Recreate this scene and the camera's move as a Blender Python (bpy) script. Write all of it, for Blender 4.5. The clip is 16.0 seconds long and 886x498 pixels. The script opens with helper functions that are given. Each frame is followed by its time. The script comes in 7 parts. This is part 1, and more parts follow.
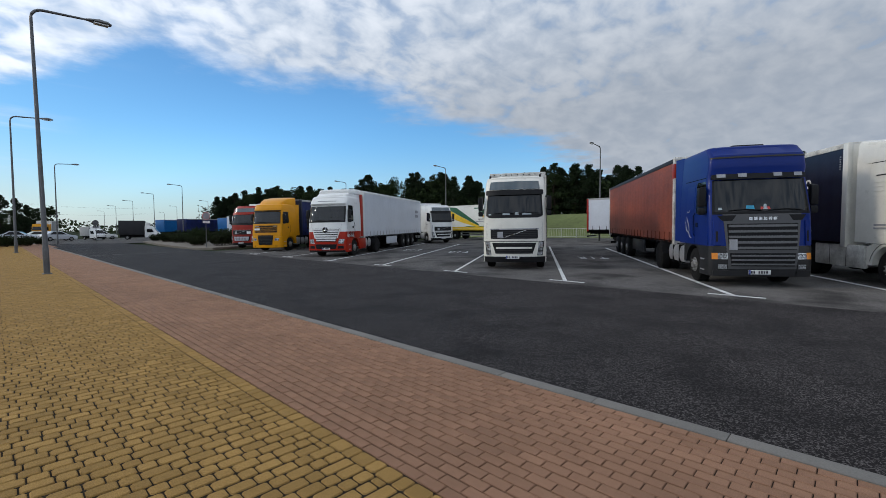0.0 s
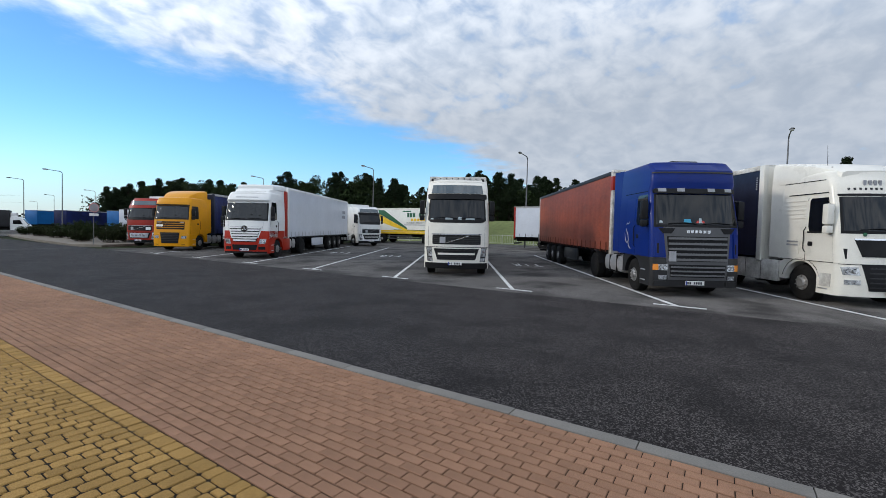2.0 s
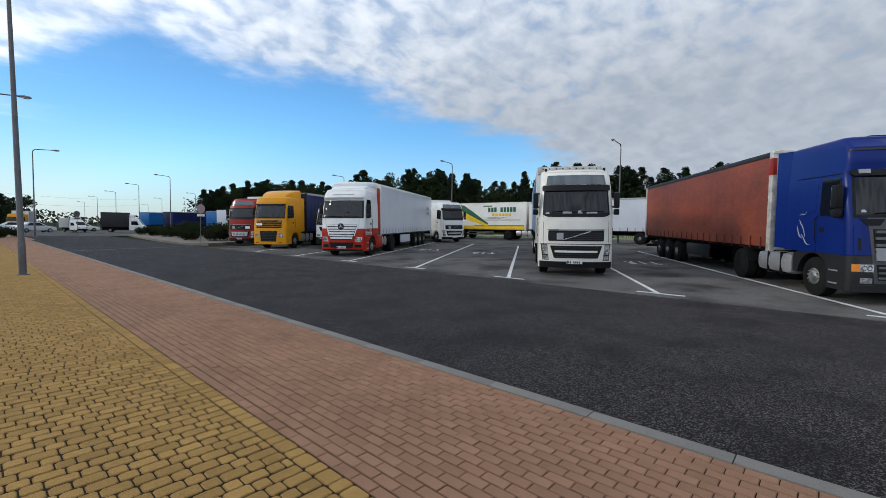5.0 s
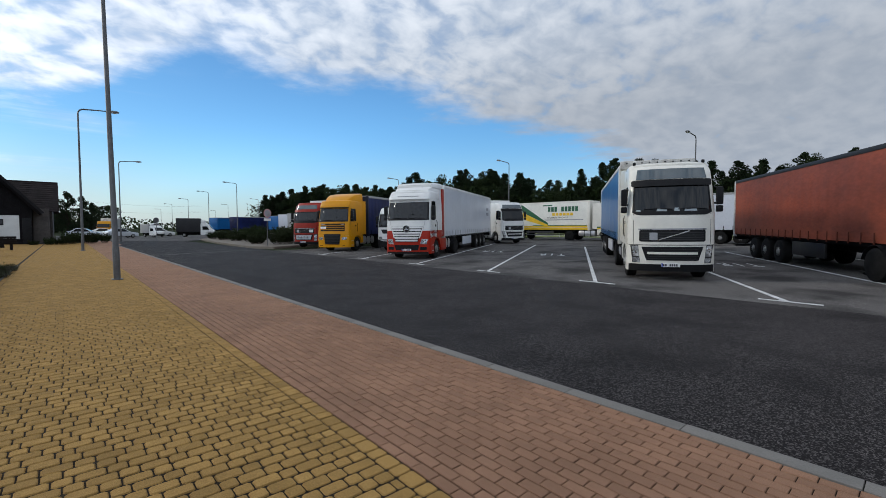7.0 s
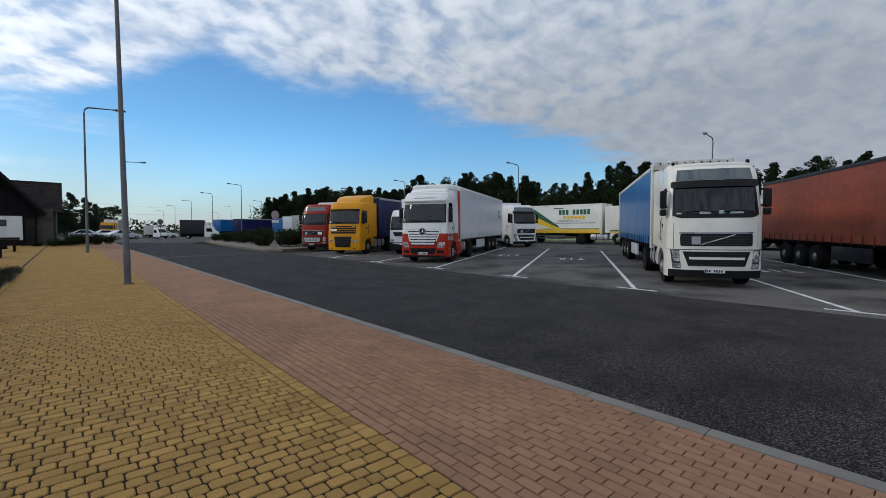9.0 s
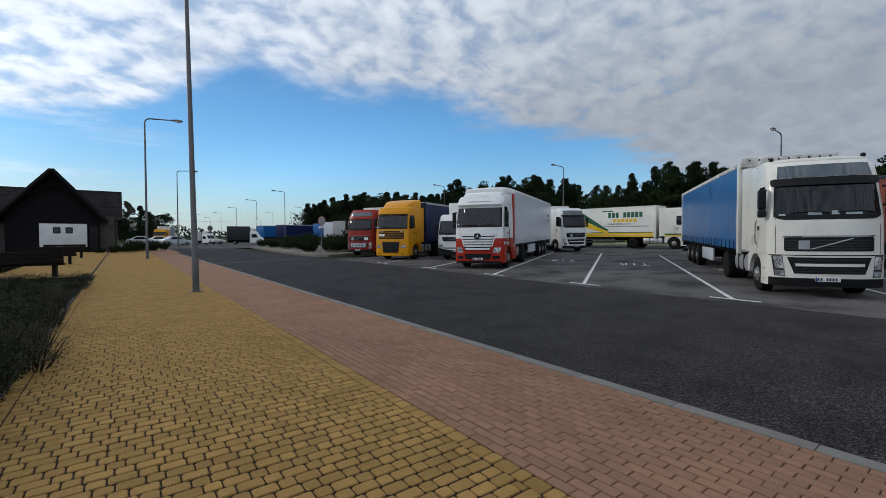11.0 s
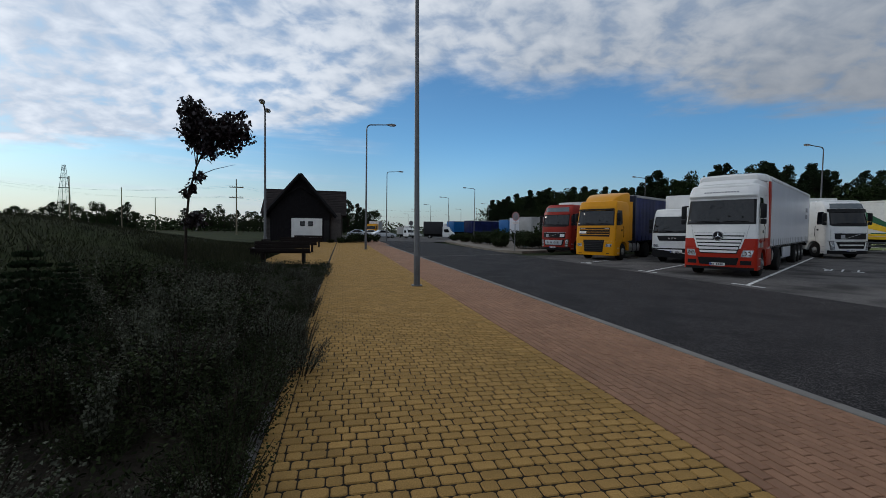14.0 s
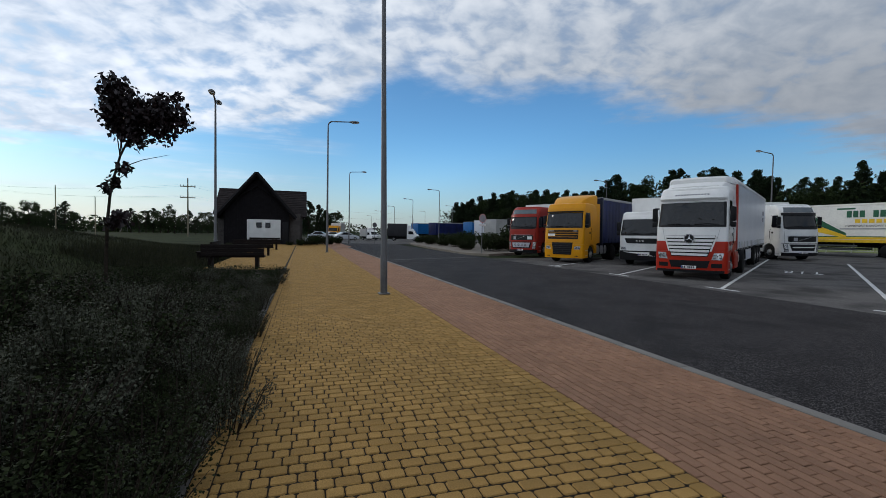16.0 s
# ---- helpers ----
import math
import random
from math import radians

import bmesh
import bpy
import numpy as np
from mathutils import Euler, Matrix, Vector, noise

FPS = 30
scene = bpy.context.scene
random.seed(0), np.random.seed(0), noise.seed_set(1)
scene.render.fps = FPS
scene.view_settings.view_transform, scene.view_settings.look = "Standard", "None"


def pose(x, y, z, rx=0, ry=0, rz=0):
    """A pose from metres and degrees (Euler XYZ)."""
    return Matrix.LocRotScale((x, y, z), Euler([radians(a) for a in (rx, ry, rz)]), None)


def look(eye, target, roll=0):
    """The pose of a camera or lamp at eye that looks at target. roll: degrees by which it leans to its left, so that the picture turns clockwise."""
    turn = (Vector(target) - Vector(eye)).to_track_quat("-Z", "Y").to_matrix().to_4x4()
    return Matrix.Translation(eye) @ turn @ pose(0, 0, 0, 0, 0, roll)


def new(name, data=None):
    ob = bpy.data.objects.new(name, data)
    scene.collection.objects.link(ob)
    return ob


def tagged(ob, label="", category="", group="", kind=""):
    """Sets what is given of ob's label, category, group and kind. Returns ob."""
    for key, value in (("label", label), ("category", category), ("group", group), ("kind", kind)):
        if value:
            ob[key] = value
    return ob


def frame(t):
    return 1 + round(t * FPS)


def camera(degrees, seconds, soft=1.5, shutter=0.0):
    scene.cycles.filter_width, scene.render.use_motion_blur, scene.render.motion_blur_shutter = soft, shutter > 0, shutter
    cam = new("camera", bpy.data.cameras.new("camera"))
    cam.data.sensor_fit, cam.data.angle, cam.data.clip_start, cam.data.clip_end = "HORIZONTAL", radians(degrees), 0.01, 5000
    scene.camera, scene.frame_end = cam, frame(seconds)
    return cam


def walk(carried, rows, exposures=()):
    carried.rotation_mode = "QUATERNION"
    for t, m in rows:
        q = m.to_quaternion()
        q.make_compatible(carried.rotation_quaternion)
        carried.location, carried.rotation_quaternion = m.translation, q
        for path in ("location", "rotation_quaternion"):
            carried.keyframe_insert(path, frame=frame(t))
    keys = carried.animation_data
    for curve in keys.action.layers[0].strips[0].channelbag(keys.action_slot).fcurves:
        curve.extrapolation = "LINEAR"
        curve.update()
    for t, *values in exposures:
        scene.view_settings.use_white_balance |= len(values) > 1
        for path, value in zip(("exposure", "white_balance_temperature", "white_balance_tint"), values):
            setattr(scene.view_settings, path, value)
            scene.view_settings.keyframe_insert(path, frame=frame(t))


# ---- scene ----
cam = camera(91.75, 16.0, soft=0.45)
PATH = [
    (0, (-1.666, -1.62, 1.477), (-0.224, -0.236, 1.388), -0.2),
    (0.5, (-1.575, -1.283, 1.492), (-0.033, -0.013, 1.40), -0.3),
    (1, (-1.626, -1.031, 1.491), (0.001, 0.128, 1.399), 0.3),
    (1.5, (-1.494, -0.761, 1.480), (0.166, 0.352, 1.397), 0.9),
    (2, (-1.466, -0.48, 1.486), (0.205, 0.618, 1.418), 1.6),
    (2.5, (-1.502, -0.105, 1.505), (0.153, 1.017, 1.435), 1.5),
    (3, (-1.46, 0.241, 1.537), (0.098, 1.491, 1.428), 1.2),
    (3.5, (-1.454, 0.518, 1.526), (0.07, 1.809, 1.418), 1.3),
    (4, (-1.445, 0.875, 1.52), (0.058, 2.191, 1.419), 1.1),
    (6.5, (-1.557, 2.495, 1.465), (-0.163, 3.925, 1.367), 0.2),
    (7, (-1.587, 2.791, 1.499), (-0.266, 4.291, 1.405), 0.1),
    (7.5, (-1.667, 3.119, 1.513), (-0.352, 4.624, 1.421), -0.0),
    (8, (-1.688, 3.373, 1.502), (-0.373, 4.878, 1.412), 0.2),
    (10.5, (-1.923, 4.847, 1.482), (-0.612, 6.357, 1.433), 0.3),
    (11, (-2.06, 5.168, 1.505), (-0.862, 6.769, 1.445), -0.0),
    (11.5, (-2.12, 5.512, 1.489), (-1.174, 7.273, 1.426), -0.3),
    (12, (-2.136, 5.839, 1.482), (-1.352, 7.678, 1.411), -0.3),
    (12.5, (-2.273, 6.142, 1.485), (-1.607, 8.025, 1.392), -0.0),
    (13, (-2.379, 6.458, 1.487), (-1.825, 8.377, 1.396), 0.4),
    (13.5, (-2.408, 6.763, 1.502), (-1.916, 8.699, 1.415), 0.7),
    (14, (-2.437, 7.071, 1.49), (-1.979, 9.016, 1.406), 1.0),
    (14.5, (-2.562, 7.311, 1.502), (-2.071, 9.248, 1.417), 1.1),
    (15, (-2.565, 7.573, 1.484), (-2.066, 9.508, 1.399), 1.1),
    (15.5, (-2.481, 7.825, 1.496), (-1.887, 9.734, 1.415), 1.1),
    (16, (-2.351, 8.11, 1.492), (-1.73, 10.01, 1.421), 1.1),
]
WB = 6420
EXPOSURE = [(0, -0.31), (1.0, -0.14), (1.5, 0.06), (3.0, 0.02), (4.0, -0.01), (6.5, -0.29), (7.2, -0.32), (7.6, -0.44), (8, -0.44), (11, -0.48), (12, -0.5), (12.5, -0.64), (13, -0.9), (13.5, -0.95), (14, -0.87), (14.5, -0.74), (16, -0.66)]
walk(cam, [(t, look(e, g, r)) for t, e, g, r in PATH], [(t, v, WB, 10) for t, v in EXPOSURE])

# ---- world and sun ----
CLOUD, SKY_GAIN = 7.3, (1.22, 1.93, 2.36)
SUN_AZ, SUN_EL = radians(-40), radians(22)   # azimuth from +Y towards +X
world = bpy.data.worlds.new("sky")
scene.world = world
world.use_nodes = True
wn, wl = world.node_tree.nodes, world.node_tree.links
wn.clear()
sky = wn.new("ShaderNodeTexSky")
sky.sky_type, sky.sun_disc = "NISHITA", False
sky.sun_elevation, sky.sun_rotation = SUN_EL, SUN_AZ
sky.air_density, sky.dust_density, sky.ozone_density = 1.0, 0.4, 2.5


def wmath(op, a, b=None, c=None, clamp=False):
    nd = wn.new("ShaderNodeMath")
    nd.operation, nd.use_clamp = op, clamp
    for k, v in enumerate((a, b, c)):
        if v is not None:
            if isinstance(v, (int, float)):
                nd.inputs[k].default_value = v
            else:
                wl.new(v, nd.inputs[k])
    return nd.outputs[0]


def wsmooth(v, lo, hi):
    nd = wn.new("ShaderNodeMapRange")
    nd.interpolation_type = "SMOOTHSTEP"
    nd.inputs[1].default_value, nd.inputs[2].default_value = lo, hi
    wl.new(v, nd.inputs[0])
    return nd.outputs[0]


def wnoise(vec, scale, detail, rough=0.55, warp=0.0):
    nd = wn.new("ShaderNodeTexNoise")
    nd.inputs["Scale"].default_value, nd.inputs["Detail"].default_value = scale, detail
    nd.inputs["Roughness"].default_value, nd.inputs["Distortion"].default_value = rough, warp
    wl.new(vec, nd.inputs["Vector"])
    return nd.outputs["Fac"]


# a sheet of altocumulus overhead, seen in the plane of its own height
tc = wn.new("ShaderNodeTexCoord")
sp = wn.new("ShaderNodeSeparateXYZ")
wl.new(tc.outputs["Generated"], sp.inputs[0])
up = wmath("MAXIMUM", sp.outputs[2], 0.02)
px, py = wmath("DIVIDE", sp.outputs[0], up), wmath("DIVIDE", sp.outputs[1], up)
plane = wn.new("ShaderNodeCombineXYZ")
wl.new(px, plane.inputs[0])
wl.new(py, plane.inputs[1])
pv = plane.outputs[0]
west = wsmooth(wmath("MULTIPLY", px, -1.0), -0.75, 0.15)               # the sheet reaches farther out in the west
edge = wmath("ADD", wmath("ADD", 2.75, wmath("MULTIPLY", west, 1.75)), wmath("MULTIPLY", wmath("MAXIMUM", wmath("MULTIPLY", px, -1.0), 0.0), 0.55))
edge = wmath("ADD", edge, wmath("MULTIPLY", wmath("MAXIMUM", wmath("SUBTRACT", px, 4.0), 0.0), 0.22))
ragged = wmath("MULTIPLY", wmath("SUBTRACT", wnoise(pv, 1.3, 6, 0.6), 0.5), 1.9)
inside = wmath("ADD", wmath("SUBTRACT", edge, py), ragged)
cover = wsmooth(inside, -0.30, 0.55)
# cells and rows of the cloud, stretched along its drift
mp = wn.new("ShaderNodeMapping")
mp.inputs["Rotation"].default_value, mp.inputs["Scale"].default_value = (0, 0, radians(24)), (1.0, 1.15, 1.0)
near_up = wmath("ADD", wmath("MAXIMUM", sp.outputs[2], 0.0), 0.34)     # puffs have height, so they shorten less towards the horizon
puff = wn.new("ShaderNodeCombineXYZ")
wl.new(wmath("DIVIDE", sp.outputs[0], near_up), puff.inputs[0])
wl.new(wmath("DIVIDE", sp.outputs[1], near_up), puff.inputs[1])
wl.new(puff.outputs[0], mp.inputs[0])
cells = wnoise(mp.outputs[0], 11.0, 4, 0.52, 0.25)
broad = wnoise(puff.outputs[0], 2.1, 4, 0.5)
solid = wsmooth(px, 1.2, 4.2)                                          # denser towards the east
gap = wsmooth(wmath("ADD", cells, wmath("ADD", wmath("MULTIPLY", wmath("SUBTRACT", broad, 0.5), 0.5), wmath("MULTIPLY", solid, 0.22))), 0.28, 0.56)
body = wmath("MULTIPLY", cover, wmath("ADD", wmath("SUBTRACT", 0.66, wmath("MULTIPLY", west, 0.16)), wmath("MULTIPLY", gap, wmath("ADD", 0.34, wmath("MULTIPLY", west, 0.16)))))
streak = wn.new("ShaderNodeMapping")
streak.inputs["Scale"].default_value = (0.5, 0.5, 9.0)
wl.new(tc.outputs["Generated"], streak.inputs[0])
thin = wmath("MULTIPLY", wsmooth(wnoise(streak.outputs[0], 3.0, 5), 0.52, 0.75), wmath("MULTIPLY", west, 0.5))
amount = wmath("MAXIMUM", body, thin, clamp=True)
# thick parts are greyer, thin sunward parts whiter
shade = wsmooth(wmath("ADD", wmath("MULTIPLY", cells, -0.9), wmath("ADD", 0.78, wmath("MULTIPLY", broad, 0.55))), 0.36, 0.86)
shade = wmath("ADD", wmath("MULTIPLY", shade, wmath("SUBTRACT", 1.0, wmath("MULTIPLY", solid, 0.55))), wmath("MULTIPLY", solid, 0.30))   # the dense part is smoother
ramp = wn.new("ShaderNodeValToRGB")
ramp.color_ramp.elements[0].position, ramp.color_ramp.elements[1].position = 0.0, 1.0
ramp.color_ramp.elements[0].color, ramp.color_ramp.elements[1].color = (0.855, 0.915, 1.0, 1), (0.485, 0.58, 0.72, 1)
wl.new(shade, ramp.inputs[0])
glow = wmath("ADD", CLOUD, wmath("MULTIPLY", wsmooth(wmath("MULTIPLY", px, -1.0), -3.5, 1.5), CLOUD * 1.4))
cloud = wn.new("ShaderNodeVectorMath")
cloud.operation = "SCALE"
wl.new(ramp.outputs[0], cloud.inputs[0])
wl.new(glow, cloud.inputs["Scale"])
blue = wn.new("ShaderNodeVectorMath")
blue.operation = "MULTIPLY"
blue.inputs[1].default_value = SKY_GAIN
deep = wn.new("ShaderNodeVectorMath")                                  # the clear gaps stay deep blue on the sunward side
deep.operation = "SCALE"
wl.new(sky.outputs[0], deep.inputs[0])
wl.new(wmath("SUBTRACT", 1.0, wmath("MULTIPLY", wsmooth(wmath("MULTIPLY", px, -1.0), -2.6, 0.4), 0.28)), deep.inputs["Scale"])
wl.new(deep.outputs[0], blue.inputs[0])
mixed = wn.new("ShaderNodeMix")
mixed.data_type = "RGBA"
wl.new(amount, mixed.inputs[0])
haze = wn.new("ShaderNodeMix")
haze.data_type = "RGBA"
pale = wn.new("ShaderNodeMix")                                         # whiter towards the sun
pale.data_type = "RGBA"
pale.inputs[6].default_value, pale.inputs[7].default_value = (6.3, 6.8, 7.2, 1), (12.7, 12.0, 11.4, 1)
wl.new(wsmooth(wmath("MULTIPLY", sp.outputs[0], -1.0), -0.25, 0.45), pale.inputs[0])
wl.new(pale.outputs[2], haze.inputs[7])
low = wmath("SUBTRACT", 1.0, wsmooth(sp.outputs[2], -0.02, 0.26))
wl.new(wmath("MULTIPLY", wmath("MULTIPLY", low, low), 0.90), haze.inputs[0])
wl.new(blue.outputs[0], haze.inputs[6])
wl.new(haze.outputs[2], mixed.inputs[6])
wl.new(cloud.outputs[0], mixed.inputs[7])
bg = wn.new("ShaderNodeBackground")
bg.inputs["Strength"].default_value = 0.1
wout = wn.new("ShaderNodeOutputWorld")
wl.new(mixed.outputs[2], bg.inputs[0])
wl.new(bg.outputs[0], wout.inputs[0])
sun = new("sun", bpy.data.lights.new("sun", "SUN"))
sun.data.energy, sun.data.angle, sun.data.color = 1.3, radians(8), (1.0, 0.90, 0.76)
sun.matrix_world = look((0, 0, 50), (-50 * math.sin(SUN_AZ) * math.cos(SUN_EL), -50 * math.cos(SUN_AZ) * math.cos(SUN_EL), 50 - 50 * math.sin(SUN_EL)))


# ---- materials ----
def mat(name, col, rough=0.5, metal=0.0, var=0.15, scale=3.0, bump=0.0, bscale=60.0, col2=None, coat=0.0, rvar=0.0, stretch=(1, 1, 1), spec=0.5, pieces=0.0, grain=0.0):
    """A surface with slow stains, fine grain and relief."""
    m = bpy.data.materials.new(name)
    m.use_nodes = True
    n, l = m.node_tree.nodes, m.node_tree.links
    b = n["Principled BSDF"]
    tc, mp = n.new("ShaderNodeTexCoord"), n.new("ShaderNodeMapping")
    mp.inputs["Scale"].default_value = stretch
    l.new(tc.outputs["Object"], mp.inputs[0])
    big, fine = n.new("ShaderNodeTexNoise"), n.new("ShaderNodeTexNoise")
    big.inputs["Scale"].default_value, big.inputs["Detail"].default_value, big.inputs["Roughness"].default_value = scale, 5, 0.65
    fine.inputs["Scale"].default_value, fine.inputs["Detail"].default_value = bscale, 3
    l.new(mp.outputs[0], big.inputs["Vector"])
    l.new(mp.outputs[0], fine.inputs["Vector"])
    dark = tuple(c * (1 - var) for c in col) if col2 is None else col2
    light = tuple(min(1, c * (1 + var)) for c in col)
    ramp = n.new("ShaderNodeValToRGB")
    ramp.color_ramp.elements[0].position, ramp.color_ramp.elements[1].position = 0.32, 0.66
    ramp.color_ramp.elements[0].color, ramp.color_ramp.elements[1].color = (*dark, 1), (*light, 1)
    l.new(big.outputs["Fac"], ramp.inputs[0])
    mul = n.new("ShaderNodeMix")
    mul.data_type, mul.blend_type = "RGBA", "MULTIPLY"
    mul.inputs[0].default_value = max(grain, min(1, 2 * var))
    l.new(ramp.outputs[0], mul.inputs[6])
    grey = n.new("ShaderNodeMapRange")
    grey.inputs[1].default_value, grey.inputs[2].default_value, grey.inputs[3].default_value, grey.inputs[4].default_value = 0.3, 0.7, 0.6, 1.25
    l.new(fine.outputs["Fac"], grey.inputs[0])
    l.new(grey.outputs[0], mul.inputs[7])
    last = mul.outputs[2]
    if pieces:
        info, hsv, mr = n.new("ShaderNodeObjectInfo"), n.new("ShaderNodeHueSaturation"), n.new("ShaderNodeMapRange")
        geo, add, fr = n.new("ShaderNodeNewGeometry"), n.new("ShaderNodeMath"), n.new("ShaderNodeMath")
        fr.operation = "FRACT"
        l.new(info.outputs["Random"], add.inputs[0])
        l.new(geo.outputs["Random Per Island"], add.inputs[1])
        l.new(add.outputs[0], fr.inputs[0])
        mr.inputs[3].default_value, mr.inputs[4].default_value = 1 - pieces, 1 + pieces
        l.new(fr.outputs[0], mr.inputs[0])
        l.new(mr.outputs[0], hsv.inputs["Value"])
        l.new(last, hsv.inputs["Color"])
        last = hsv.outputs[0]
    l.new(last, b.inputs["Base Color"])
    b.inputs["Roughness"].default_value, b.inputs["Metallic"].default_value = rough, metal
    b.inputs["Specular IOR Level"].default_value = spec
    b.inputs["Coat Weight"].default_value, b.inputs["Coat Roughness"].default_value = coat, 0.08
    if rvar:
        rr = n.new("ShaderNodeMapRange")
        rr.inputs[3].default_value, rr.inputs[4].default_value = max(0, rough - rvar), min(1, rough + rvar)
        l.new(big.outputs["Fac"], rr.inputs[0])
        l.new(rr.outputs[0], b.inputs["Roughness"])
    if bump:
        bp = n.new("ShaderNodeBump")
        bp.inputs["Strength"].default_value, bp.inputs["Distance"].default_value = bump, 0.01
        l.new(fine.outputs["Fac"], bp.inputs["Height"])
        l.new(bp.outputs[0], b.inputs["Normal"])
    return m


def paint(name, col, rough=0.3):
    return mat(name, col, rough, 0, 0.07, 1.2, 0.0, 40, coat=0.2, rvar=0.1, spec=0.3)


def asphalt(name, col, chips, worn, stain=0.6, size=0.9):
    """Aggregate chips in bitumen, with worn and oily patches."""
    m = mat(name, col, 0.9, 0, 0.2, 0.35, 0.0, 9, rvar=0.05, spec=0.12)
    n, l = m.node_tree.nodes, m.node_tree.links
    b = n["Principled BSDF"]
    b.inputs["Diffuse Roughness"].default_value = 1.0
    src = b.inputs["Base Color"].links[0].from_socket
    tc = n.new("ShaderNodeTexCoord")
    vor, nz = n.new("ShaderNodeTexVoronoi"), n.new("ShaderNodeTexNoise")
    vor.inputs["Scale"].default_value = 92
    nz.inputs["Scale"].default_value, nz.inputs["Detail"].default_value = 45, 4
    l.new(tc.outputs["Object"], vor.inputs["Vector"])
    l.new(tc.outputs["Object"], nz.inputs["Vector"])
    ramp = n.new("ShaderNodeValToRGB")
    ramp.color_ramp.elements[0].position, ramp.color_ramp.elements[1].position = 0.58, 1.0
    ramp.color_ramp.elements[0].color, ramp.color_ramp.elements[1].color = (0, 0, 0, 1), (1, 1, 1, 1)
    sep = n.new("ShaderNodeSeparateColor")
    l.new(vor.outputs["Color"], sep.inputs[0])
    l.new(sep.outputs[0], ramp.inputs[0])
    mx = n.new("ShaderNodeMix")
    mx.data_type = "RGBA"
    mx.inputs[7].default_value = (*chips, 1)
    l.new(ramp.outputs[0], mx.inputs[0])
    l.new(src, mx.inputs[6])
    pt, pr, mx2 = n.new("ShaderNodeTexNoise"), n.new("ShaderNodeMapRange"), n.new("ShaderNodeMix")
    pt.inputs["Scale"].default_value, pt.inputs["Detail"].default_value = size, 7
    pr.inputs[1].default_value, pr.inputs[2].default_value, pr.inputs[3].default_value, pr.inputs[4].default_value = 0.46, 0.66, 0, stain
    l.new(tc.outputs["Object"], pt.inputs["Vector"])
    l.new(pt.outputs["Fac"], pr.inputs[0])
    mx2.data_type = "RGBA"
    mx2.inputs[7].default_value = (*worn, 1)
    l.new(pr.outputs[0], mx2.inputs[0])
    l.new(mx.outputs[2], mx2.inputs[6])
    l.new(mx2.outputs[2], b.inputs["Base Color"])
    bp = n.new("ShaderNodeBump")
    bp.inputs["Strength"].default_value, bp.inputs["Distance"].default_value = 0.7, 0.006
    l.new(nz.outputs["Fac"], bp.inputs["Height"])
    l.new(bp.outputs[0], b.inputs["Normal"])
    return m


def wavy_glass(name):
    """Laminated screen glass, slightly uneven, that mirrors the sky."""
    m = mat(name, (0.010, 0.011, 0.012), 0.02, 0, 0.2, 2, spec=0.32, coat=0.12)
    n, l = m.node_tree.nodes, m.node_tree.links
    b = n["Principled BSDF"]
    tc, nz, bp = n.new("ShaderNodeTexCoord"), n.new("ShaderNodeTexNoise"), n.new("ShaderNodeBump")
    nz.inputs["Scale"].default_value, nz.inputs["Detail"].default_value, nz.inputs["Distortion"].default_value = 1.1, 1.0, 2.0
    l.new(tc.outputs["Object"], nz.inputs["Vector"])
    bp.inputs["Strength"].default_value, bp.inputs["Distance"].default_value = 1.0, 0.13
    l.new(nz.outputs["Fac"], bp.inputs["Height"])
    l.new(bp.outputs[0], b.inputs["Normal"])
    l.new(bp.outputs[0], b.inputs["Coat Normal"])
    b.inputs["Coat IOR"].default_value, b.inputs["Coat Roughness"].default_value = 1.7, 0.02
    return m


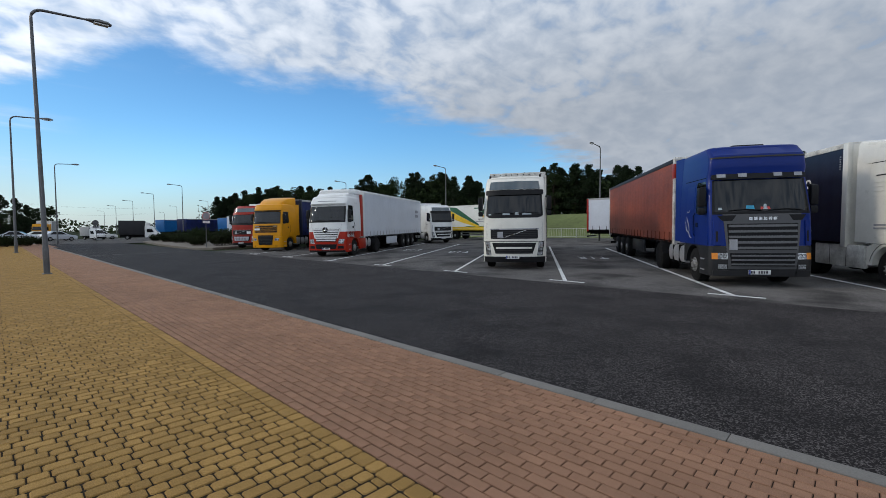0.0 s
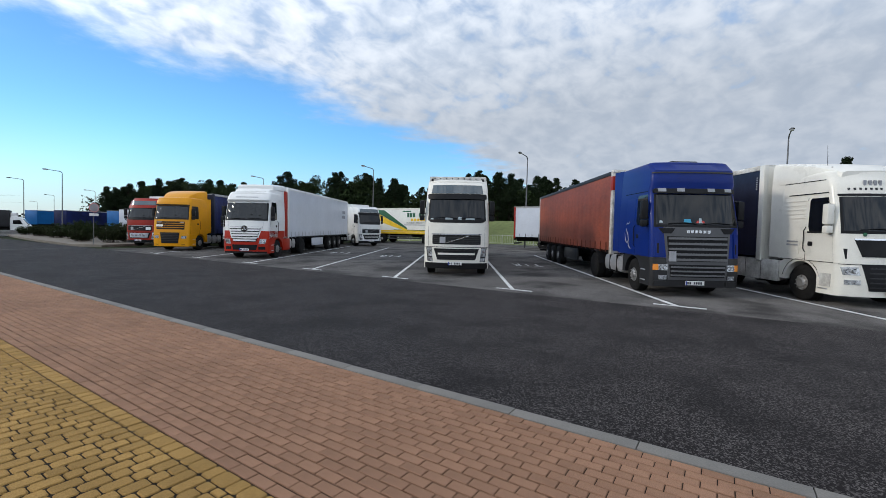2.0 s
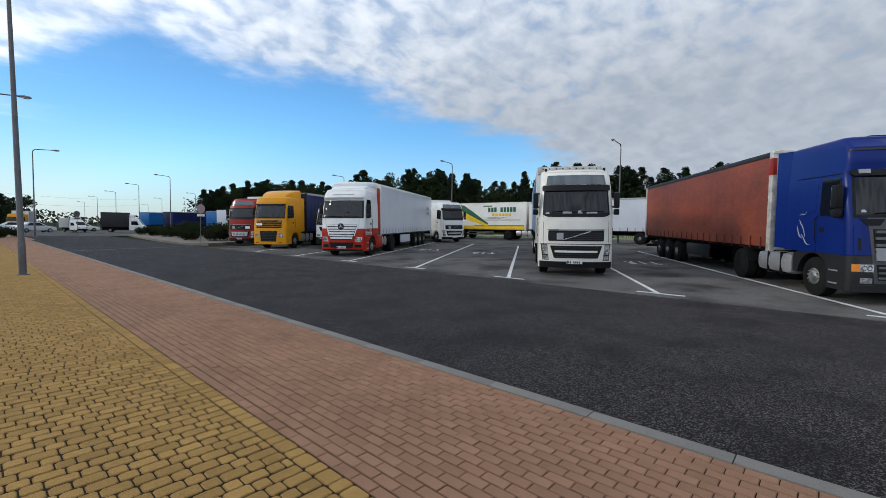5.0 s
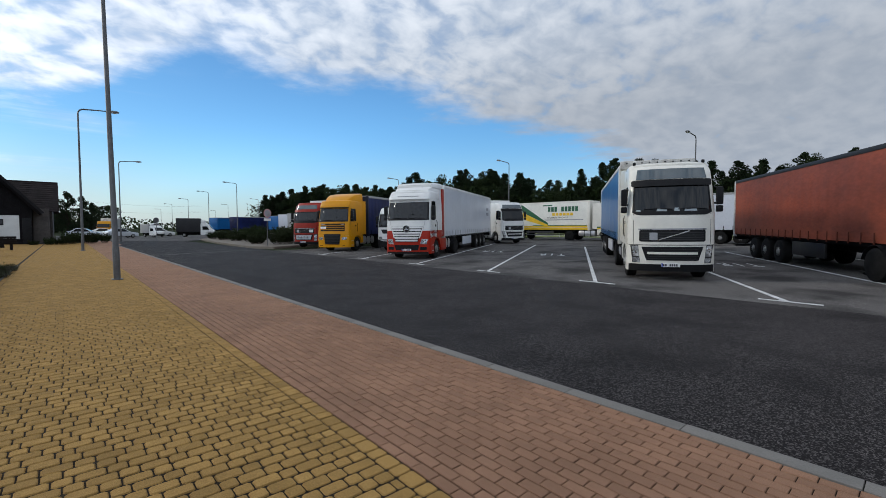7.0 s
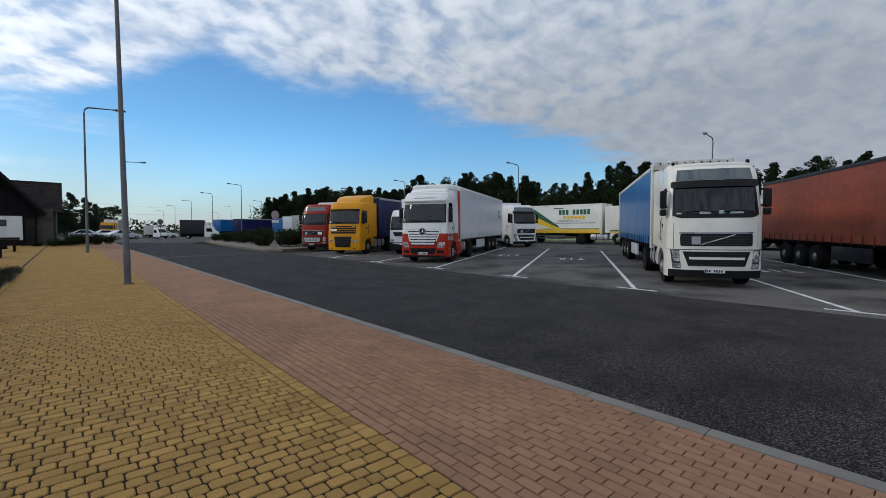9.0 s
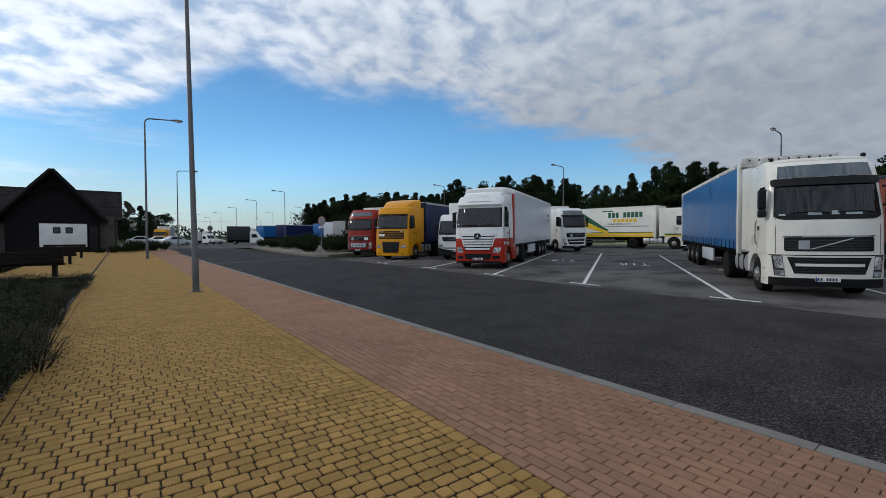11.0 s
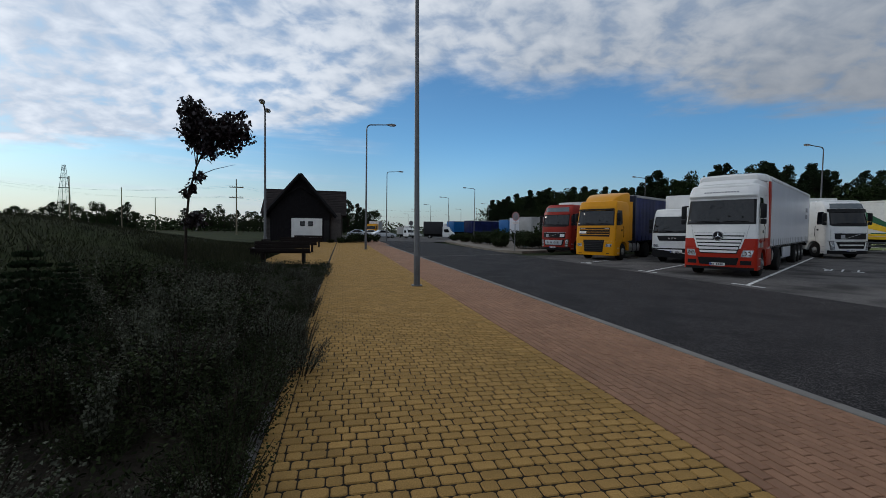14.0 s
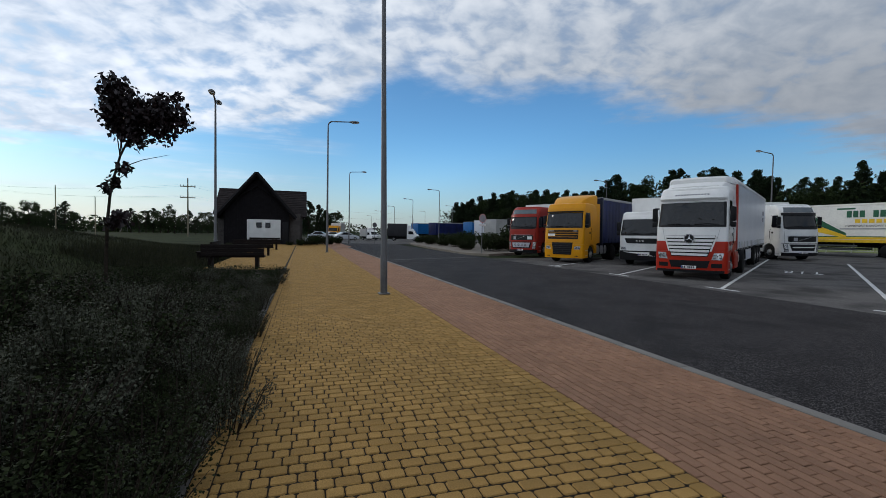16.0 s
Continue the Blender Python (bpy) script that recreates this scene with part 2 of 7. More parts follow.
M = {
    "road": asphalt("dark_asphalt", (0.0098, 0.0082, 0.0084), (0.105, 0.096, 0.094), (0.0078, 0.0067, 0.0069)),
    "lot": asphalt("grey_asphalt", (0.077, 0.0715, 0.068), (0.17, 0.16, 0.152), (0.017, 0.016, 0.0156), 0.8, 0.55),
    "yellow": mat("yellow_paver", (0.315, 0.188, 0.060), 0.9, 0, 0.12, 2.6, 1.0, 150, pieces=0.16, spec=0.15, grain=0.7),
    "pink": mat("red_paver", (0.264, 0.145, 0.089), 0.9, 0, 0.13, 0.9, 0.9, 190, pieces=0.10, spec=0.2, grain=0.55),
    "island": mat("island_gravel", (0.17, 0.15, 0.125), 0.9, 0, 0.2, 0.8, 0.5, 30, spec=0.15),
    "joint_red": mat("filled_joint", (0.034, 0.023, 0.017), 0.95, 0, 0.3, 9, 0.5, 60, spec=0.1),
    "joint": mat("joint_sand", (0.020, 0.0145, 0.0085), 0.95, 0, 0.4, 12, 0.5, 60, spec=0.2),
    "kerb": mat("kerb_concrete", (0.148, 0.137, 0.122), 0.9, 0, 0.15, 2, 0.4, 70, pieces=0.06),
    "edging": mat("edging_concrete", (0.09, 0.085, 0.08), 0.9, 0, 0.25, 3, 0.4, 60, pieces=0.08),
    "line": mat("road_paint", (0.62, 0.62, 0.60), 0.7, 0, 0.2, 2.5, 0.3, 50, col2=(0.30, 0.30, 0.30)),
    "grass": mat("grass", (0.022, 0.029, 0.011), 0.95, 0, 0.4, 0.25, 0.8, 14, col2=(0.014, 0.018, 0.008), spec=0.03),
    # lighter than the grass: the slope's sunlight is mixed into this green
    "field": mat("sunlit_meadow", (0.11, 0.13, 0.045), 0.95, 0, 0.3, 0.05, 0.5, 2, spec=0.15),
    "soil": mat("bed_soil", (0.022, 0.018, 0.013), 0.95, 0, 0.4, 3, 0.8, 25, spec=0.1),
    "steel": mat("galvanised_steel", (0.105, 0.107, 0.11), 0.5, 0.4, 0.2, 4, 0.1, 40, rvar=0.12),
    "lamp": mat("lamp_shell", (0.12, 0.122, 0.125), 0.5, 0.2, 0.1, 5),
    "lens": mat("lamp_lens", (0.65, 0.66, 0.66), 0.15, 0, 0.1, 10),
    "black": mat("black_plastic", (0.010, 0.010, 0.011), 0.5, 0, 0.25, 3, 0.1, 50, spec=0.15),
    "frame": mat("chassis_black", (0.009, 0.009, 0.009), 0.75, 0, 0.3, 3, 0.2, 30, spec=0.08),
    "tyre": mat("tyre_rubber", (0.013, 0.0125, 0.012), 0.85, 0, 0.3, 4, 0.3, 40, spec=0.12),
    "rim": mat("wheel_steel", (0.27, 0.265, 0.255), 0.45, 0.6, 0.25, 6, rvar=0.1),
    "alu": mat("tank_aluminium", (0.52, 0.52, 0.53), 0.38, 0.7, 0.2, 3, rvar=0.1),
    "glass": mat("dark_glazing", (0.006, 0.007, 0.008), 0.03, 0, 0.2, 2, spec=0.35),
    "glass_bright": wavy_glass("bright_reflecting_glazing"),
    "tint": mat("tinted_top_glass", (0.035, 0.055, 0.065), 0.06, 0, 0.15, 2, spec=1.0),
    "paper": mat("dashboard_paper", (0.35, 0.40, 0.42), 0.7),
    "cyan": mat("blue_toy", (0.02, 0.25, 0.40), 0.5),
    "chrome": mat("chrome", (0.62, 0.63, 0.64), 0.18, 0.9, 0.08, 3),
    "headlamp": mat("headlamp_lens", (0.55, 0.57, 0.58), 0.12, 0.4, 0.35, 9, col2=(0.12, 0.12, 0.13)),
    "amber": mat("amber_lens", (0.7, 0.24, 0.03), 0.25),
    "redlens": mat("red_lens", (0.45, 0.03, 0.02), 0.25),
    "white": paint("white_paint", (0.67, 0.67, 0.65)),
    "cream": paint("off_white_paint", (0.67, 0.645, 0.575)),
    "blue": mat("deep_blue_paint", (0.003, 0.018, 0.145), 0.35, 0, 0.08, 1.2, 0, 40, coat=0.06, rvar=0.1, spec=0.15),
    "yellowp": mat("yellow_paint", (0.60, 0.26, 0.005), 0.35, 0, 0.08, 1.2, 0, 40, coat=0.06, rvar=0.1, spec=0.18),
    "red": mat("orange_red_paint", (0.33, 0.020, 0.008), 0.35, 0, 0.08, 1.2, 0, 40, coat=0.06, rvar=0.1, spec=0.15),
    "darkred": mat("faded_red_paint", (0.28, 0.024, 0.015), 0.4, 0, 0.1, 1.2, 0, 40, coat=0.05, rvar=0.1, spec=0.15),
    "greyp": paint("slate_grey_plastic", (0.060, 0.060, 0.063), 0.45),
    "slat": paint("light_slate_plastic", (0.10, 0.10, 0.103), 0.42),
    "greyd": paint("charcoal_plastic", (0.014, 0.014, 0.015), 0.5),
    "c_red": mat("faded_red_tarpaulin", (0.27, 0.062, 0.030), 0.5, 0, 0.2, 0.35, 0.15, 9, spec=0.22, col2=(0.15, 0.042, 0.026), stretch=(0.6, 1, 1.4)),
    "c_strap": mat("dull_red_webbing", (0.10, 0.032, 0.022), 0.7, spec=0.1),
    "c_blue": mat("blue_tarpaulin", (0.008, 0.105, 0.30), 0.32, 0, 0.15, 0.7, 0.1, 9, spec=0.45, rvar=0.1),
    "c_white": mat("white_tarpaulin", (0.54, 0.56, 0.60), 0.32, 0, 0.06, 0.5, 0.02, 9, spec=0.45),
    "c_navy": mat("navy_tarpaulin", (0.012, 0.016, 0.035), 0.4, 0, 0.2, 0.8, 0.1, 9, spec=0.22),
    "c_dblue": mat("dark_blue_tarpaulin", (0.007, 0.013, 0.07), 0.45, 0, 0.5, 0.5, 0.1, 9, spec=0.22),
    "c_black": mat("black_tarpaulin", (0.02, 0.02, 0.022), 0.5, 0, 0.2, 0.8, 0.1, 9, spec=0.22),
    "c_cream": mat("cream_panel", (0.72, 0.71, 0.65), 0.4, 0, 0.08, 0.6, 0.05, 9, spec=0.22),
    "c_grey": mat("grey_tarpaulin", (0.32, 0.32, 0.31), 0.5, 0, 0.12, 0.7, 0.1, 9, spec=0.22),
    "green": mat("green_stripe", (0.012, 0.10, 0.045), 0.4),
    "stripe": mat("yellow_stripe", (0.75, 0.48, 0.02), 0.4),
    "grime": mat("scuffed_white_metal", (0.58, 0.57, 0.53), 0.55, 0, 0.2, 2.2, 0.1, 30, col2=(0.30, 0.28, 0.25)),
    "plate": mat("plate_white", (0.72, 0.72, 0.70), 0.45),
    "ink": mat("plate_ink", (0.02, 0.02, 0.03), 0.5),
    "inkblue": mat("plate_blue", (0.01, 0.04, 0.30), 0.5),
    "inkgrey": mat("faded_print", (0.27, 0.275, 0.29), 0.5),
    "wood": mat("dark_stained_wood", (0.012, 0.009, 0.008), 0.8, 0, 0.3, 4, 0.3, 40, stretch=(1, 6, 6), spec=0.1),
    "wall_dark": mat("dark_timber_cladding", (0.010, 0.009, 0.010), 0.85, 0, 0.25, 3, 0.3, 30, spec=0.1),
    "wall_stone": mat("grey_stone_wall", (0.055, 0.048, 0.044), 0.9, 0, 0.3, 2.5, 0.6, 12),
    "wall_white": mat("white_render", (0.62, 0.62, 0.60), 0.85, 0, 0.08, 1.5, 0.2, 40),
    "rooftile": mat("dark_roof_tile", (0.020, 0.015, 0.014), 0.8, 0, 0.3, 2, 0.2, 20, pieces=0.2, spec=0.15),
    "bark": mat("bark", (0.026, 0.020, 0.015), 0.95, 0, 0.35, 5, 0.8, 20, spec=0.1),
    "leaf": mat("broad_leaf", (0.021, 0.033, 0.011), 0.8, 0, 0.3, 0.4, 0, 8, pieces=0.4, spec=0.08),
    "needle": mat("pine_needles", (0.015, 0.024, 0.011), 0.8, 0, 0.3, 0.4, 0, 8, pieces=0.4, spec=0.06),
    "maple": mat("dark_maple_leaf", (0.014, 0.007, 0.008), 0.5, 0, 0.3, 3, 0, 8, pieces=0.35, spec=0.3),
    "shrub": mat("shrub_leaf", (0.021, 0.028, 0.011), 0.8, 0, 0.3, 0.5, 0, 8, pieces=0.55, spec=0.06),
    "grey_shrub": mat("silvery_leaf", (0.070, 0.074, 0.053), 0.85, 0, 0.3, 0.7, 0, 8, pieces=0.5, spec=0.06),
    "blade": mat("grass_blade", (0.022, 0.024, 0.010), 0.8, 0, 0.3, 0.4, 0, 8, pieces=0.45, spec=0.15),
    "flower": mat("small_red_bloom", (0.35, 0.03, 0.03), 0.6, pieces=0.2),
    "signface": mat("faded_sign_red", (0.50, 0.22, 0.22), 0.5, 0, 0.1, 5),
    "signgrey": mat("sign_back_grey", (0.10, 0.10, 0.11), 0.6, 0.2),
    "fence": mat("fence_galvanised", (0.45, 0.45, 0.43), 0.5, 0.5, 0.2, 4),
    "cable": mat("cable_black", (0.03, 0.03, 0.03), 0.6),
    "silver": paint("silver_paint", (0.42, 0.44, 0.47), 0.28),
    "poleyellow": mat("weathered_pole", (0.16, 0.14, 0.09), 0.8),
}


# ---- building tools ----
def quads(bm, rows, loop=False):
    """Faces between rows of vertices that were already made."""
    out = []
    for a, b in zip(rows, rows[1:]):
        n = len(a)
        for i in range(n if loop else n - 1):
            j = (i + 1) % n
            out.append(bm.faces.new((a[i], a[j], b[j], b[i])))
    return out


def box(bm, x0, x1, y0, y1, z0, z1, bevel=0.0, m=None):
    made = bmesh.ops.create_cube(bm, size=1.0)["verts"]
    for v in made:
        v.co = Vector((x0 + (v.co.x + 0.5) * (x1 - x0), y0 + (v.co.y + 0.5) * (y1 - y0), z0 + (v.co.z + 0.5) * (z1 - z0)))
    if bevel:
        edges = list({e for v in made for e in v.link_edges})
        made = bmesh.ops.bevel(bm, geom=edges, offset=bevel, segments=2, affect="EDGES", profile=0.6)["verts"]
    if m:
        bmesh.ops.transform(bm, matrix=m, verts=[v for v in made if v.is_valid])
    return bm


def tube(bm, points, radii, sides=10, caps=True):
    """A round bar through points; radii one per point."""
    rows = []
    for i, p in enumerate(points):
        p = Vector(p)
        d = (Vector(points[min(i + 1, len(points) - 1)]) - Vector(points[max(i - 1, 0)])).normalized()
        u = d.orthogonal().normalized() if abs(d.z) > 0.95 else d.cross(Vector((0, 0, 1))).normalized()
        if abs(d.z) > 0.95:
            u = (Vector((1, 0, 0)) - d * d.x).normalized()
        w = d.cross(u)
        rows.append([bm.verts.new(p + (u * math.cos(a) + w * math.sin(a)) * radii[i]) for a in (2 * math.pi * k / sides for k in range(sides))])
    quads(bm, rows, True)
    if caps:
        bm.faces.new(rows[0][::-1])
        bm.faces.new(rows[-1])
    return bm


def lathe(bm, profile, sides=28, centre=(0, 0, 0)):
    """Turns (radius, y) pairs round the y axis."""
    c = Vector(centre)
    rows = [[bm.verts.new(c + Vector((r * math.cos(a), y, r * math.sin(a)))) for a in (2 * math.pi * k / sides for k in range(sides))] for r, y in profile]
    quads(bm, rows, True)
    for row, flip in ((rows[0], 0), (rows[-1], 1)):
        bm.faces.new(row if flip else row[::-1])
    return bm


def finish(name, bm, material, sharp=35):
    bmesh.ops.recalc_face_normals(bm, faces=bm.faces)
    me = bpy.data.meshes.new(name)
    for f in bm.faces:
        f.smooth = True
    bm.to_mesh(me)
    bm.free()
    me.set_sharp_from_angle(angle=radians(sharp))
    me.materials.append(material)
    return me


def part(name, bm, material, parent, label="", sharp=35):
    me = bm if isinstance(bm, bpy.types.Mesh) else finish(name, bm, M[material], sharp)
    ob = new(name, me)
    ob.parent = parent
    return tagged(ob, label) if label else ob


def thing(name, m, label, category, group="", kind=""):
    ob = new(name)
    ob.matrix_world = m
    ob.empty_display_size = 0.3
    return tagged(ob, label, category, group, kind)


def single(name, bm, material, m, label, category, group="", kind="", sharp=35):
    ob = new(name, bm if isinstance(bm, bpy.types.Mesh) else finish(name, bm, M[material], sharp))
    ob.matrix_world = m
    return tagged(ob, label, category, group, kind)


CROSS, RISE, EDGE = -0.013, 0.0175, 10.5


def gz(x):
    """Height of the ground: the paving and road fall gently to the lot's edge, the lot rises away from it."""
    if x < -9:
        return -9 * CROSS
    return CROSS * x if x < EDGE else CROSS * EDGE + RISE * (min(x, 60) - EDGE)


def spot(x, y, a, dz=0.0):
    """A pose on the lot, turned by a degrees, leaning with the ground."""
    tilt = -math.atan(RISE if x > EDGE else CROSS)
    return Matrix.Translation((x, y, gz(x) + dz)) @ Matrix.Rotation(tilt, 4, "Y") @ Matrix.Rotation(radians(a), 4, "Z")


# ---- the ground ----
Y0, Y1 = -14.0, 52.0      # the stretch of paving that is laid stone by stone


def sheet(name, xs, ys, material, dz, label, category, kind="structure", height=None):
    bm = bmesh.new()
    rows = [[bm.verts.new((x, y, (height(x, y) if height else gz(x)) + dz)) for x in xs] for y in ys]
    quads(bm, rows)
    return single(name, bm, material, Matrix(), label, category, kind=kind)


def land(x, y):
    """The open country: a grassy bank left of the path, fields beyond, a green slope behind the lot."""
    z = gz(x) - 0.03 if x > -9 else gz(-9) - 0.03
    if x < -3.2:
        k = min(1, max(0, (-x - 6.2) / 7.5))
        k = k * k * (3 - 2 * k)
        fade = min(1, max(0, (48 - y) / 22)) * min(1, max(0, (y + 30) / 20))
        z += 1.75 * k * fade + 0.10 * noise.noise((x * 0.35, y * 0.35, 0)) * min(1, (-x - 3.2) / 2)
    if x > 46:
        k = min(1, (x - 46) / 22)
        z += 3.5 * k * k * (3 - 2 * k) * min(1, max(0, (110 - y) / 50))
    if 2 < x < 46 and (y > 50 or y < -38):
        z -= 0.02
    return z


far = [-2500, -900, -400, -200, -120, -80, -55, -40]
gx = far + [-32 + 0.8 * i for i in range(36)] + [-3.2, -2, 2, 6, 10.5, 16, 22, 30, 38, 46] + [48 + 2 * i for i in range(14)] + [80, 110, 160, 300, 700, 2500]
gy = [-1200, -400, -150, -80, -50, -38] + [-30 + 1.2 * i for i in range(76)] + [66, 75, 90, 110, 140, 200, 300, 500, 900, 2500]
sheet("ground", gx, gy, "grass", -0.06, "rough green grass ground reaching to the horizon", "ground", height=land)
sheet("road", [2.02, 6, 10.0], [-40 + 4 * i for i in range(28)], "road", 0.0, "dark new asphalt lane between kerb and lorry bays", "road")
sheet("lorry_lot", [9.4, EDGE, 16, 22, 30, 38, 46], [-60 + 5 * i for i in range(20)], "lot", -0.004, "worn light grey asphalt of the lorry park", "pavement")
sheet("side_lot", [-6, 2, 10, 20, 30, 46, 70], [68, 76, 84, 92, 100, 112], "lot", -0.012, "grey asphalt of the car park beyond the lane", "pavement")

# overlay on the ground whose brighter green paints in the sun on the slope
sheet("grass_slope", [x for x in gx if 46 <= x <= 74], [y for y in gy if -50 <= y <= 62], "field", -0.045, "green grass slope behind the lorry park, sunlight put into its colour", "ground", height=land)

seam = bmesh.new()
rows = [[seam.verts.new((x, y + d, gz(x) + 0.004)) for d in (0.0, 0.13)] for x, y in ((2.05, 31.6), (4.5, 33.2), (7.0, 34.8), (9.6, 36.4))]
quads(seam, rows)
single("asphalt_seam", seam, "kerb", Matrix(), "pale joint across the dark asphalt lane", "road", kind="structure")


def slab(bm, x0, x1, y0, y1, z, h, r, top):
    """A paving stone with a worn rounded top, built in eight outline points."""
    c = min(x1 - x0, y1 - y0) * r
    out = ((x0 + c, y0), (x1 - c, y0), (x1, y0 + c), (x1, y1 - c), (x1 - c, y1), (x0 + c, y1), (x0, y1 - c), (x0, y0 + c))
    cx, cy = (x0 + x1) / 2, (y0 + y1) / 2
    low = [bm.verts.new((x, y, z - h)) for x, y in out]
    mid = [bm.verts.new((x, y, z - top)) for x, y in out]
    up = [bm.verts.new((cx + (x - cx) * (1 - 2 * top / (x1 - x0)), cy + (y - cy) * (1 - 2 * top / (y1 - y0)), z)) for x, y in out]
    quads(bm, [low, mid, up], True)
    bm.faces.new(up)


def brick(bm, x0, x1, y0, y1, z, h, top):
    pts = ((x0, y0), (x1, y0), (x1, y1), (x0, y1))
    low = [bm.verts.new((x, y, z - h)) for x, y in pts]
    mid = [bm.verts.new((x, y, z - top)) for x, y in pts]
    up = [bm.verts.new((x + (top if x == x0 else -top), y + (top if y == y0 else -top), z)) for x, y in pts]
    quads(bm, [low, mid, up], True)
    bm.faces.new(up)


def paving(name, stones, material, near, bed, label, shape, deep=0.009, fill="joint"):
    """Near stones are objects of their own on the paving's bed, the rest one joined mesh."""
    x0, x1, y0, y1 = bed
    bm = bmesh.new()
    rows = [[bm.verts.new((x, y, gz(x) - deep)) for x in (x0, x1)] for y in (y0, (y0 + y1) / 2, y1)]
    quads(bm, rows)
    base = single(name, bm, fill, Matrix(), label, "pavement", kind="structure")
    rest, shared, count = bmesh.new(), {}, 0
    for a, b, c, d in stones:
        cx, cy, jz = (a + b) / 2, (c + d) / 2, random.uniform(-0.0025, 0.0025)
        if near(cx, cy) and count < 300:
            key = (round(b - a, 3), round(d - c, 3))
            if key not in shared:
                one = bmesh.new()
                shape(one, -(b - a) / 2, (b - a) / 2, -(d - c) / 2, (d - c) / 2, 0.0)
                shared[key] = finish("paver", one, M[material], 15)
            ob = part("paver", shared[key], material, base)
            ob.location = (cx, cy, gz(cx) + jz)
            ob.rotation_euler = (0, -math.atan(CROSS), random.uniform(-0.008, 0.008))
            count += 1
        else:
            shape(rest, a, b, c, d, gz(cx) + jz)
    joined = part("pavers", rest, material, base, sharp=15)
    tagged(joined, kind="stuff")


def yellow_stones():
    g, w = 0.009, 0.106
    y, n, row = Y0, 0, 0
    while y < Y1 + 8:
        row += 1
        off = (0.0, 0.052, 0.13, 0.205)[(row * 5 + row // 7) % 4] + random.uniform(-0.012, 0.012)      # how far the row is shifted, cut at the edging
        x, n = -2.838, 0 if off < 0.15 else 1
        first = min(off, 0.1) if off < 0.15 else off - 0.155
        while x < -0.125:
            length = (0.156, 0.104)[n % 2] + random.uniform(-0.004, 0.004) - first
            length, first = max(length, 0.055), 0.0
            x1 = x + length
            if x1 > -0.128 - 0.055:
                x1 = -0.127
            yield x + 0.0045, x1 - 0.0045, y + 0.0070, y + w - 0.0070
            x, n = (x1 if x1 < -0.13 else 1.0), n + 1
        y += w
    y, n = Y0, 0
    while y < Y1 + 8:
        length = (0.156, 0.104)[n % 2]
        yield -0.122, -0.004, y + g / 2, y + length - g / 2
        yield -2.955, -2.842, y + 0.06 + g / 2, y + 0.06 + length - g / 2
        y, n = y + length, n + 1


def pink_stones():
    g, col = 0.0095, 0
    x = 0.003
    while x < 1.80:
        y = Y0 - (0.09 if col % 2 else 0.0)
        while y < Y1:
            yield x + g / 2, x + 0.0917 - g / 2, y + 0.0032, y + 0.1768
            y += 0.18
        x, col = x + 0.0931, col + 1


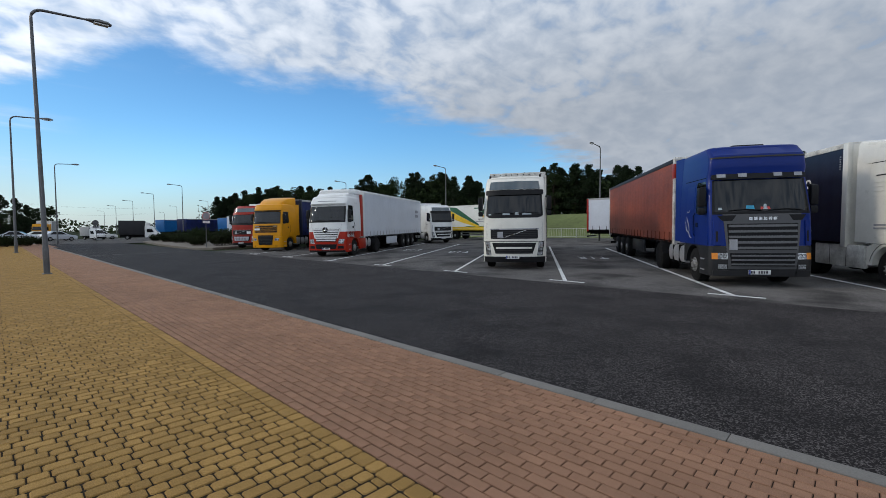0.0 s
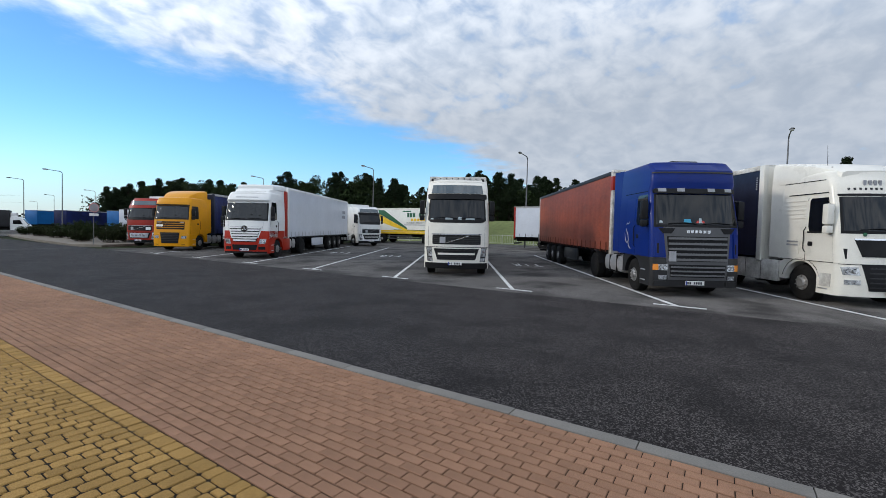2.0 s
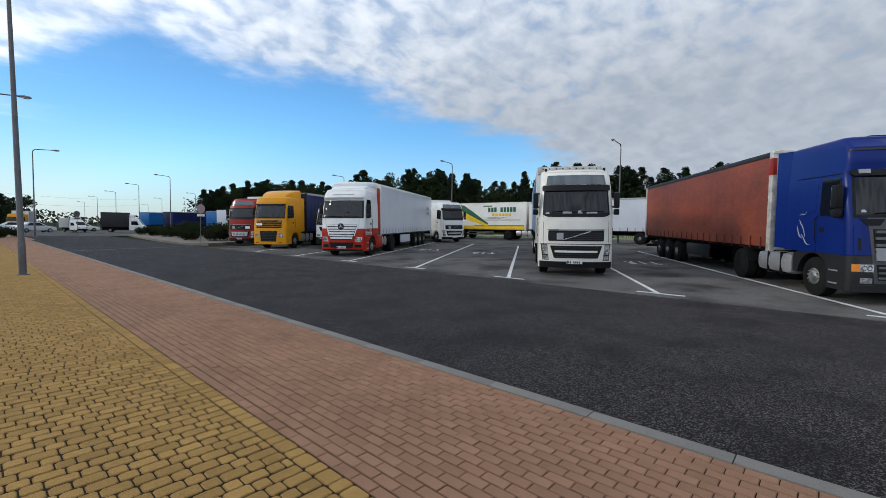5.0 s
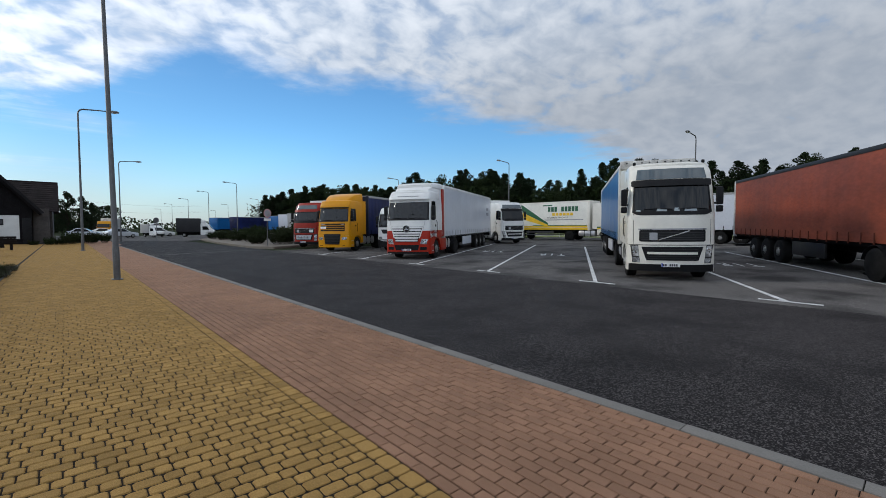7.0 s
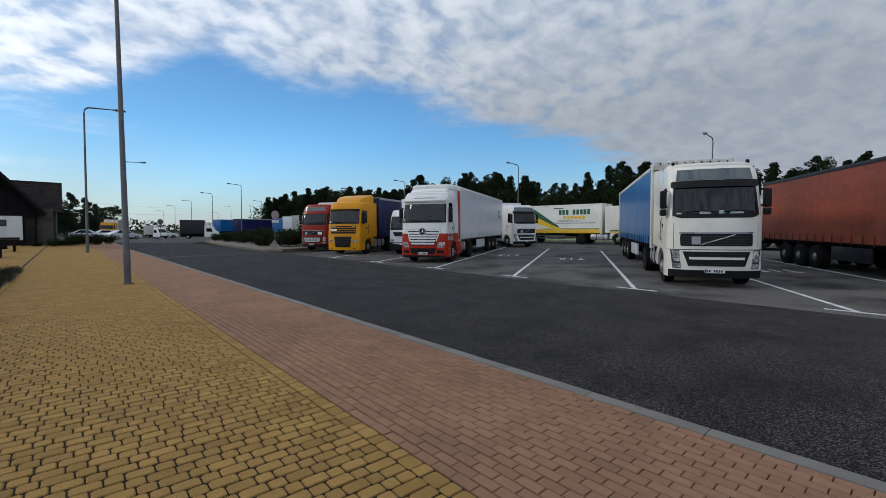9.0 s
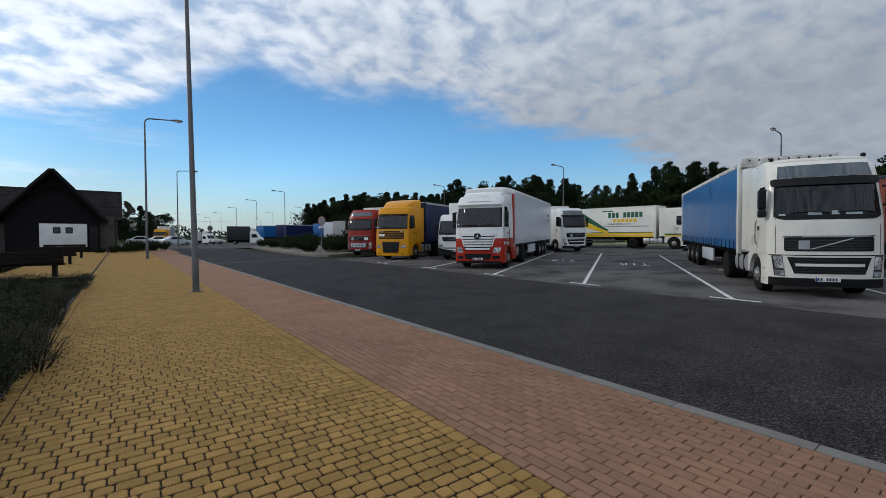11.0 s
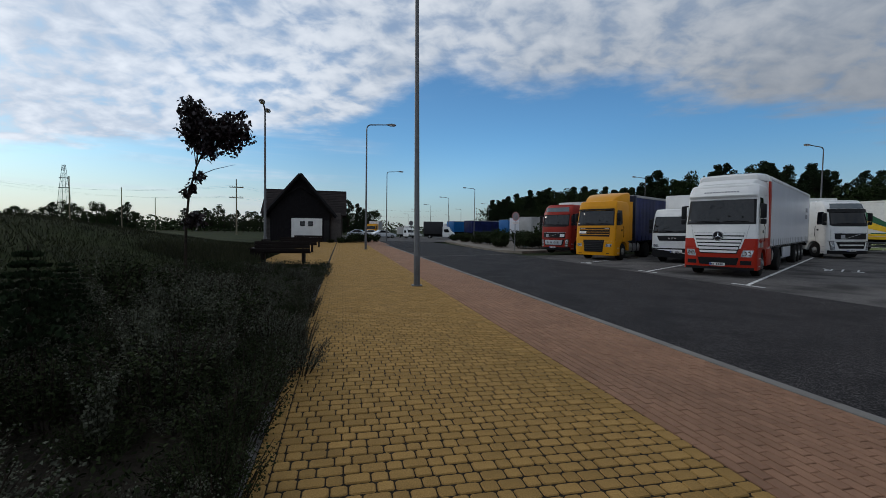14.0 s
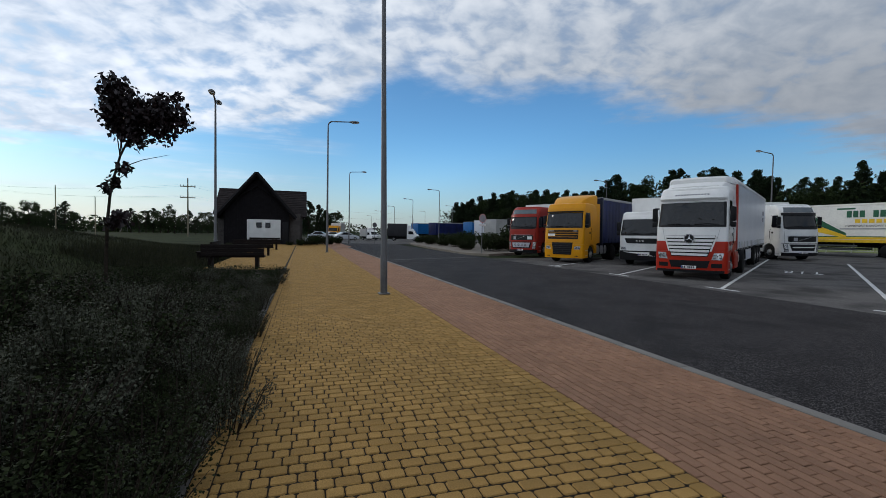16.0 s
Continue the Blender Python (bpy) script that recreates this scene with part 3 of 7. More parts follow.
# ---- lorries ----
# A lorry's own axes: x runs back from the bumper, y to its right-hand side, z up.
class Cab:
    def __init__(self, nose, half=1.24, bulge=0.20, back=2.25, corner=0.11):
        self.nose, self.half, self.bulge, self.back, self.corner = nose, half, bulge, back, corner

    STATIONS = (-1, -0.996, -0.985, -0.965, -0.94, -0.91, -0.85, -0.75, -0.6, -0.4, -0.2, 0, 0.2, 0.4, 0.6, 0.75, 0.85, 0.91, 0.94, 0.965, 0.985, 0.996, 1)

    def fx(self, y, z):
        pts = self.nose
        if z <= pts[0][0]:
            x = pts[0][1]
        else:
            x = pts[-1][1]
            for (z0, x0), (z1, x1) in zip(pts, pts[1:]):
                if z0 <= z <= z1:
                    x = x0 + (x1 - x0) * (z - z0) / (z1 - z0)
                    break
        x += self.bulge * min(1.0, abs(y) / self.half) ** 3.2
        over = min(1.0, max(0.0, (abs(y) - self.w(z) + self.corner) / self.corner))
        return x + self.corner * (1 - math.sqrt(1 - min(0.998, over * over)))

    def w(self, z):
        return self.half - (0.05 * max(0, z - 2.2) ** 1.3)

    def loft(self, z0, z1, back, n=14, grow=0.0, crown=0.0):
        bm, rows = bmesh.new(), []
        for k in range(n + 1):
            z = z0 + (z1 - z0) * k / n
            w = self.w(z) + grow
            ys = [w * q for q in self.STATIONS]
            row = [bm.verts.new((self.fx(y, z) - grow, y, z)) for y in ys]
            xb = max(back, self.fx(w, z) + 0.05)
            row += [bm.verts.new((xb, w, z)), bm.verts.new((xb, -w, z))]
            rows.append(row)
        quads(bm, rows, True)
        bm.faces.new(rows[0][::-1])
        if crown:
            caps = [rows[-1]]
            for a in (0.35, 0.75, 1.15, math.pi / 2):
                sc = 1 - 0.15 * (1 - math.cos(a))
                caps.append([bm.verts.new((v.co.x * sc + 1.35 * (1 - sc), v.co.y * sc, z1 + crown * math.sin(a))) for v in rows[-1]])
            quads(bm, caps, True)
            bm.faces.new(caps[-1])
        else:
            bm.faces.new(rows[-1])
        return bm

    def panel(self, rows, proud=0.012, thick=0.03, n=10, bm=None):
        """A curved panel on the nose: rows of (z, y0, y1) from below."""
        bm = bm or bmesh.new()
        out, inn = [], []
        us = [i / n for i in range(n + 1)]
        if n >= 14:
            us = sorted(us + [0.008, 0.018, 0.032, 0.968, 0.982, 0.992])
        for z, y0, y1 in rows:
            ys = [y0 + (y1 - y0) * u for u in us]
            out.append([bm.verts.new((self.fx(y, z) - proud, y, z)) for y in ys])
            inn.append([bm.verts.new((self.fx(y, z) + thick, y, z)) for y in ys])
        quads(bm, out)
        quads(bm, [inn[0], out[0]])
        quads(bm, [out[-1], inn[-1]])
        for e in (0, -1):
            quads(bm, [[r[e] for r in out], [r[e] for r in inn]])
        return bm

    def side(self, s, rows, proud=0.008, thick=0.03, bm=None):
        """A panel on the flank s (1 or -1): rows of (z, x0, x1) from below."""
        bm = bm or bmesh.new()
        rows = [(z, a, max(x1, a + 0.015)) for z, a, x1 in ((z, max(x0, self.fx(self.w(z), z) + 0.004), x1) for z, x0, x1 in rows)]
        out = [[bm.verts.new((x, s * (self.w(z) + proud), z)) for x in (x0, (x0 + x1) / 2, x1)] for z, x0, x1 in rows]
        inn = [[bm.verts.new((x, s * (self.w(z) - thick), z)) for x in (x0, (x0 + x1) / 2, x1)] for z, x0, x1 in rows]
        quads(bm, out)
        quads(bm, [inn[0], out[0]])
        quads(bm, [out[-1], inn[-1]])
        for e in (0, -1):
            quads(bm, [[r[e] for r in out], [r[e] for r in inn]])
        return bm


def span(z0, z1, a0, b0, a1=None, b1=None, n=4):
    """Rows between two heights; the ends slide from (a0, b0) to (a1, b1)."""
    a1, b1 = a0 if a1 is None else a1, b0 if b1 is None else b1
    return [(z0 + (z1 - z0) * k / n, a0 + (a1 - a0) * k / n, b0 + (b1 - b0) * k / n) for k in range(n + 1)]


def rounded(z0, z1, a, b, r, n=4):
    """Rows of a rectangle with rounded corners."""
    low = [(z0 + r * (1 - math.cos(t)), a + r * (1 - math.sin(t)), b - r * (1 - math.sin(t))) for t in (math.pi / 2 * k / n for k in range(n + 1))]
    return low + [(z0 + z1 - z, p, q) for z, p, q in low[::-1]]


def disc(bm, y, z, r, x, thick=0.03, sides=14, ring=0.0):
    rows = [[bm.verts.new((xx, y + rr * math.cos(a), z + rr * math.sin(a))) for a in (2 * math.pi * k / sides for k in range(sides))]
            for xx, rr in (((x, r), (x - thick, r), (x - thick, ring), (x, ring)) if ring else ((x, r), (x - thick, r * 0.94)))]
    quads(bm, rows, True)
    if not ring:
        bm.faces.new(rows[-1])
    return bm


MESH = {}


def kept(key, make, material, sharp=35):
    if key not in MESH:
        MESH[key] = finish(key[0], make(), M[material], sharp)
    return MESH[key]


def tyre_mesh(r=0.5, w=0.30):
    bm = bmesh.new()
    lathe(bm, [(r * 0.58, -w / 2), (r * 0.90, -w / 2), (r * 0.985, -w * 0.42), (r, -w * 0.3), (r, w * 0.3), (r * 0.985, w * 0.42), (r * 0.90, w / 2), (r * 0.58, w / 2)], 30)
    return bm


def rim_mesh(r=0.29, dish=0.10, out=0.0):
    bm = bmesh.new()
    lathe(bm, [(r, -0.1), (r, 0.145 + out), (r * 0.93, 0.145 + out), (r * 0.86, 0.145 - dish), (r * 0.5, 0.145 - dish + 0.03), (r * 0.42, 0.19 - dish), (r * 0.36, 0.22 - dish), (0.02, 0.23 - dish)], 24)
    for k in range(10):
        a = 2 * math.pi * k / 10
        lathe(bm, [(0.016, 0.15 - dish), (0.016, 0.205 - dish), (0.01, 0.21 - dish)], 6, (r * 0.62 * math.cos(a), 0, r * 0.62 * math.sin(a)))
    return bm


def wheel(parent, x, y, r=0.5, w=0.30, dish=0.02, rim="rim"):
    s = 1 if y > 0 else -1
    t = part("wheel", kept(("wheel", r, w), lambda: tyre_mesh(r, w), "tyre", 40), "tyre", parent)
    t.location = (x, y, r)
    t.rotation_euler = (0, random.uniform(0, 6), 0 if s > 0 else math.pi)
    part("rim", kept(("rim", r, dish, rim), lambda: rim_mesh(r * 0.57, dish), rim, 30), rim, t, "painted steel wheel rim")


def plate(parent, cab, z, y=0.0):
    x = cab.fx(abs(y) + 0.15, z) - 0.03
    p = part("number_plate", box(bmesh.new(), x - 0.012, x, y - 0.26, y + 0.26, z - 0.057, z + 0.057, 0.004), "plate", parent, "white number plate with dark bars")
    for k in range(7):
        if k != 4:
            a = y - 0.19 + k * 0.06
            part("bar", box(bmesh.new(), x - 0.016, x - 0.010, a, a + 0.04, z - 0.036, z + 0.036), "ink", p)
    part("band", box(bmesh.new(), x - 0.015, x - 0.010, y + 0.215, y + 0.255, z - 0.054, z + 0.054), "inkblue", p)


def arch(parent, s, x, r, half, material, top, x0, x1, low=0.55):
    """The flank below the cab with its round wheel cut-out."""
    bm, n = bmesh.new(), 16
    rows = []
    for depth in (0.0, -0.34):
        inner, outer = [], []
        for k in range(n + 1):
            a = math.pi * k / n
            inner.append(bm.verts.new((x + r * math.cos(a), s * (half + depth), max(low, 0.5 + r * math.sin(a)) if k not in (0, n) else low)))
            dx, dz = math.cos(a), math.sin(a)
            t = min((x1 - x) / dx if dx > 1e-6 else 9e9, (x - x0) / -dx if dx < -1e-6 else 9e9, (top - 0.5) / dz if dz > 1e-6 else 9e9)
            outer.append(bm.verts.new((x + t * dx, s * (half + depth), max(low, 0.5 + t * dz))))
        rows.append((inner, outer))
    quads(bm, [rows[0][0], rows[0][1]])
    quads(bm, [rows[0][0], rows[1][0]])
    quads(bm, [rows[0][1], rows[1][1]])
    part("wheel_arch", bm, material, parent)


def mirror(parent, cab, s, z, body="black", wide=0.18, tall=0.54, x=0.46, low=True):
    y = s * (cab.w(z) + 0.125)
    m = part("mirror", box(bmesh.new(), x - 0.09, x + 0.09, y - wide / 2, y + wide / 2, z - tall * 0.5, z + tall * 0.5, 0.05), body, parent, "large door mirror housing")
    part("mirror_glass", box(bmesh.new(), x + 0.088, x + 0.097, y - wide * 0.4, y + wide * 0.4, z - tall * 0.42, z + tall * 0.42, 0.002), "chrome", m)
    for zz in (z + tall * 0.48, z - tall * 0.40):
        part("mirror_arm", tube(bmesh.new(), [(x + 0.12, s * cab.w(z), zz), (x, y, zz)], [0.03, 0.03], 8), "black", m)
    if low:
        part("wide_mirror", box(bmesh.new(), x - 0.08, x + 0.08, y - wide / 2, y + wide / 2, z - tall * 0.5 - 0.22, z - tall * 0.5 - 0.02, 0.04), body, parent)


def tractor(m, label, cab, paint, lower="greyd", arch_mat=None, roof=3.6, crown=0.1, screen=(2.0, 2.8), glass_half=(1.12, 1.06), visor=None, fairing=None, mirrors="black", rigid=False, group="parked lorries", rim="rim", reach=0.42, glass="glass"):
    t = thing("lorry_cab" if rigid else "tractor_unit", m, label, "lorry", group)
    arch_mat = arch_mat or lower
    part("cab", cab.loft(1.12, roof, cab.back, crown=crown), paint, t)
    part("bumper", cab.loft(0.30, 1.115, 0.86, 5), lower, t)
    bm = bmesh.new()
    box(bm, 0.8, 5.9, -0.45, -0.32, 0.62, 0.92)
    box(bm, 0.8, 5.9, 0.32, 0.45, 0.62, 0.92)
    box(bm, 0.9, 2.2, -0.9, 0.9, 0.55, 1.118)
    for x in (1.4, 3.0, 5.1):
        box(bm, x - 0.1, x + 0.1, -0.95, 0.95, 0.42, 0.62)
    part("chassis", bm, "frame", t)
    z0, z1 = screen
    a, b = glass_half
    part("windscreen", cab.panel(span(z0, z1, -a, a, -b, b, 8), 0.006, n=20), glass, t, "dark reflecting windscreen")
    part("windscreen_seal", cab.panel(span(z0 - 0.07, z0, -a - 0.03, a + 0.03), 0.004, n=20), "black", t)
    for s in (1, -1):
        y0, y1 = sorted((s * (a - 0.005), s * (a + 0.045)))
        e0, e1 = sorted((s * (b - 0.005), s * (b + 0.045)))
        part("windscreen_seal", cab.panel(span(z0 - 0.07, z1, y0, y1, e0, e1, 8), 0.009, n=4), "black", t)
        part("grab_rail", tube(bmesh.new(), [(1.30, s * (cab.w(1.5) + 0.002), 1.35), (1.33, s * (cab.w(1.5) + 0.035), 1.45), (1.33, s * (cab.w(2.0) + 0.035), 1.95), (1.30, s * (cab.w(2.0) + 0.002), 2.05)], [0.012] * 4, 6), "black", t)
        arch(t, s, 1.42, 0.60, cab.half - 0.012, arch_mat, 1.118, 0.80, 2.22)
        part("side_window", cab.side(s, [(z0 - 0.02, 0.38, 1.18), (z0 + 0.12, 0.30, 1.22), (z1 - 0.06, 0.42, 1.22), (z1, 0.52, 1.16)]), "glass", t, "dark side window")
        d = part("door", cab.side(s, [(1.14, 0.30, 1.28), (z0 - 0.06, 0.26, 1.28)], 0.004), paint, t)
        part("door_handle", cab.side(s, rounded(z0 - 0.42, z0 - 0.30, 1.05, 1.20, 0.03), 0.018), "black", d)
        part("door_gap", cab.side(s, [(1.14, 1.285, 1.30), (z1 + 0.02, 1.285, 1.30)], 0.003), "frame", d)
        part("door_gap", cab.side(s, [(1.14, 0.285, 0.30), (z0 - 0.1, 0.25, 0.265)], 0.003), "frame", d)
        wheel(t, 1.42, s * 1.02, 0.5, 0.31, 0.0, rim)
        if not rigid:
            wheel(t, 5.1, s * 1.08, 0.5, 0.31, 0.13, rim)
            wheel(t, 5.1, s * 0.76, 0.5, 0.31, 0.13, rim)
            bm = bmesh.new()
            rows = [[bm.verts.new((5.1 + 0.58 * math.cos(q), s * y, 0.5 + 0.58 * math.sin(q))) for q in (math.pi * (0.06 + 0.88 * k / 12) for k in range(13))] for y in (0.6, 1.26)]
            rows += [[bm.verts.new(v.co + Vector((0, 0, 0.012))) for v in rows[1]], [bm.verts.new(v.co + Vector((0, 0, 0.012))) for v in rows[0]]]
            quads(bm, rows)
            part("mudguard", bm, "black", t)
            bm = bmesh.new()
            box(bm, 2.42, 4.2, s * 0.62 if s > 0 else -1.18, 1.18 if s > 0 else -0.62, 0.42, 1.02, 0.2)
            tank = part("fuel_tank", bm, "alu", t, "ribbed aluminium fuel tank")
            bm = bmesh.new()
            for x in (2.85, 3.5):
                box(bm, x, x + 0.06, s * 0.6 if s > 0 else -1.195, 1.195 if s > 0 else -0.6, 0.405, 1.035, 0.02)
            part("tank_strap", bm, "black", tank)
        mirror(t, cab, s, z0 + 0.42, mirrors)
        for z in (0.42, 0.72):
            part("step", box(bmesh.new(), 0.50, 0.80, s * (cab.half - 0.10), s * (cab.half + 0.008), z, z + 0.035, 0.004), "alu", t)
        if not rigid:
            f = bmesh.new()
            zt = min(roof + 0.1, 3.85)
            rows = [[f.verts.new((x, s * (cab.w(z) * (1 - q) + cab.half * q + 0.003), z)) for z in (1.15, 2.3, 2.8, 3.2, zt - 0.15, zt)] for x, q in ((cab.back - 0.01, 0), (cab.back + reach, 1))]
            rows += [[f.verts.new(v.co + Vector((0, -s * 0.04, 0))) for v in rows[1]], [f.verts.new(v.co + Vector((0, -s * 0.04, 0))) for v in rows[0]]]
            quads(f, rows, False)
            quads(f, [rows[3], rows[0]])
            part("side_fairing", f, fairing or paint, t)
    for y0, y1 in ((-0.95, -0.15), (0.0, 0.8)):
        pts = [(cab.fx(y, z0 + 0.03) - 0.035, y, z0 + 0.03 + 0.03 * math.sin((y - y0) / (y1 - y0) * 3.1)) for y in (y0, (y0 + y1) / 2, y1)]
        part("wiper", tube(bmesh.new(), pts, [0.014] * 3, 6), "black", t)
    if visor:
        v = part("sun_visor", cab.panel(rounded(visor[0], visor[1], -1.13, 1.13, min(0.05, (visor[1] - visor[0]) * 0.45)), visor[2], n=20), visor[3], t)
    if not rigid:
        bm = bmesh.new()
        box(bm, 2.35, 2.55, -0.6, 0.6, 1.1, 2.4, 0.03)
        for k in range(5):
            tube(bm, [(2.5, -0.4 + k * 0.2, 1.4), (2.68, -0.36 + k * 0.18, 1.0), (2.85, -0.3 + k * 0.15, 1.45)], [0.02] * 3, 6)
        part("air_lines", bm, "frame", t)
    return t


def deflector(t, stations, base, paint_, name="roof_deflector"):
    """A wind deflector on the roof: stations of (x, top, half width) from the front."""
    bm, rows = bmesh.new(), []
    for x, z, h in stations:
        r = min(0.16, (z - base) * 0.6)
        rows.append([bm.verts.new((x, y, zz)) for y, zz in ((-h, base), (-h, z - r), (-h + 0.3 * r, z - 0.3 * r), (-h + r, z), (0, z + 0.02), (h - r, z), (h - 0.3 * r, z - 0.3 * r), (h, z - r), (h, base))])
    quads(bm, rows, True)
    bm.faces.new(rows[0])
    bm.faces.new(rows[-1])
    return part(name, bm, paint_, t)


def dashboard(t, cab, z, items):
    """Papers and trinkets lying behind the screen, shown against its lower edge."""
    for y, w, h, material in items:
        part("dashboard_item", cab.panel(span(z, z + h, y - w / 2, y + w / 2, y - w / 2 + 0.02, y + w / 2 - 0.02, 1), 0.009, n=3), material, t)


def headlamps(t, cab, z0, z1, ya, yb, slant=0.0, amber=False, proud=0.014):
    for s in (1, -1):
        y0, y1 = sorted((s * ya, s * yb))
        q = slant * (1 if s > 0 else -1)
        h = part("headlamp", cab.panel(span(z0, z1, y0, y1, y0 + q, y1 + q), proud, n=6), "headlamp", t, "clear headlamp with bright reflectors")
        bm = bmesh.new()
        for f in (0.3, 0.7):
            y = y0 + (y1 - y0) * f + q * 0.5
            disc(bm, y, (z0 + z1) / 2, min(0.07, (z1 - z0) * 0.36), cab.fx(y, (z0 + z1) / 2) - proud + 0.004, 0.012, 12, 0.035)
        part("reflector", bm, "chrome", h)
        if amber:
            a0, a1 = sorted((s * yb, s * (yb + 0.13)))
            part("indicator", cab.panel(span(z0, z1, a0, a1), proud, n=3), "amber", t, "amber indicator lens")


def slats(t, cab, zs, h, ya, yb=None, material="greyp", proud=0.03, name="grille_slat", thick=0.03):
    for z in zs:
        part(name, cab.panel(span(z, z + h, -ya, ya, -(yb or ya), yb or ya, 2), proud, thick, 14), material, t)


def trailer(m, label, front, rear, skin, top=4.0, floor=1.15, post="grime", roof="grime", rail="c_white", buckles=True, box_body=False, guard="black", fold=0.012, strap="frame", group="lorry trailers", wheel_at=(10.85, 12.2, 13.55)):
    t = thing("semi_trailer", m, label, "trailer", group)
    w = 1.275
    L = rear - front
    n = max(20, int(L * 5))
    for s in (1, -1):
        bm = bmesh.new()
        zs = [floor + (0.16 if box_body else -0.02) + (top - 0.14 - floor - (0.16 if box_body else -0.02)) * k / 8 for k in range(9)]
        rows = []
        for z in zs:
            row = []
            for k in range(n + 1):
                x = front + 0.16 + (L - 0.30) * k / n
                d = 0.0 if box_body else fold * (math.sin(k * 2.1 + 0.4 * math.sin(z * 2)) * 0.5 + noise.noise((x * 0.9, z * 0.7, s * 3.0)) * 1.6) * math.sin(math.pi * (z - floor) / (top - floor))
                row.append(bm.verts.new((x, s * (w - 0.012 + d), z)))
            rows.append(row)
        quads(bm, rows)
        part("side_panel" if box_body else "curtain", bm, skin, t, sharp=50)
        part("bottom_rail", box(bmesh.new(), front, rear, *sorted((s * (w - 0.12), s * (w - 0.016 if box_body else w - 0.05))), floor - 0.06, floor + 0.17, 0.01), rail if box_body else "frame", t)
        part("top_rail", box(bmesh.new(), front, rear, *sorted((s * (w - 0.10), s * (w + 0.006))), top - 0.15, top - 0.02, 0.02), roof, t)
        part("corner_post", box(bmesh.new(), front - 0.01, front + 0.2, *sorted((s * (w - 0.12), s * (w + 0.012))), floor - 0.16, top - 0.02, 0.02), post, t)
        part("corner_post", box(bmesh.new(), rear - 0.16, rear + 0.01, *sorted((s * (w - 0.12), s * (w + 0.012))), floor - 0.16, top - 0.02, 0.02), post, t)
        if buckles:
            key = kept(("buckle", strap), lambda: box(box(bmesh.new(), -0.020, 0.020, -0.006, 0.006, -0.30, 0.02), -0.03, 0.03, -0.012, 0.012, -0.34, -0.24, 0.006), strap)
            for k in range(int(L / 0.62)):
                b = part("buckle", key, strap, t)
                b.location = (front + 0.5 + k * 0.62, s * (w + 0.012), floor + 0.26)
        for x in wheel_at:
            wheel(t, front - 2.9 + x, s * 1.08, 0.5, 0.36, 0.0)
        xg0, xg1 = front + 3.9, front + 7.2
        if guard == "black":
            bm = bmesh.new()
            for z in (0.50, 0.78):
                box(bm, xg0, xg1, *sorted((s * 1.16, s * 1.20)), z, z + 0.13, 0.008)
            for x in (xg0 + 0.2, xg1 - 0.25):
                box(bm, x, x + 0.06, *sorted((s * 1.10, s * 1.16)), 0.5, 1.12)
            part("side_guard", bm, "steel", t)
        else:
            part("side_guard", box(bmesh.new(), xg0 + 0.6, xg1 - 0.3, *sorted((s * 1.12, s * 1.20)), 0.45, 0.98, 0.02), guard, t)
    part("roof", box(bmesh.new(), front, rear, -w + 0.02, w - 0.02, top - 0.06, top + 0.008, 0.02), roof, t)
    part("front_wall", box(bmesh.new(), front - 0.004, front + 0.05, -w + 0.11, w - 0.11, floor - 0.1, top - 0.05, 0.01), post, t)
    for y0, y1 in ((-w + 0.11, -0.01), (0.01, w - 0.11)):
        part("rear_door", box(bmesh.new(), rear - 0.05, rear - 0.002, y0, y1, floor, top - 0.08, 0.008), post, t)
    for y in (-0.9, -0.3, 0.3, 0.9):
        part("lock_rod", tube(bmesh.new(), [(rear + 0.02, y, floor), (rear + 0.02, y, top - 0.15)], [0.018, 0.018], 6), "steel", t)
    bm = bmesh.new()
    box(bm, front + 0.1, rear - 0.05, -1.16, 1.16, floor - 0.14, floor - 0.02)
    for y in (-0.5, 0.5):
        box(bm, front + 0.6, rear - 0.1, y - 0.06, y + 0.06, 0.72, floor - 0.1)
    for x in wheel_at:
        box(bm, front - 2.9 + x - 0.08, front - 2.9 + x + 0.08, -1.0, 1.0, 0.42, 0.60)
    part("chassis", bm, "frame", t)
    for y in (-0.75, 0.75):
        bm = box(bmesh.new(), front + 2.7, front + 2.85, y - 0.07, y + 0.07, 0.12, floor - 0.1)
        part("landing_leg", box(bm, front + 2.6, front + 2.95, y - 0.14, y + 0.14, 0.08, 0.12), "frame", t)
    bm = bmesh.new()
    box(bm, rear - 0.12, rear, -1.2, 1.2, 0.45, 0.58)
    box(bm, rear - 0.02, rear + 0.01, -1.2, 1.2, 0.82, 1.02)
    part("rear_bumper", bm, "black", t)
    for s in (1, -1):
        part("tail_lamp", box(bmesh.new(), rear + 0.012, rear + 0.04, *sorted((s * 0.75, s * 1.15)), 0.86, 0.98, 0.01), "redlens", t)
    return t


AXIS = 31.2


# the white lorry with a blue curtain trailer
VOLVO = [(0.3, 0.03), (0.6, 0.0), (1.2, 0.02), (2.0, 0.06), (2.2, 0.10), (2.95, 0.29), (3.15, 0.35), (3.50, 0.50), (3.60, 0.62), (3.66, 1.0), (3.74, 1.7)]


def lettering(parent, pts, material, name="print_bar"):
    """Unreadable or brand writing as plain bars: boxes (x0, x1, y0, y1, z0, z1)."""
    if name == "badge":
        for p in pts:
            part("badge_letter", box(bmesh.new(), *p), material, parent)
        return
    for p in pts:
        part(name, box(bmesh.new(), *p), material, parent)


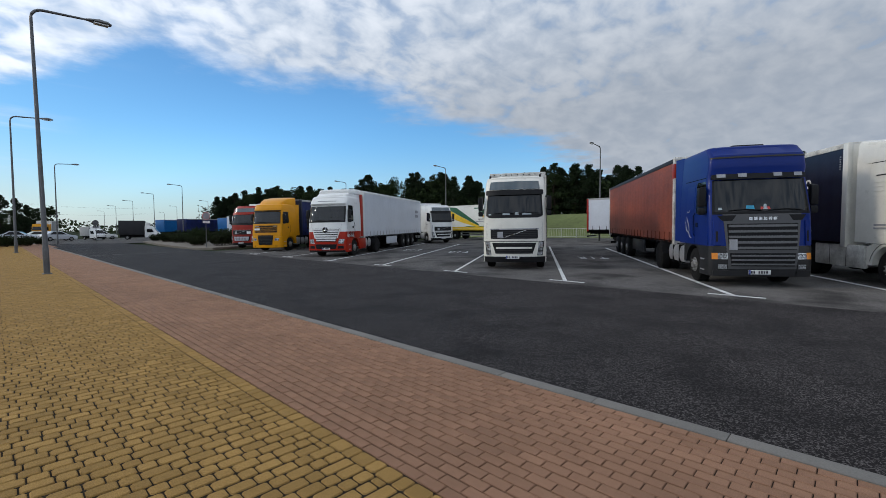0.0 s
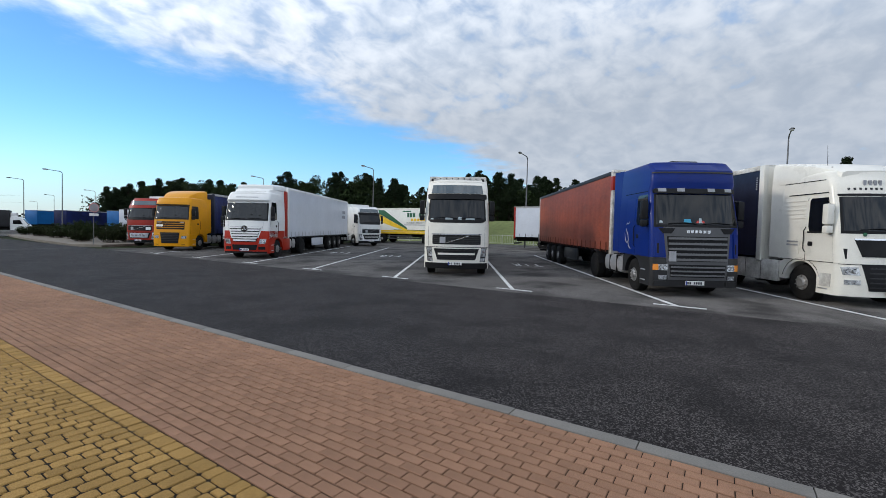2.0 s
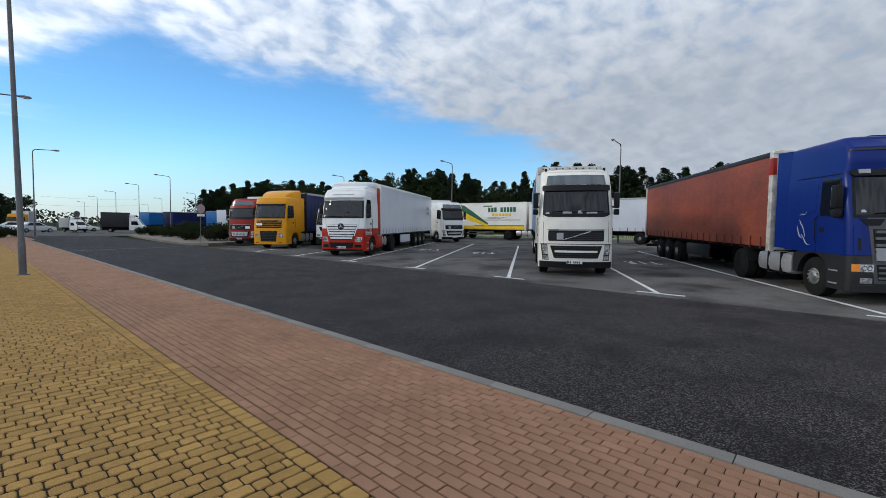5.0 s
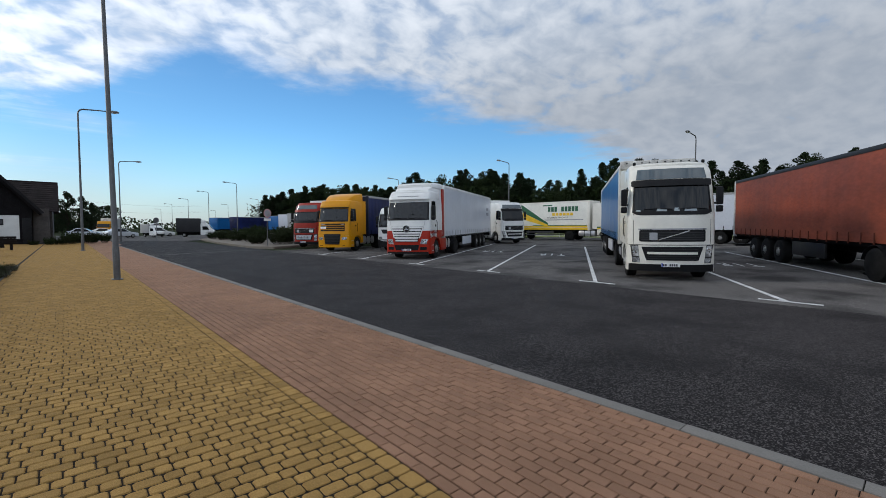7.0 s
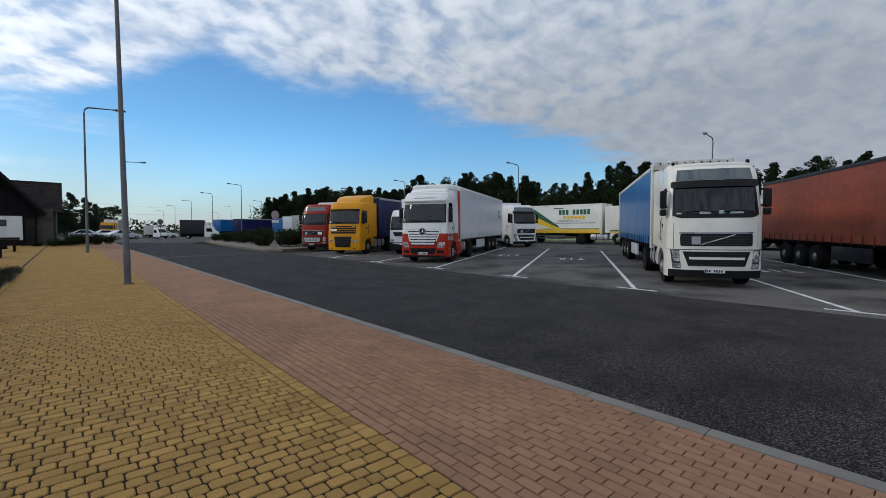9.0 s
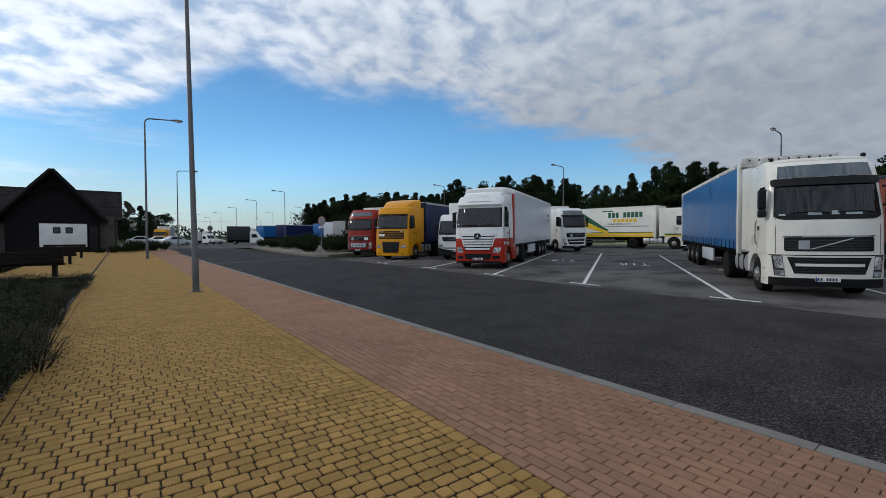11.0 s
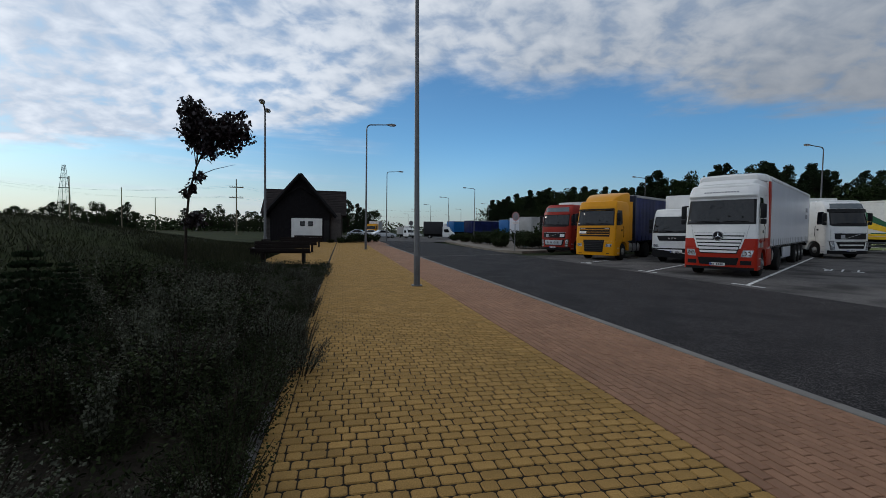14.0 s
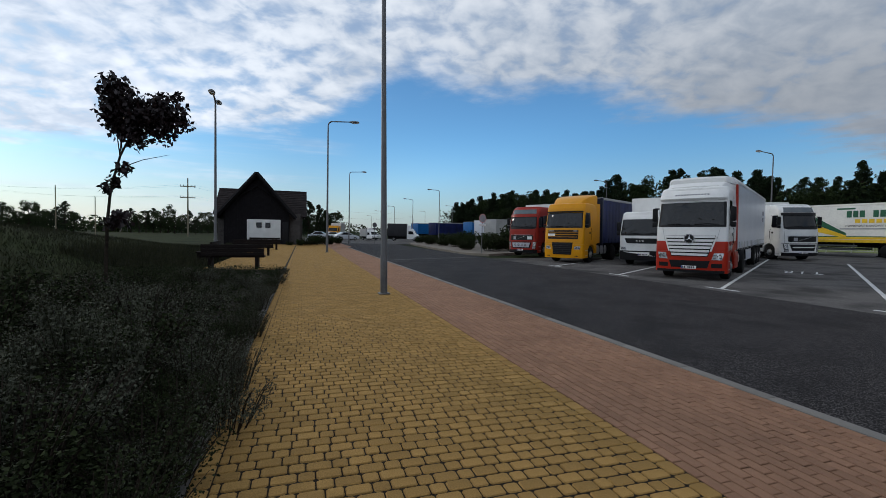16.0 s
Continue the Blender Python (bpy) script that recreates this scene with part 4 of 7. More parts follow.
def globe_cab(m, label, paint, lower, visor="black", reach=0.42, glass="glass"):
    c = Cab(VOLVO, bulge=0.36)
    t = tractor(m, label, c, paint, lower, glass_half=(1.07, 1.02), roof=3.62, crown=0.10, screen=(2.19, 2.98), visor=(2.95, 3.15, 0.075, visor), arch_mat=paint, reach=reach, glass=glass)
    part("bumper_edge", c.panel(span(0.30, 0.52, -1.2, 1.2), 0.012, n=20), "black", t)
    part("top_window", c.panel(span(3.17, 3.50, -1.0, 1.0, -0.95, 0.95), 0.008, n=20), "tint", t, "tinted top window above the visor")
    g = part("upper_grille", c.panel(rounded(1.22, 1.58, -0.92, 0.92, 0.05), 0.010, n=16), "black", t, "black upper grille with a diagonal bar")
    for k in range(4):
        part("slat", c.panel(span(1.27 + k * 0.07, 1.295 + k * 0.07, -0.88, 0.88, n=1), 0.02, n=12), "greyd", g)
    bm, rows = bmesh.new(), []
    for k in range(9):
        y, z = 0.42 - k * 0.11, 1.25 + k * 0.036
        x = c.fx(y, z) - 0.03
        rows.append([bm.verts.new((x, y, z)), bm.verts.new((x, y, z + 0.03)), bm.verts.new((x + 0.03, y, z + 0.03)), bm.verts.new((x + 0.03, y, z))])
    quads(bm, rows, True)
    part("diagonal_bar", bm, "chrome", g)
    part("grille_trim", c.panel(span(1.585, 1.625, -0.95, 0.95, n=1), 0.016, n=14), "inkgrey", t)
    part("small_tag", c.panel(span(1.27, 1.50, 0.42, 0.64, n=1), 0.028, n=3), "inkgrey", t)
    g = part("lower_grille", c.panel(span(0.64, 1.06, -0.72, 0.72, -0.86, 0.86), 0.012, n=16), "black", t, "black lower grille with a body-coloured bar")
    for k in range(5):
        part("slat", c.panel(span(0.68 + k * 0.075, 0.70 + k * 0.075, -0.72, 0.72, n=1), 0.022, n=12), "greyd", g)
    part("grille_bar", c.panel(span(0.83, 0.90, -0.70, 0.70, n=1), 0.035, n=14), paint, g)
    part("panel_gap", c.panel(span(1.105, 1.125, -1.2, 1.2, n=1), 0.006, n=16), "frame", t)
    for s in (1, -1):
        y0, y1 = sorted((s * 0.89, s * 1.10))
        part("lamp_surround", c.panel(span(0.56, 1.10, y0, y1, y0 + s * 0.06, y1 + s * 0.06), 0.008, n=6), "greyd", t)
        part("corner_seam", c.panel(span(1.14, 2.1, *sorted((s * 1.075, s * 1.085)), n=3), 0.004, n=2), "frame", t)
    part("wiper_cowl", c.panel([(2.04, -0.90, 0.90), (2.07, -1.02, 1.02), (2.125, -1.10, 1.10)], 0.008, n=20), "black", t)
    headlamps(t, c, 0.76, 1.08, 0.91, 1.08, 0.05)
    headlamps(t, c, 0.58, 0.71, 0.90, 1.08, 0.02)
    plate(t, c, 0.50, 0.05)
    lettering(t, [(c.fx(0.9 - 0.07 * k, 1.605) - 0.024, c.fx(0.9 - 0.07 * k, 1.605) - 0.010, 0.86 - 0.07 * k, 0.91 - 0.07 * k, 1.592, 1.618) for k in range(5)] + [(c.fx(0.85, 1.605) - 0.024, c.fx(0.85, 1.605), -0.90, -0.74, 1.592, 1.618)], "ink", "badge")
    return t, c


m = spot(12.62, 8.15, AXIS)
ahead = Matrix.Translation((-0.28, 0.0, 0.0))     # how far a tractor stands out before its trailer
t, c = globe_cab(m @ ahead, "white lorry tractor with dark visor beside a white bay line", "cream", "cream", reach=0.66)
dashboard(t, c, 2.16, ((0.30, 0.30, 0.08, "paper"), (-0.12, 0.16, 0.10, "paper"), (-0.5, 0.36, 0.06, "paper"), (0.95, 0.14, 0.04, "paper")))
for y in (-1.0, 1.0):
    part("roof_beacon", lathe(bmesh.new(), [(0.05, -0.04), (0.06, 0.0), (0.05, 0.04)], 10, (1.0, y, 3.74)), "black", t)
r = trailer(m, "curtain-sided trailer with bright blue tarpaulin and white posts", 2.95, 16.4, "c_blue", post="cream", roof="grime", guard="c_white")
bm = bmesh.new()
box(bm, 2.75, 2.95, -1.25, 1.25, 3.82, 4.12, 0.03)
part("roof_spoiler", bm, "grime", r)
bm = bmesh.new()
for k in range(9):
    disc(bm, -1.05 + k * 0.26, 4.03, 0.028, 2.75, 0.02, 10)
part("marker_lamp", bm, "black", r)

# the blue lorry with a faded red trailer
m = spot(13.0, 0.34, AXIS + 0.5)
c = Cab([(0.3, 0.03), (0.62, 0.0), (1.2, 0.03), (2.0, 0.10), (2.95, 0.34), (3.1, 0.38), (3.14, 0.28), (3.62, 0.36), (3.78, 0.5), (3.88, 0.95)], bulge=0.16, back=2.62)
t = tractor(m @ Matrix.Translation((-0.55, 0.10, 0.0)), "deep blue lorry tractor with a slatted grey grille", c, "blue", "greyd", roof=3.80, crown=0.08, screen=(2.05, 2.92), visor=(2.94, 3.08, 0.08, "black"), reach=0.5)
dashboard(t, c, 2.10, ((0.28, 0.22, 0.11, "cyan"), (-0.08, 0.24, 0.07, "redlens"), (-0.08, 0.10, 0.14, "paper"), (0.98, 0.1, 0.06, "paper")))
part("roof_step", c.panel(span(3.52, 3.56, -1.15, 1.15, n=1), 0.02, n=16), "greyd", t)
for y in (-0.92, -0.42, 0.42, 0.92):
    part("roof_lamp", c.panel(span(2.99, 3.085, y - 0.10, y + 0.10, n=1), 0.095, n=3), "inkgrey", t)
part("grille_frame", c.panel(span(0.50, 1.98, -0.80, 0.80, -0.93, 0.93, 6), 0.012, n=18), "greyp", t, "slate grey grille frame")
part("grille_shade", c.panel(span(1.02, 1.72, -0.80, 0.80, -0.84, 0.84), 0.018, n=14), "black", t)
part("grille_shade", c.panel(span(0.58, 0.93, -0.74, 0.74, -0.78, 0.78), 0.018, n=14), "black", t)
for k in range(5):
    part("grille_slat", c.panel(span(1.04 + k * 0.148, 1.10 + k * 0.148, -0.80, 0.80, n=2), 0.055, 0.02, 16), "slat", t)
for k in range(3):
    part("grille_slat", c.panel(span(0.61 + k * 0.115, 0.65 + k * 0.115, -0.74, 0.74, n=2), 0.055, 0.02, 16), "slat", t)
part("corner_vent", c.panel(span(1.80, 1.95, 0.72, 0.94, 0.62, 1.06), 0.02, n=5), "black", t)
part("corner_vent", c.panel(span(1.80, 1.95, -0.94, -0.72, -1.06, -0.62), 0.02, n=5), "black", t)
lettering(t, [(c.fx(y, 1.86) - 0.03, c.fx(y, 1.86) + 0.01, y - 0.042, y + 0.042, 1.815, 1.895) for y in (-0.29, -0.175, -0.06, 0.055, 0.17, 0.285)], "chrome", "badge")
part("small_tag", c.panel(span(1.02, 1.30, 0.62, 0.80, n=1), 0.065, n=3), "inkgrey", t)
for s_ in (1, -1):
    part("corner_deflector", c.panel(span(1.14, 1.80, *sorted((s_ * 1.02, s_ * 1.16)), n=4), 0.03, n=4), "blue", t)
    part("deflector_slot", c.panel(span(1.24, 1.52, *sorted((s_ * 1.05, s_ * 1.10)), n=2), 0.036, n=2), "black", t)
    part("bumper_lip", c.panel(span(0.30, 0.46, *sorted((s_ * 0.80, s_ * 1.16)), n=2), 0.03, n=5), "greyd", t)
    part("cab_seam", c.side(s_, [(3.0, 0.5, 2.2), (3.02, 0.5, 2.2)], 0.006), "frame", t)
    part("rear_window", c.side(s_, rounded(2.15, 2.85, 1.36, 2.0, 0.08), 0.006), "blue", t)
headlamps(t, c, 0.76, 0.93, 0.82, 1.05, 0.0, True)
headlamps(t, c, 0.50, 0.62, 0.84, 1.04)
plate(t, c, 0.42, 0.08)
for k, (x0, z0, x1, z1) in enumerate(((1.75, 1.5, 2.0, 2.0), (2.0, 2.0, 1.7, 2.2), (1.85, 1.4, 2.1, 1.75), (1.55, 1.3, 1.9, 1.5))):
    bm = bmesh.new()
    pts = [(x0 + (x1 - x0) * q, 1.243, z0 + (z1 - z0) * q + 0.06 * math.sin(q * 5 + k)) for q in (0, 0.25, 0.5, 0.75, 1)]
    tube(bm, pts, [0.006, 0.014, 0.018, 0.012, 0.004], 6)
    part("white_scroll", bm, "inkgrey", t)
part("roof_hatch", box(bmesh.new(), 1.0, 1.6, -0.4, 0.4, 3.87, 3.96, 0.03), "black", t)
r = trailer(m, "curtain-sided trailer with faded grimy red tarpaulin", 2.95, 16.4, "c_red", post="grime", roof="c_black", guard="greyd", strap="c_strap")
part("red_cap", box(bmesh.new(), 2.93, 3.17, 1.18, 1.295, 3.30, 3.80, 0.01), "darkred", r)
part("pole_box", box(bmesh.new(), 2.9, 3.12, -1.29, 1.29, 3.92, 4.03, 0.02), "grime", r)

# the white lorry with a navy trailer
m = spot(13.55, -4.05, AXIS)
c = Cab([(0.3, 0.03), (0.6, 0.0), (1.2, 0.03), (1.95, 0.10), (2.85, 0.32), (3.2, 0.40), (3.42, 0.60), (3.6, 0.95), (3.7, 1.6)], bulge=0.24)
t = tractor(m, "white lorry tractor with a tall roof and dark grille", c, "cream", "cream", roof=3.42, crown=0.12, screen=(1.95, 2.82), visor=(2.84, 2.90, 0.02, "black"), mirrors="cream", arch_mat="cream")
part("upper_grille", c.panel(span(1.30, 1.72, -0.78, 0.78, -0.92, 0.92), 0.012, n=16), "black", t)
part("chrome_strip", c.panel(span(1.72, 1.76, -0.93, 0.93, n=1), 0.02, n=16), "chrome", t)
part("lower_grille", c.panel(span(0.45, 1.12, -0.62, 0.62, -0.80, 0.80), 0.012, n=16), "black", t)
slats(t, c, [0.52 + 0.12 * k for k in range(5)], 0.03, 0.62, 0.62, "greyd", 0.02)
headlamps(t, c, 0.84, 1.04, 0.82, 1.14, 0.04)
headlamps(t, c, 0.60, 0.72, 0.82, 1.12)
plate(t, c, 0.42)
b = bmesh.new()
disc(b, 0.72, 1.86, 0.05, c.fx(0.72, 1.86) - 0.01, 0.01, 16)
part("round_sticker", b, "green", t)
for s_ in (1, -1):
    part("roof_seam", c.side(s_, [(2.93, 0.5, 2.0), (2.96, 0.5, 2.0)], 0.010), "black", t)
    part("fairing_seam", c.side(s_, [(3.28, 0.75, 2.2), (3.30, 0.75, 2.2)], 0.006), "frame", t)
for s_ in (1, -1):
    arc = [(1.42 + 0.68 * math.cos(a_), s_ * 1.236, 0.5 + 0.68 * math.sin(a_)) for a_ in (math.pi * q / 14 for q in range(1, 14))]
    part("fender_seam", tube(bmesh.new(), arc, [0.007] * len(arc), 5), "frame", t)
    part("flank_seam", c.side(s_, [(1.125, 0.3, 2.2), (1.137, 0.3, 2.2)], 0.006), "frame", t)
    part("corner_vent", c.panel([(1.24, *sorted((s_ * 1.08, s_ * 1.10))), (1.50, *sorted((s_ * 1.06, s_ * 1.13)))], 0.008, n=3), "black", t)
    part("bumper_seam", c.panel(span(1.10, 1.112, *sorted((s_ * 0.80, s_ * 1.20)), n=1), 0.008, n=6), "frame", t)
    part("step_panel", c.side(s_, rounded(0.50, 0.84, 0.42, 0.76, 0.03), 0.012), "grime", t)
    part("window_frame", c.side(s_, [(1.88, 0.34, 1.24), (1.93, 0.34, 1.24)], 0.012), "black", t)
for k in range(5):
    part("side_rib", c.side(1, [(2.28 + 0.12 * k, 1.36, 2.1), (2.31 + 0.12 * k, 1.36, 2.1)], 0.012), "cream", t)
for s_ in (1, -1):
    skirt = part("side_skirt", box(bmesh.new(), 2.3, 4.45, *sorted((s_ * 1.12, s_ * 1.235)), 0.42, 1.06, 0.03), "grime", t, "scuffed white side skirt")
    for x in (3.0, 3.72):
        part("skirt_gap", box(bmesh.new(), x, x + 0.015, *sorted((s_ * 1.20, s_ * 1.238)), 0.43, 1.05), "frame", skirt)
part("side_hatch", c.side(1, rounded(1.3, 1.72, 1.5, 2.05, 0.03), 0.010), "cream", t)
lettering(t, [(1.55 + 0.07 * k, 1.60 + 0.07 * k, 1.225, 1.262, 1.52 + 0.09 * j, 1.57 + 0.09 * j) for k in range(6) for j in range(2)], "inkgrey")
lettering(t, [(c.fx(0.9 - 0.12 * k, 3.02) - 0.008, c.fx(0.9 - 0.12 * k, 3.02) + 0.03, 0.88 - 0.12 * k, 0.93 - 0.12 * k, 2.99, 3.05) for k in range(7)], "greyd")
lettering(t, [(c.fx(0.55 - 0.12 * k, 3.16) - 0.008, c.fx(0.55 - 0.12 * k, 3.16) + 0.03, 0.52 - 0.12 * k, 0.58 - 0.12 * k, 3.11, 3.24) for k in range(4)], "inkgrey")
deflector(t, ((0.62, 3.50, 0.95), (0.9, 3.62, 1.08), (1.4, 3.76, 1.16), (2.0, 3.88, 1.20), (2.68, 3.97, 1.22)), 3.30, "cream")
bm = bmesh.new()
for x, y in ((1.0, 0.9), (1.05, -0.9)):
    tube(bm, [(x, y, 3.5), (x - 0.02, y, 3.66)], [0.04, 0.02], 8)
tube(bm, [(1.3, 0.75, 3.5), (1.35, 0.75, 4.3)], [0.008, 0.004], 6)
part("horn_and_aerial", bm, "black", t)
r = trailer(m, "curtain-sided trailer with dark navy tarpaulin and white corner posts", 3.0, 16.4, "c_navy", post="cream", roof="grime", guard="greyd", buckles=False)
part("white_emblem", disc(bmesh.new(), 0, 0, 0.15, 0, 0.01, 18, 0.09), "plate", r)
r.children[-1].matrix_local = Matrix.Translation((4.8, 1.296, 2.95)) @ Matrix.Rotation(radians(-90), 4, "Z")
lettering(r, [(3.30, 3.34, 1.265, 1.284, 3.25 + 0.07 * k, 3.29 + 0.07 * k) for k in range(6)] + [(4.6 - 0.0, 16.0, 1.262, 1.278, 1.42, 1.46)], "inkgrey")

# the red and white lorry with a silver-white trailer
m = spot(12.15, 21.25, AXIS)
ACT = [(0.3, 0.02), (0.7, 0.0), (1.2, 0.02), (2.08, 0.10), (3.06, 0.34), (3.16, 0.27), (3.4, 0.36), (3.56, 0.62), (3.66, 1.1)]
c = Cab(ACT, bulge=0.20)
t = tractor(m @ Matrix.Translation((-0.42, -0.12, 0.0)), "white lorry tractor with orange-red lower front and bright slats", c, "white", "red", roof=3.50, crown=0.12, screen=(2.12, 3.06), arch_mat="red", mirrors="black", reach=0.3, glass="glass_bright")
part("red_band", c.loft(1.118, 1.50, 2.26, 4, 0.004), "red", t)
part("white_shield", c.panel(span(1.12, 1.52, -0.74, 0.74, -0.86, 0.86), 0.012, n=16), "white", t)
part("grille_shade", c.panel(span(0.92, 1.72, -0.62, 0.62, -0.86, 0.86), 0.016, n=16), "black", t)
for k in range(6):
    z = 0.95 + k * 0.135
    part("grille_slat", c.panel([(z, -0.60 - 0.045 * k, 0.60 + 0.045 * k), (z + 0.04, -0.62 - 0.045 * k, 0.62 + 0.045 * k), (z + 0.088, -0.62 - 0.045 * k, 0.62 + 0.045 * k)], 0.05, 0.02, 16), "white", t)
b = bmesh.new()
disc(b, 0, 1.60, 0.175, c.fx(0, 1.6) - 0.05, 0.02, 24)
bd = part("round_badge", b, "black", t)
part("badge_ring", disc(bmesh.new(), 0, 1.60, 0.19, c.fx(0, 1.6) - 0.05, 0.035, 24, 0.155), "chrome", bd)
b = bmesh.new()
for q in (90, 210, 330):
    a_ = radians(q)
    tube(b, [(c.fx(0, 1.6) - 0.077, 0, 1.6), (c.fx(0, 1.6) - 0.077, 0.16 * math.cos(a_), 1.6 + 0.16 * math.sin(a_))], [0.022, 0.006], 6)
part("badge_spoke", b, "chrome", bd)
headlamps(t, c, 0.80, 1.06, 0.75, 1.07, 0.07)
part("lower_grille", c.panel(span(0.48, 0.76, -0.62, 0.62, -0.70, 0.70), 0.012, n=14), "black", t)
for y0, y1 in ((-1.08, -0.74), (0.74, 1.08)):
    part("fog_lamp", c.panel(span(0.50, 0.66, y0, y1), 0.012, n=5), "black", t)
plate(t, c, 0.50)
for s_ in (1, -1):
    part("dark_pillar", c.panel(span(2.10, 3.05, *sorted((s_ * 1.10, s_ * 1.165)), *sorted((s_ * 1.04, s_ * 1.125)), 6), 0.007, n=4), "black", t)
    part("hood_crease", c.panel(span(1.52, 2.02, *sorted((s_ * 0.88, s_ * 0.89)), *sorted((s_ * 0.98, s_ * 0.99)), 3), 0.006, n=2), "inkgrey", t)
    part("air_intake", c.panel([(0.86, *sorted((s_ * 1.08, s_ * 1.12))), (1.30, *sorted((s_ * 1.10, s_ * 1.15)))], 0.012, n=3), "red", t)
part("bumper_lip", c.panel(span(0.30, 0.40, -1.16, 1.16, n=2), 0.02, n=18), "black", t)
part("roof_visor", c.panel(span(3.08, 3.17, -1.16, 1.16), 0.05, n=18), "white", t)
lettering(t, [(c.fx(0.55 - 0.1 * k, 3.30) - 0.006, c.fx(0.55 - 0.1 * k, 3.30) + 0.02, 0.52 - 0.1 * k, 0.59 - 0.1 * k, 3.27, 3.33) for k in range(12)], "inkgrey")
deflector(t, ((0.80, 3.66, 0.95), (1.02, 3.80, 1.02), (1.3, 3.84, 1.08), (2.3, 3.86, 1.16)), 3.36, "white")
deflector(t, ((1.25, 3.98, 0.98), (1.32, 4.06, 1.04), (1.9, 4.10, 1.12), (2.5, 4.12, 1.20)), 3.80, "white", "upper_deflector")
part("deflector_slot", box(bmesh.new(), 1.02, 1.1, -0.45, 0.45, 3.66, 3.70), "black", t)
part("red_fairing", box(bmesh.new(), 2.3, 2.66, -1.262, -1.19, 1.15, 3.8, 0.02), "red", t)
part("red_fairing", box(bmesh.new(), 2.3, 2.66, 1.19, 1.262, 1.15, 3.8, 0.02), "red", t)
for s_ in (1, -1):
    part("side_skirt", box(bmesh.new(), 2.05, 3.05, *sorted((s_ * 1.14, s_ * 1.24)), 0.38, 1.05, 0.02), "red", t)
r = trailer(m, "curtain-sided trailer with clean silvery white tarpaulin", 2.55, 16.4, "c_white", top=4.08, post="white", roof="white", guard="c_white", fold=0.008, strap="c_grey", wheel_at=(11.25, 12.6, 13.95))
lettering(r, [(14.6 + 0.3 * k, 14.75 + 0.3 * k, -1.29, -1.268, 2.9, 3.15) for k in range(3)] + [(14.6 + 0.3 * k, 14.75 + 0.3 * k, -1.29, -1.268, 2.5, 2.75) for k in range(3)], "inkgrey")

# the yellow lorry
m = spot(12.35, 30.25, AXIS)
c = Cab([(0.3, 0.02), (0.7, 0.0), (1.3, 0.02), (2.1, 0.10), (3.05, 0.32), (3.15, 0.28), (3.4, 0.36), (3.5, 0.5)], bulge=0.16)
t = tractor(m, "bright yellow lorry tractor with black grilles and roof deflector", c, "yellowp", "yellowp", roof=3.46, crown=0.1, screen=(2.15, 2.98), visor=(3.0, 3.08, 0.10, "black"), arch_mat="yellowp", glass="glass_bright")
g = part("upper_grille", c.panel(span(1.42, 1.95, -0.95, 0.95), 0.010, n=16), "black", t)
slats(t, c, [1.53, 1.67, 1.81], 0.03, 0.92, None, "yellowp", 0.03)
part("lower_grille", c.panel(span(0.50, 1.22, -0.56, 0.56, -0.66, 0.66), 0.012, n=14), "black", t)
slats(t, c, [0.56 + 0.11 * k for k in range(6)], 0.04, 0.56, 0.62, "greyd", 0.025)
headlamps(t, c, 0.82, 1.0, 0.74, 1.06, 0.04)
part("small_tag", c.panel(span(1.60, 1.74, 0.48, 0.95, n=1), 0.04, n=4), "plate", t)
lettering(t, [(c.fx(0.85 - 0.12 * k, 1.9) - 0.03, c.fx(0.85 - 0.12 * k, 1.9), 0.80 - 0.12 * k, 0.89 - 0.12 * k, 1.87, 1.93) for k in range(3)] + [(c.fx(0.8, 1.9) - 0.03, c.fx(0.8, 1.9), -0.9, -0.66, 1.87, 1.93)], "inkgrey")
b = bmesh.new()
for k in range(5):
    disc(b, -0.95 + 0.07 * k, 0.42, 0.028, c.fx(0.9, 0.42) - 0.01, 0.012, 10)
    disc(b, 0.67 + 0.07 * k, 0.42, 0.028, c.fx(0.9, 0.42) - 0.01, 0.012, 10)
part("bumper_hole", b, "black", t)
deflector(t, ((0.62, 3.52, 0.85), (0.95, 3.80, 0.98), (1.45, 4.00, 1.10), (2.3, 4.12, 1.2)), 3.36, "yellowp")
trailer(m, "curtain-sided trailer with creased dark blue tarpaulin", 2.95, 16.4, "c_dblue", post="c_navy", roof="c_grey", fold=0.03)

# the red lorry at the row's end
m = spot(13.1, 36.75, AXIS)
t, c = globe_cab(m, "faded red lorry tractor with round spot lamps", "darkred", "darkred", "darkred", glass="glass_bright")
b = bmesh.new()
for y in (-0.42, -0.14, 0.14, 0.42):
    disc(b, y, 0.88, 0.095, c.fx(y, 0.88) - 0.05, 0.05, 16)
part("spot_lamp", b, "headlamp", t)
part("spot_bar", c.panel(span(0.70, 1.04, -0.66, 0.66, -0.74, 0.74, 1), 0.045, 0.0, n=12), "silver", t)
part("white_tag", c.panel(span(1.28, 1.50, -0.86, -0.55, n=1), 0.04, n=3), "plate", t)
trailer(m, "white box trailer behind the red lorry", 2.95, 16.4, "c_white", post="white", roof="white", box_body=True, buckles=False)

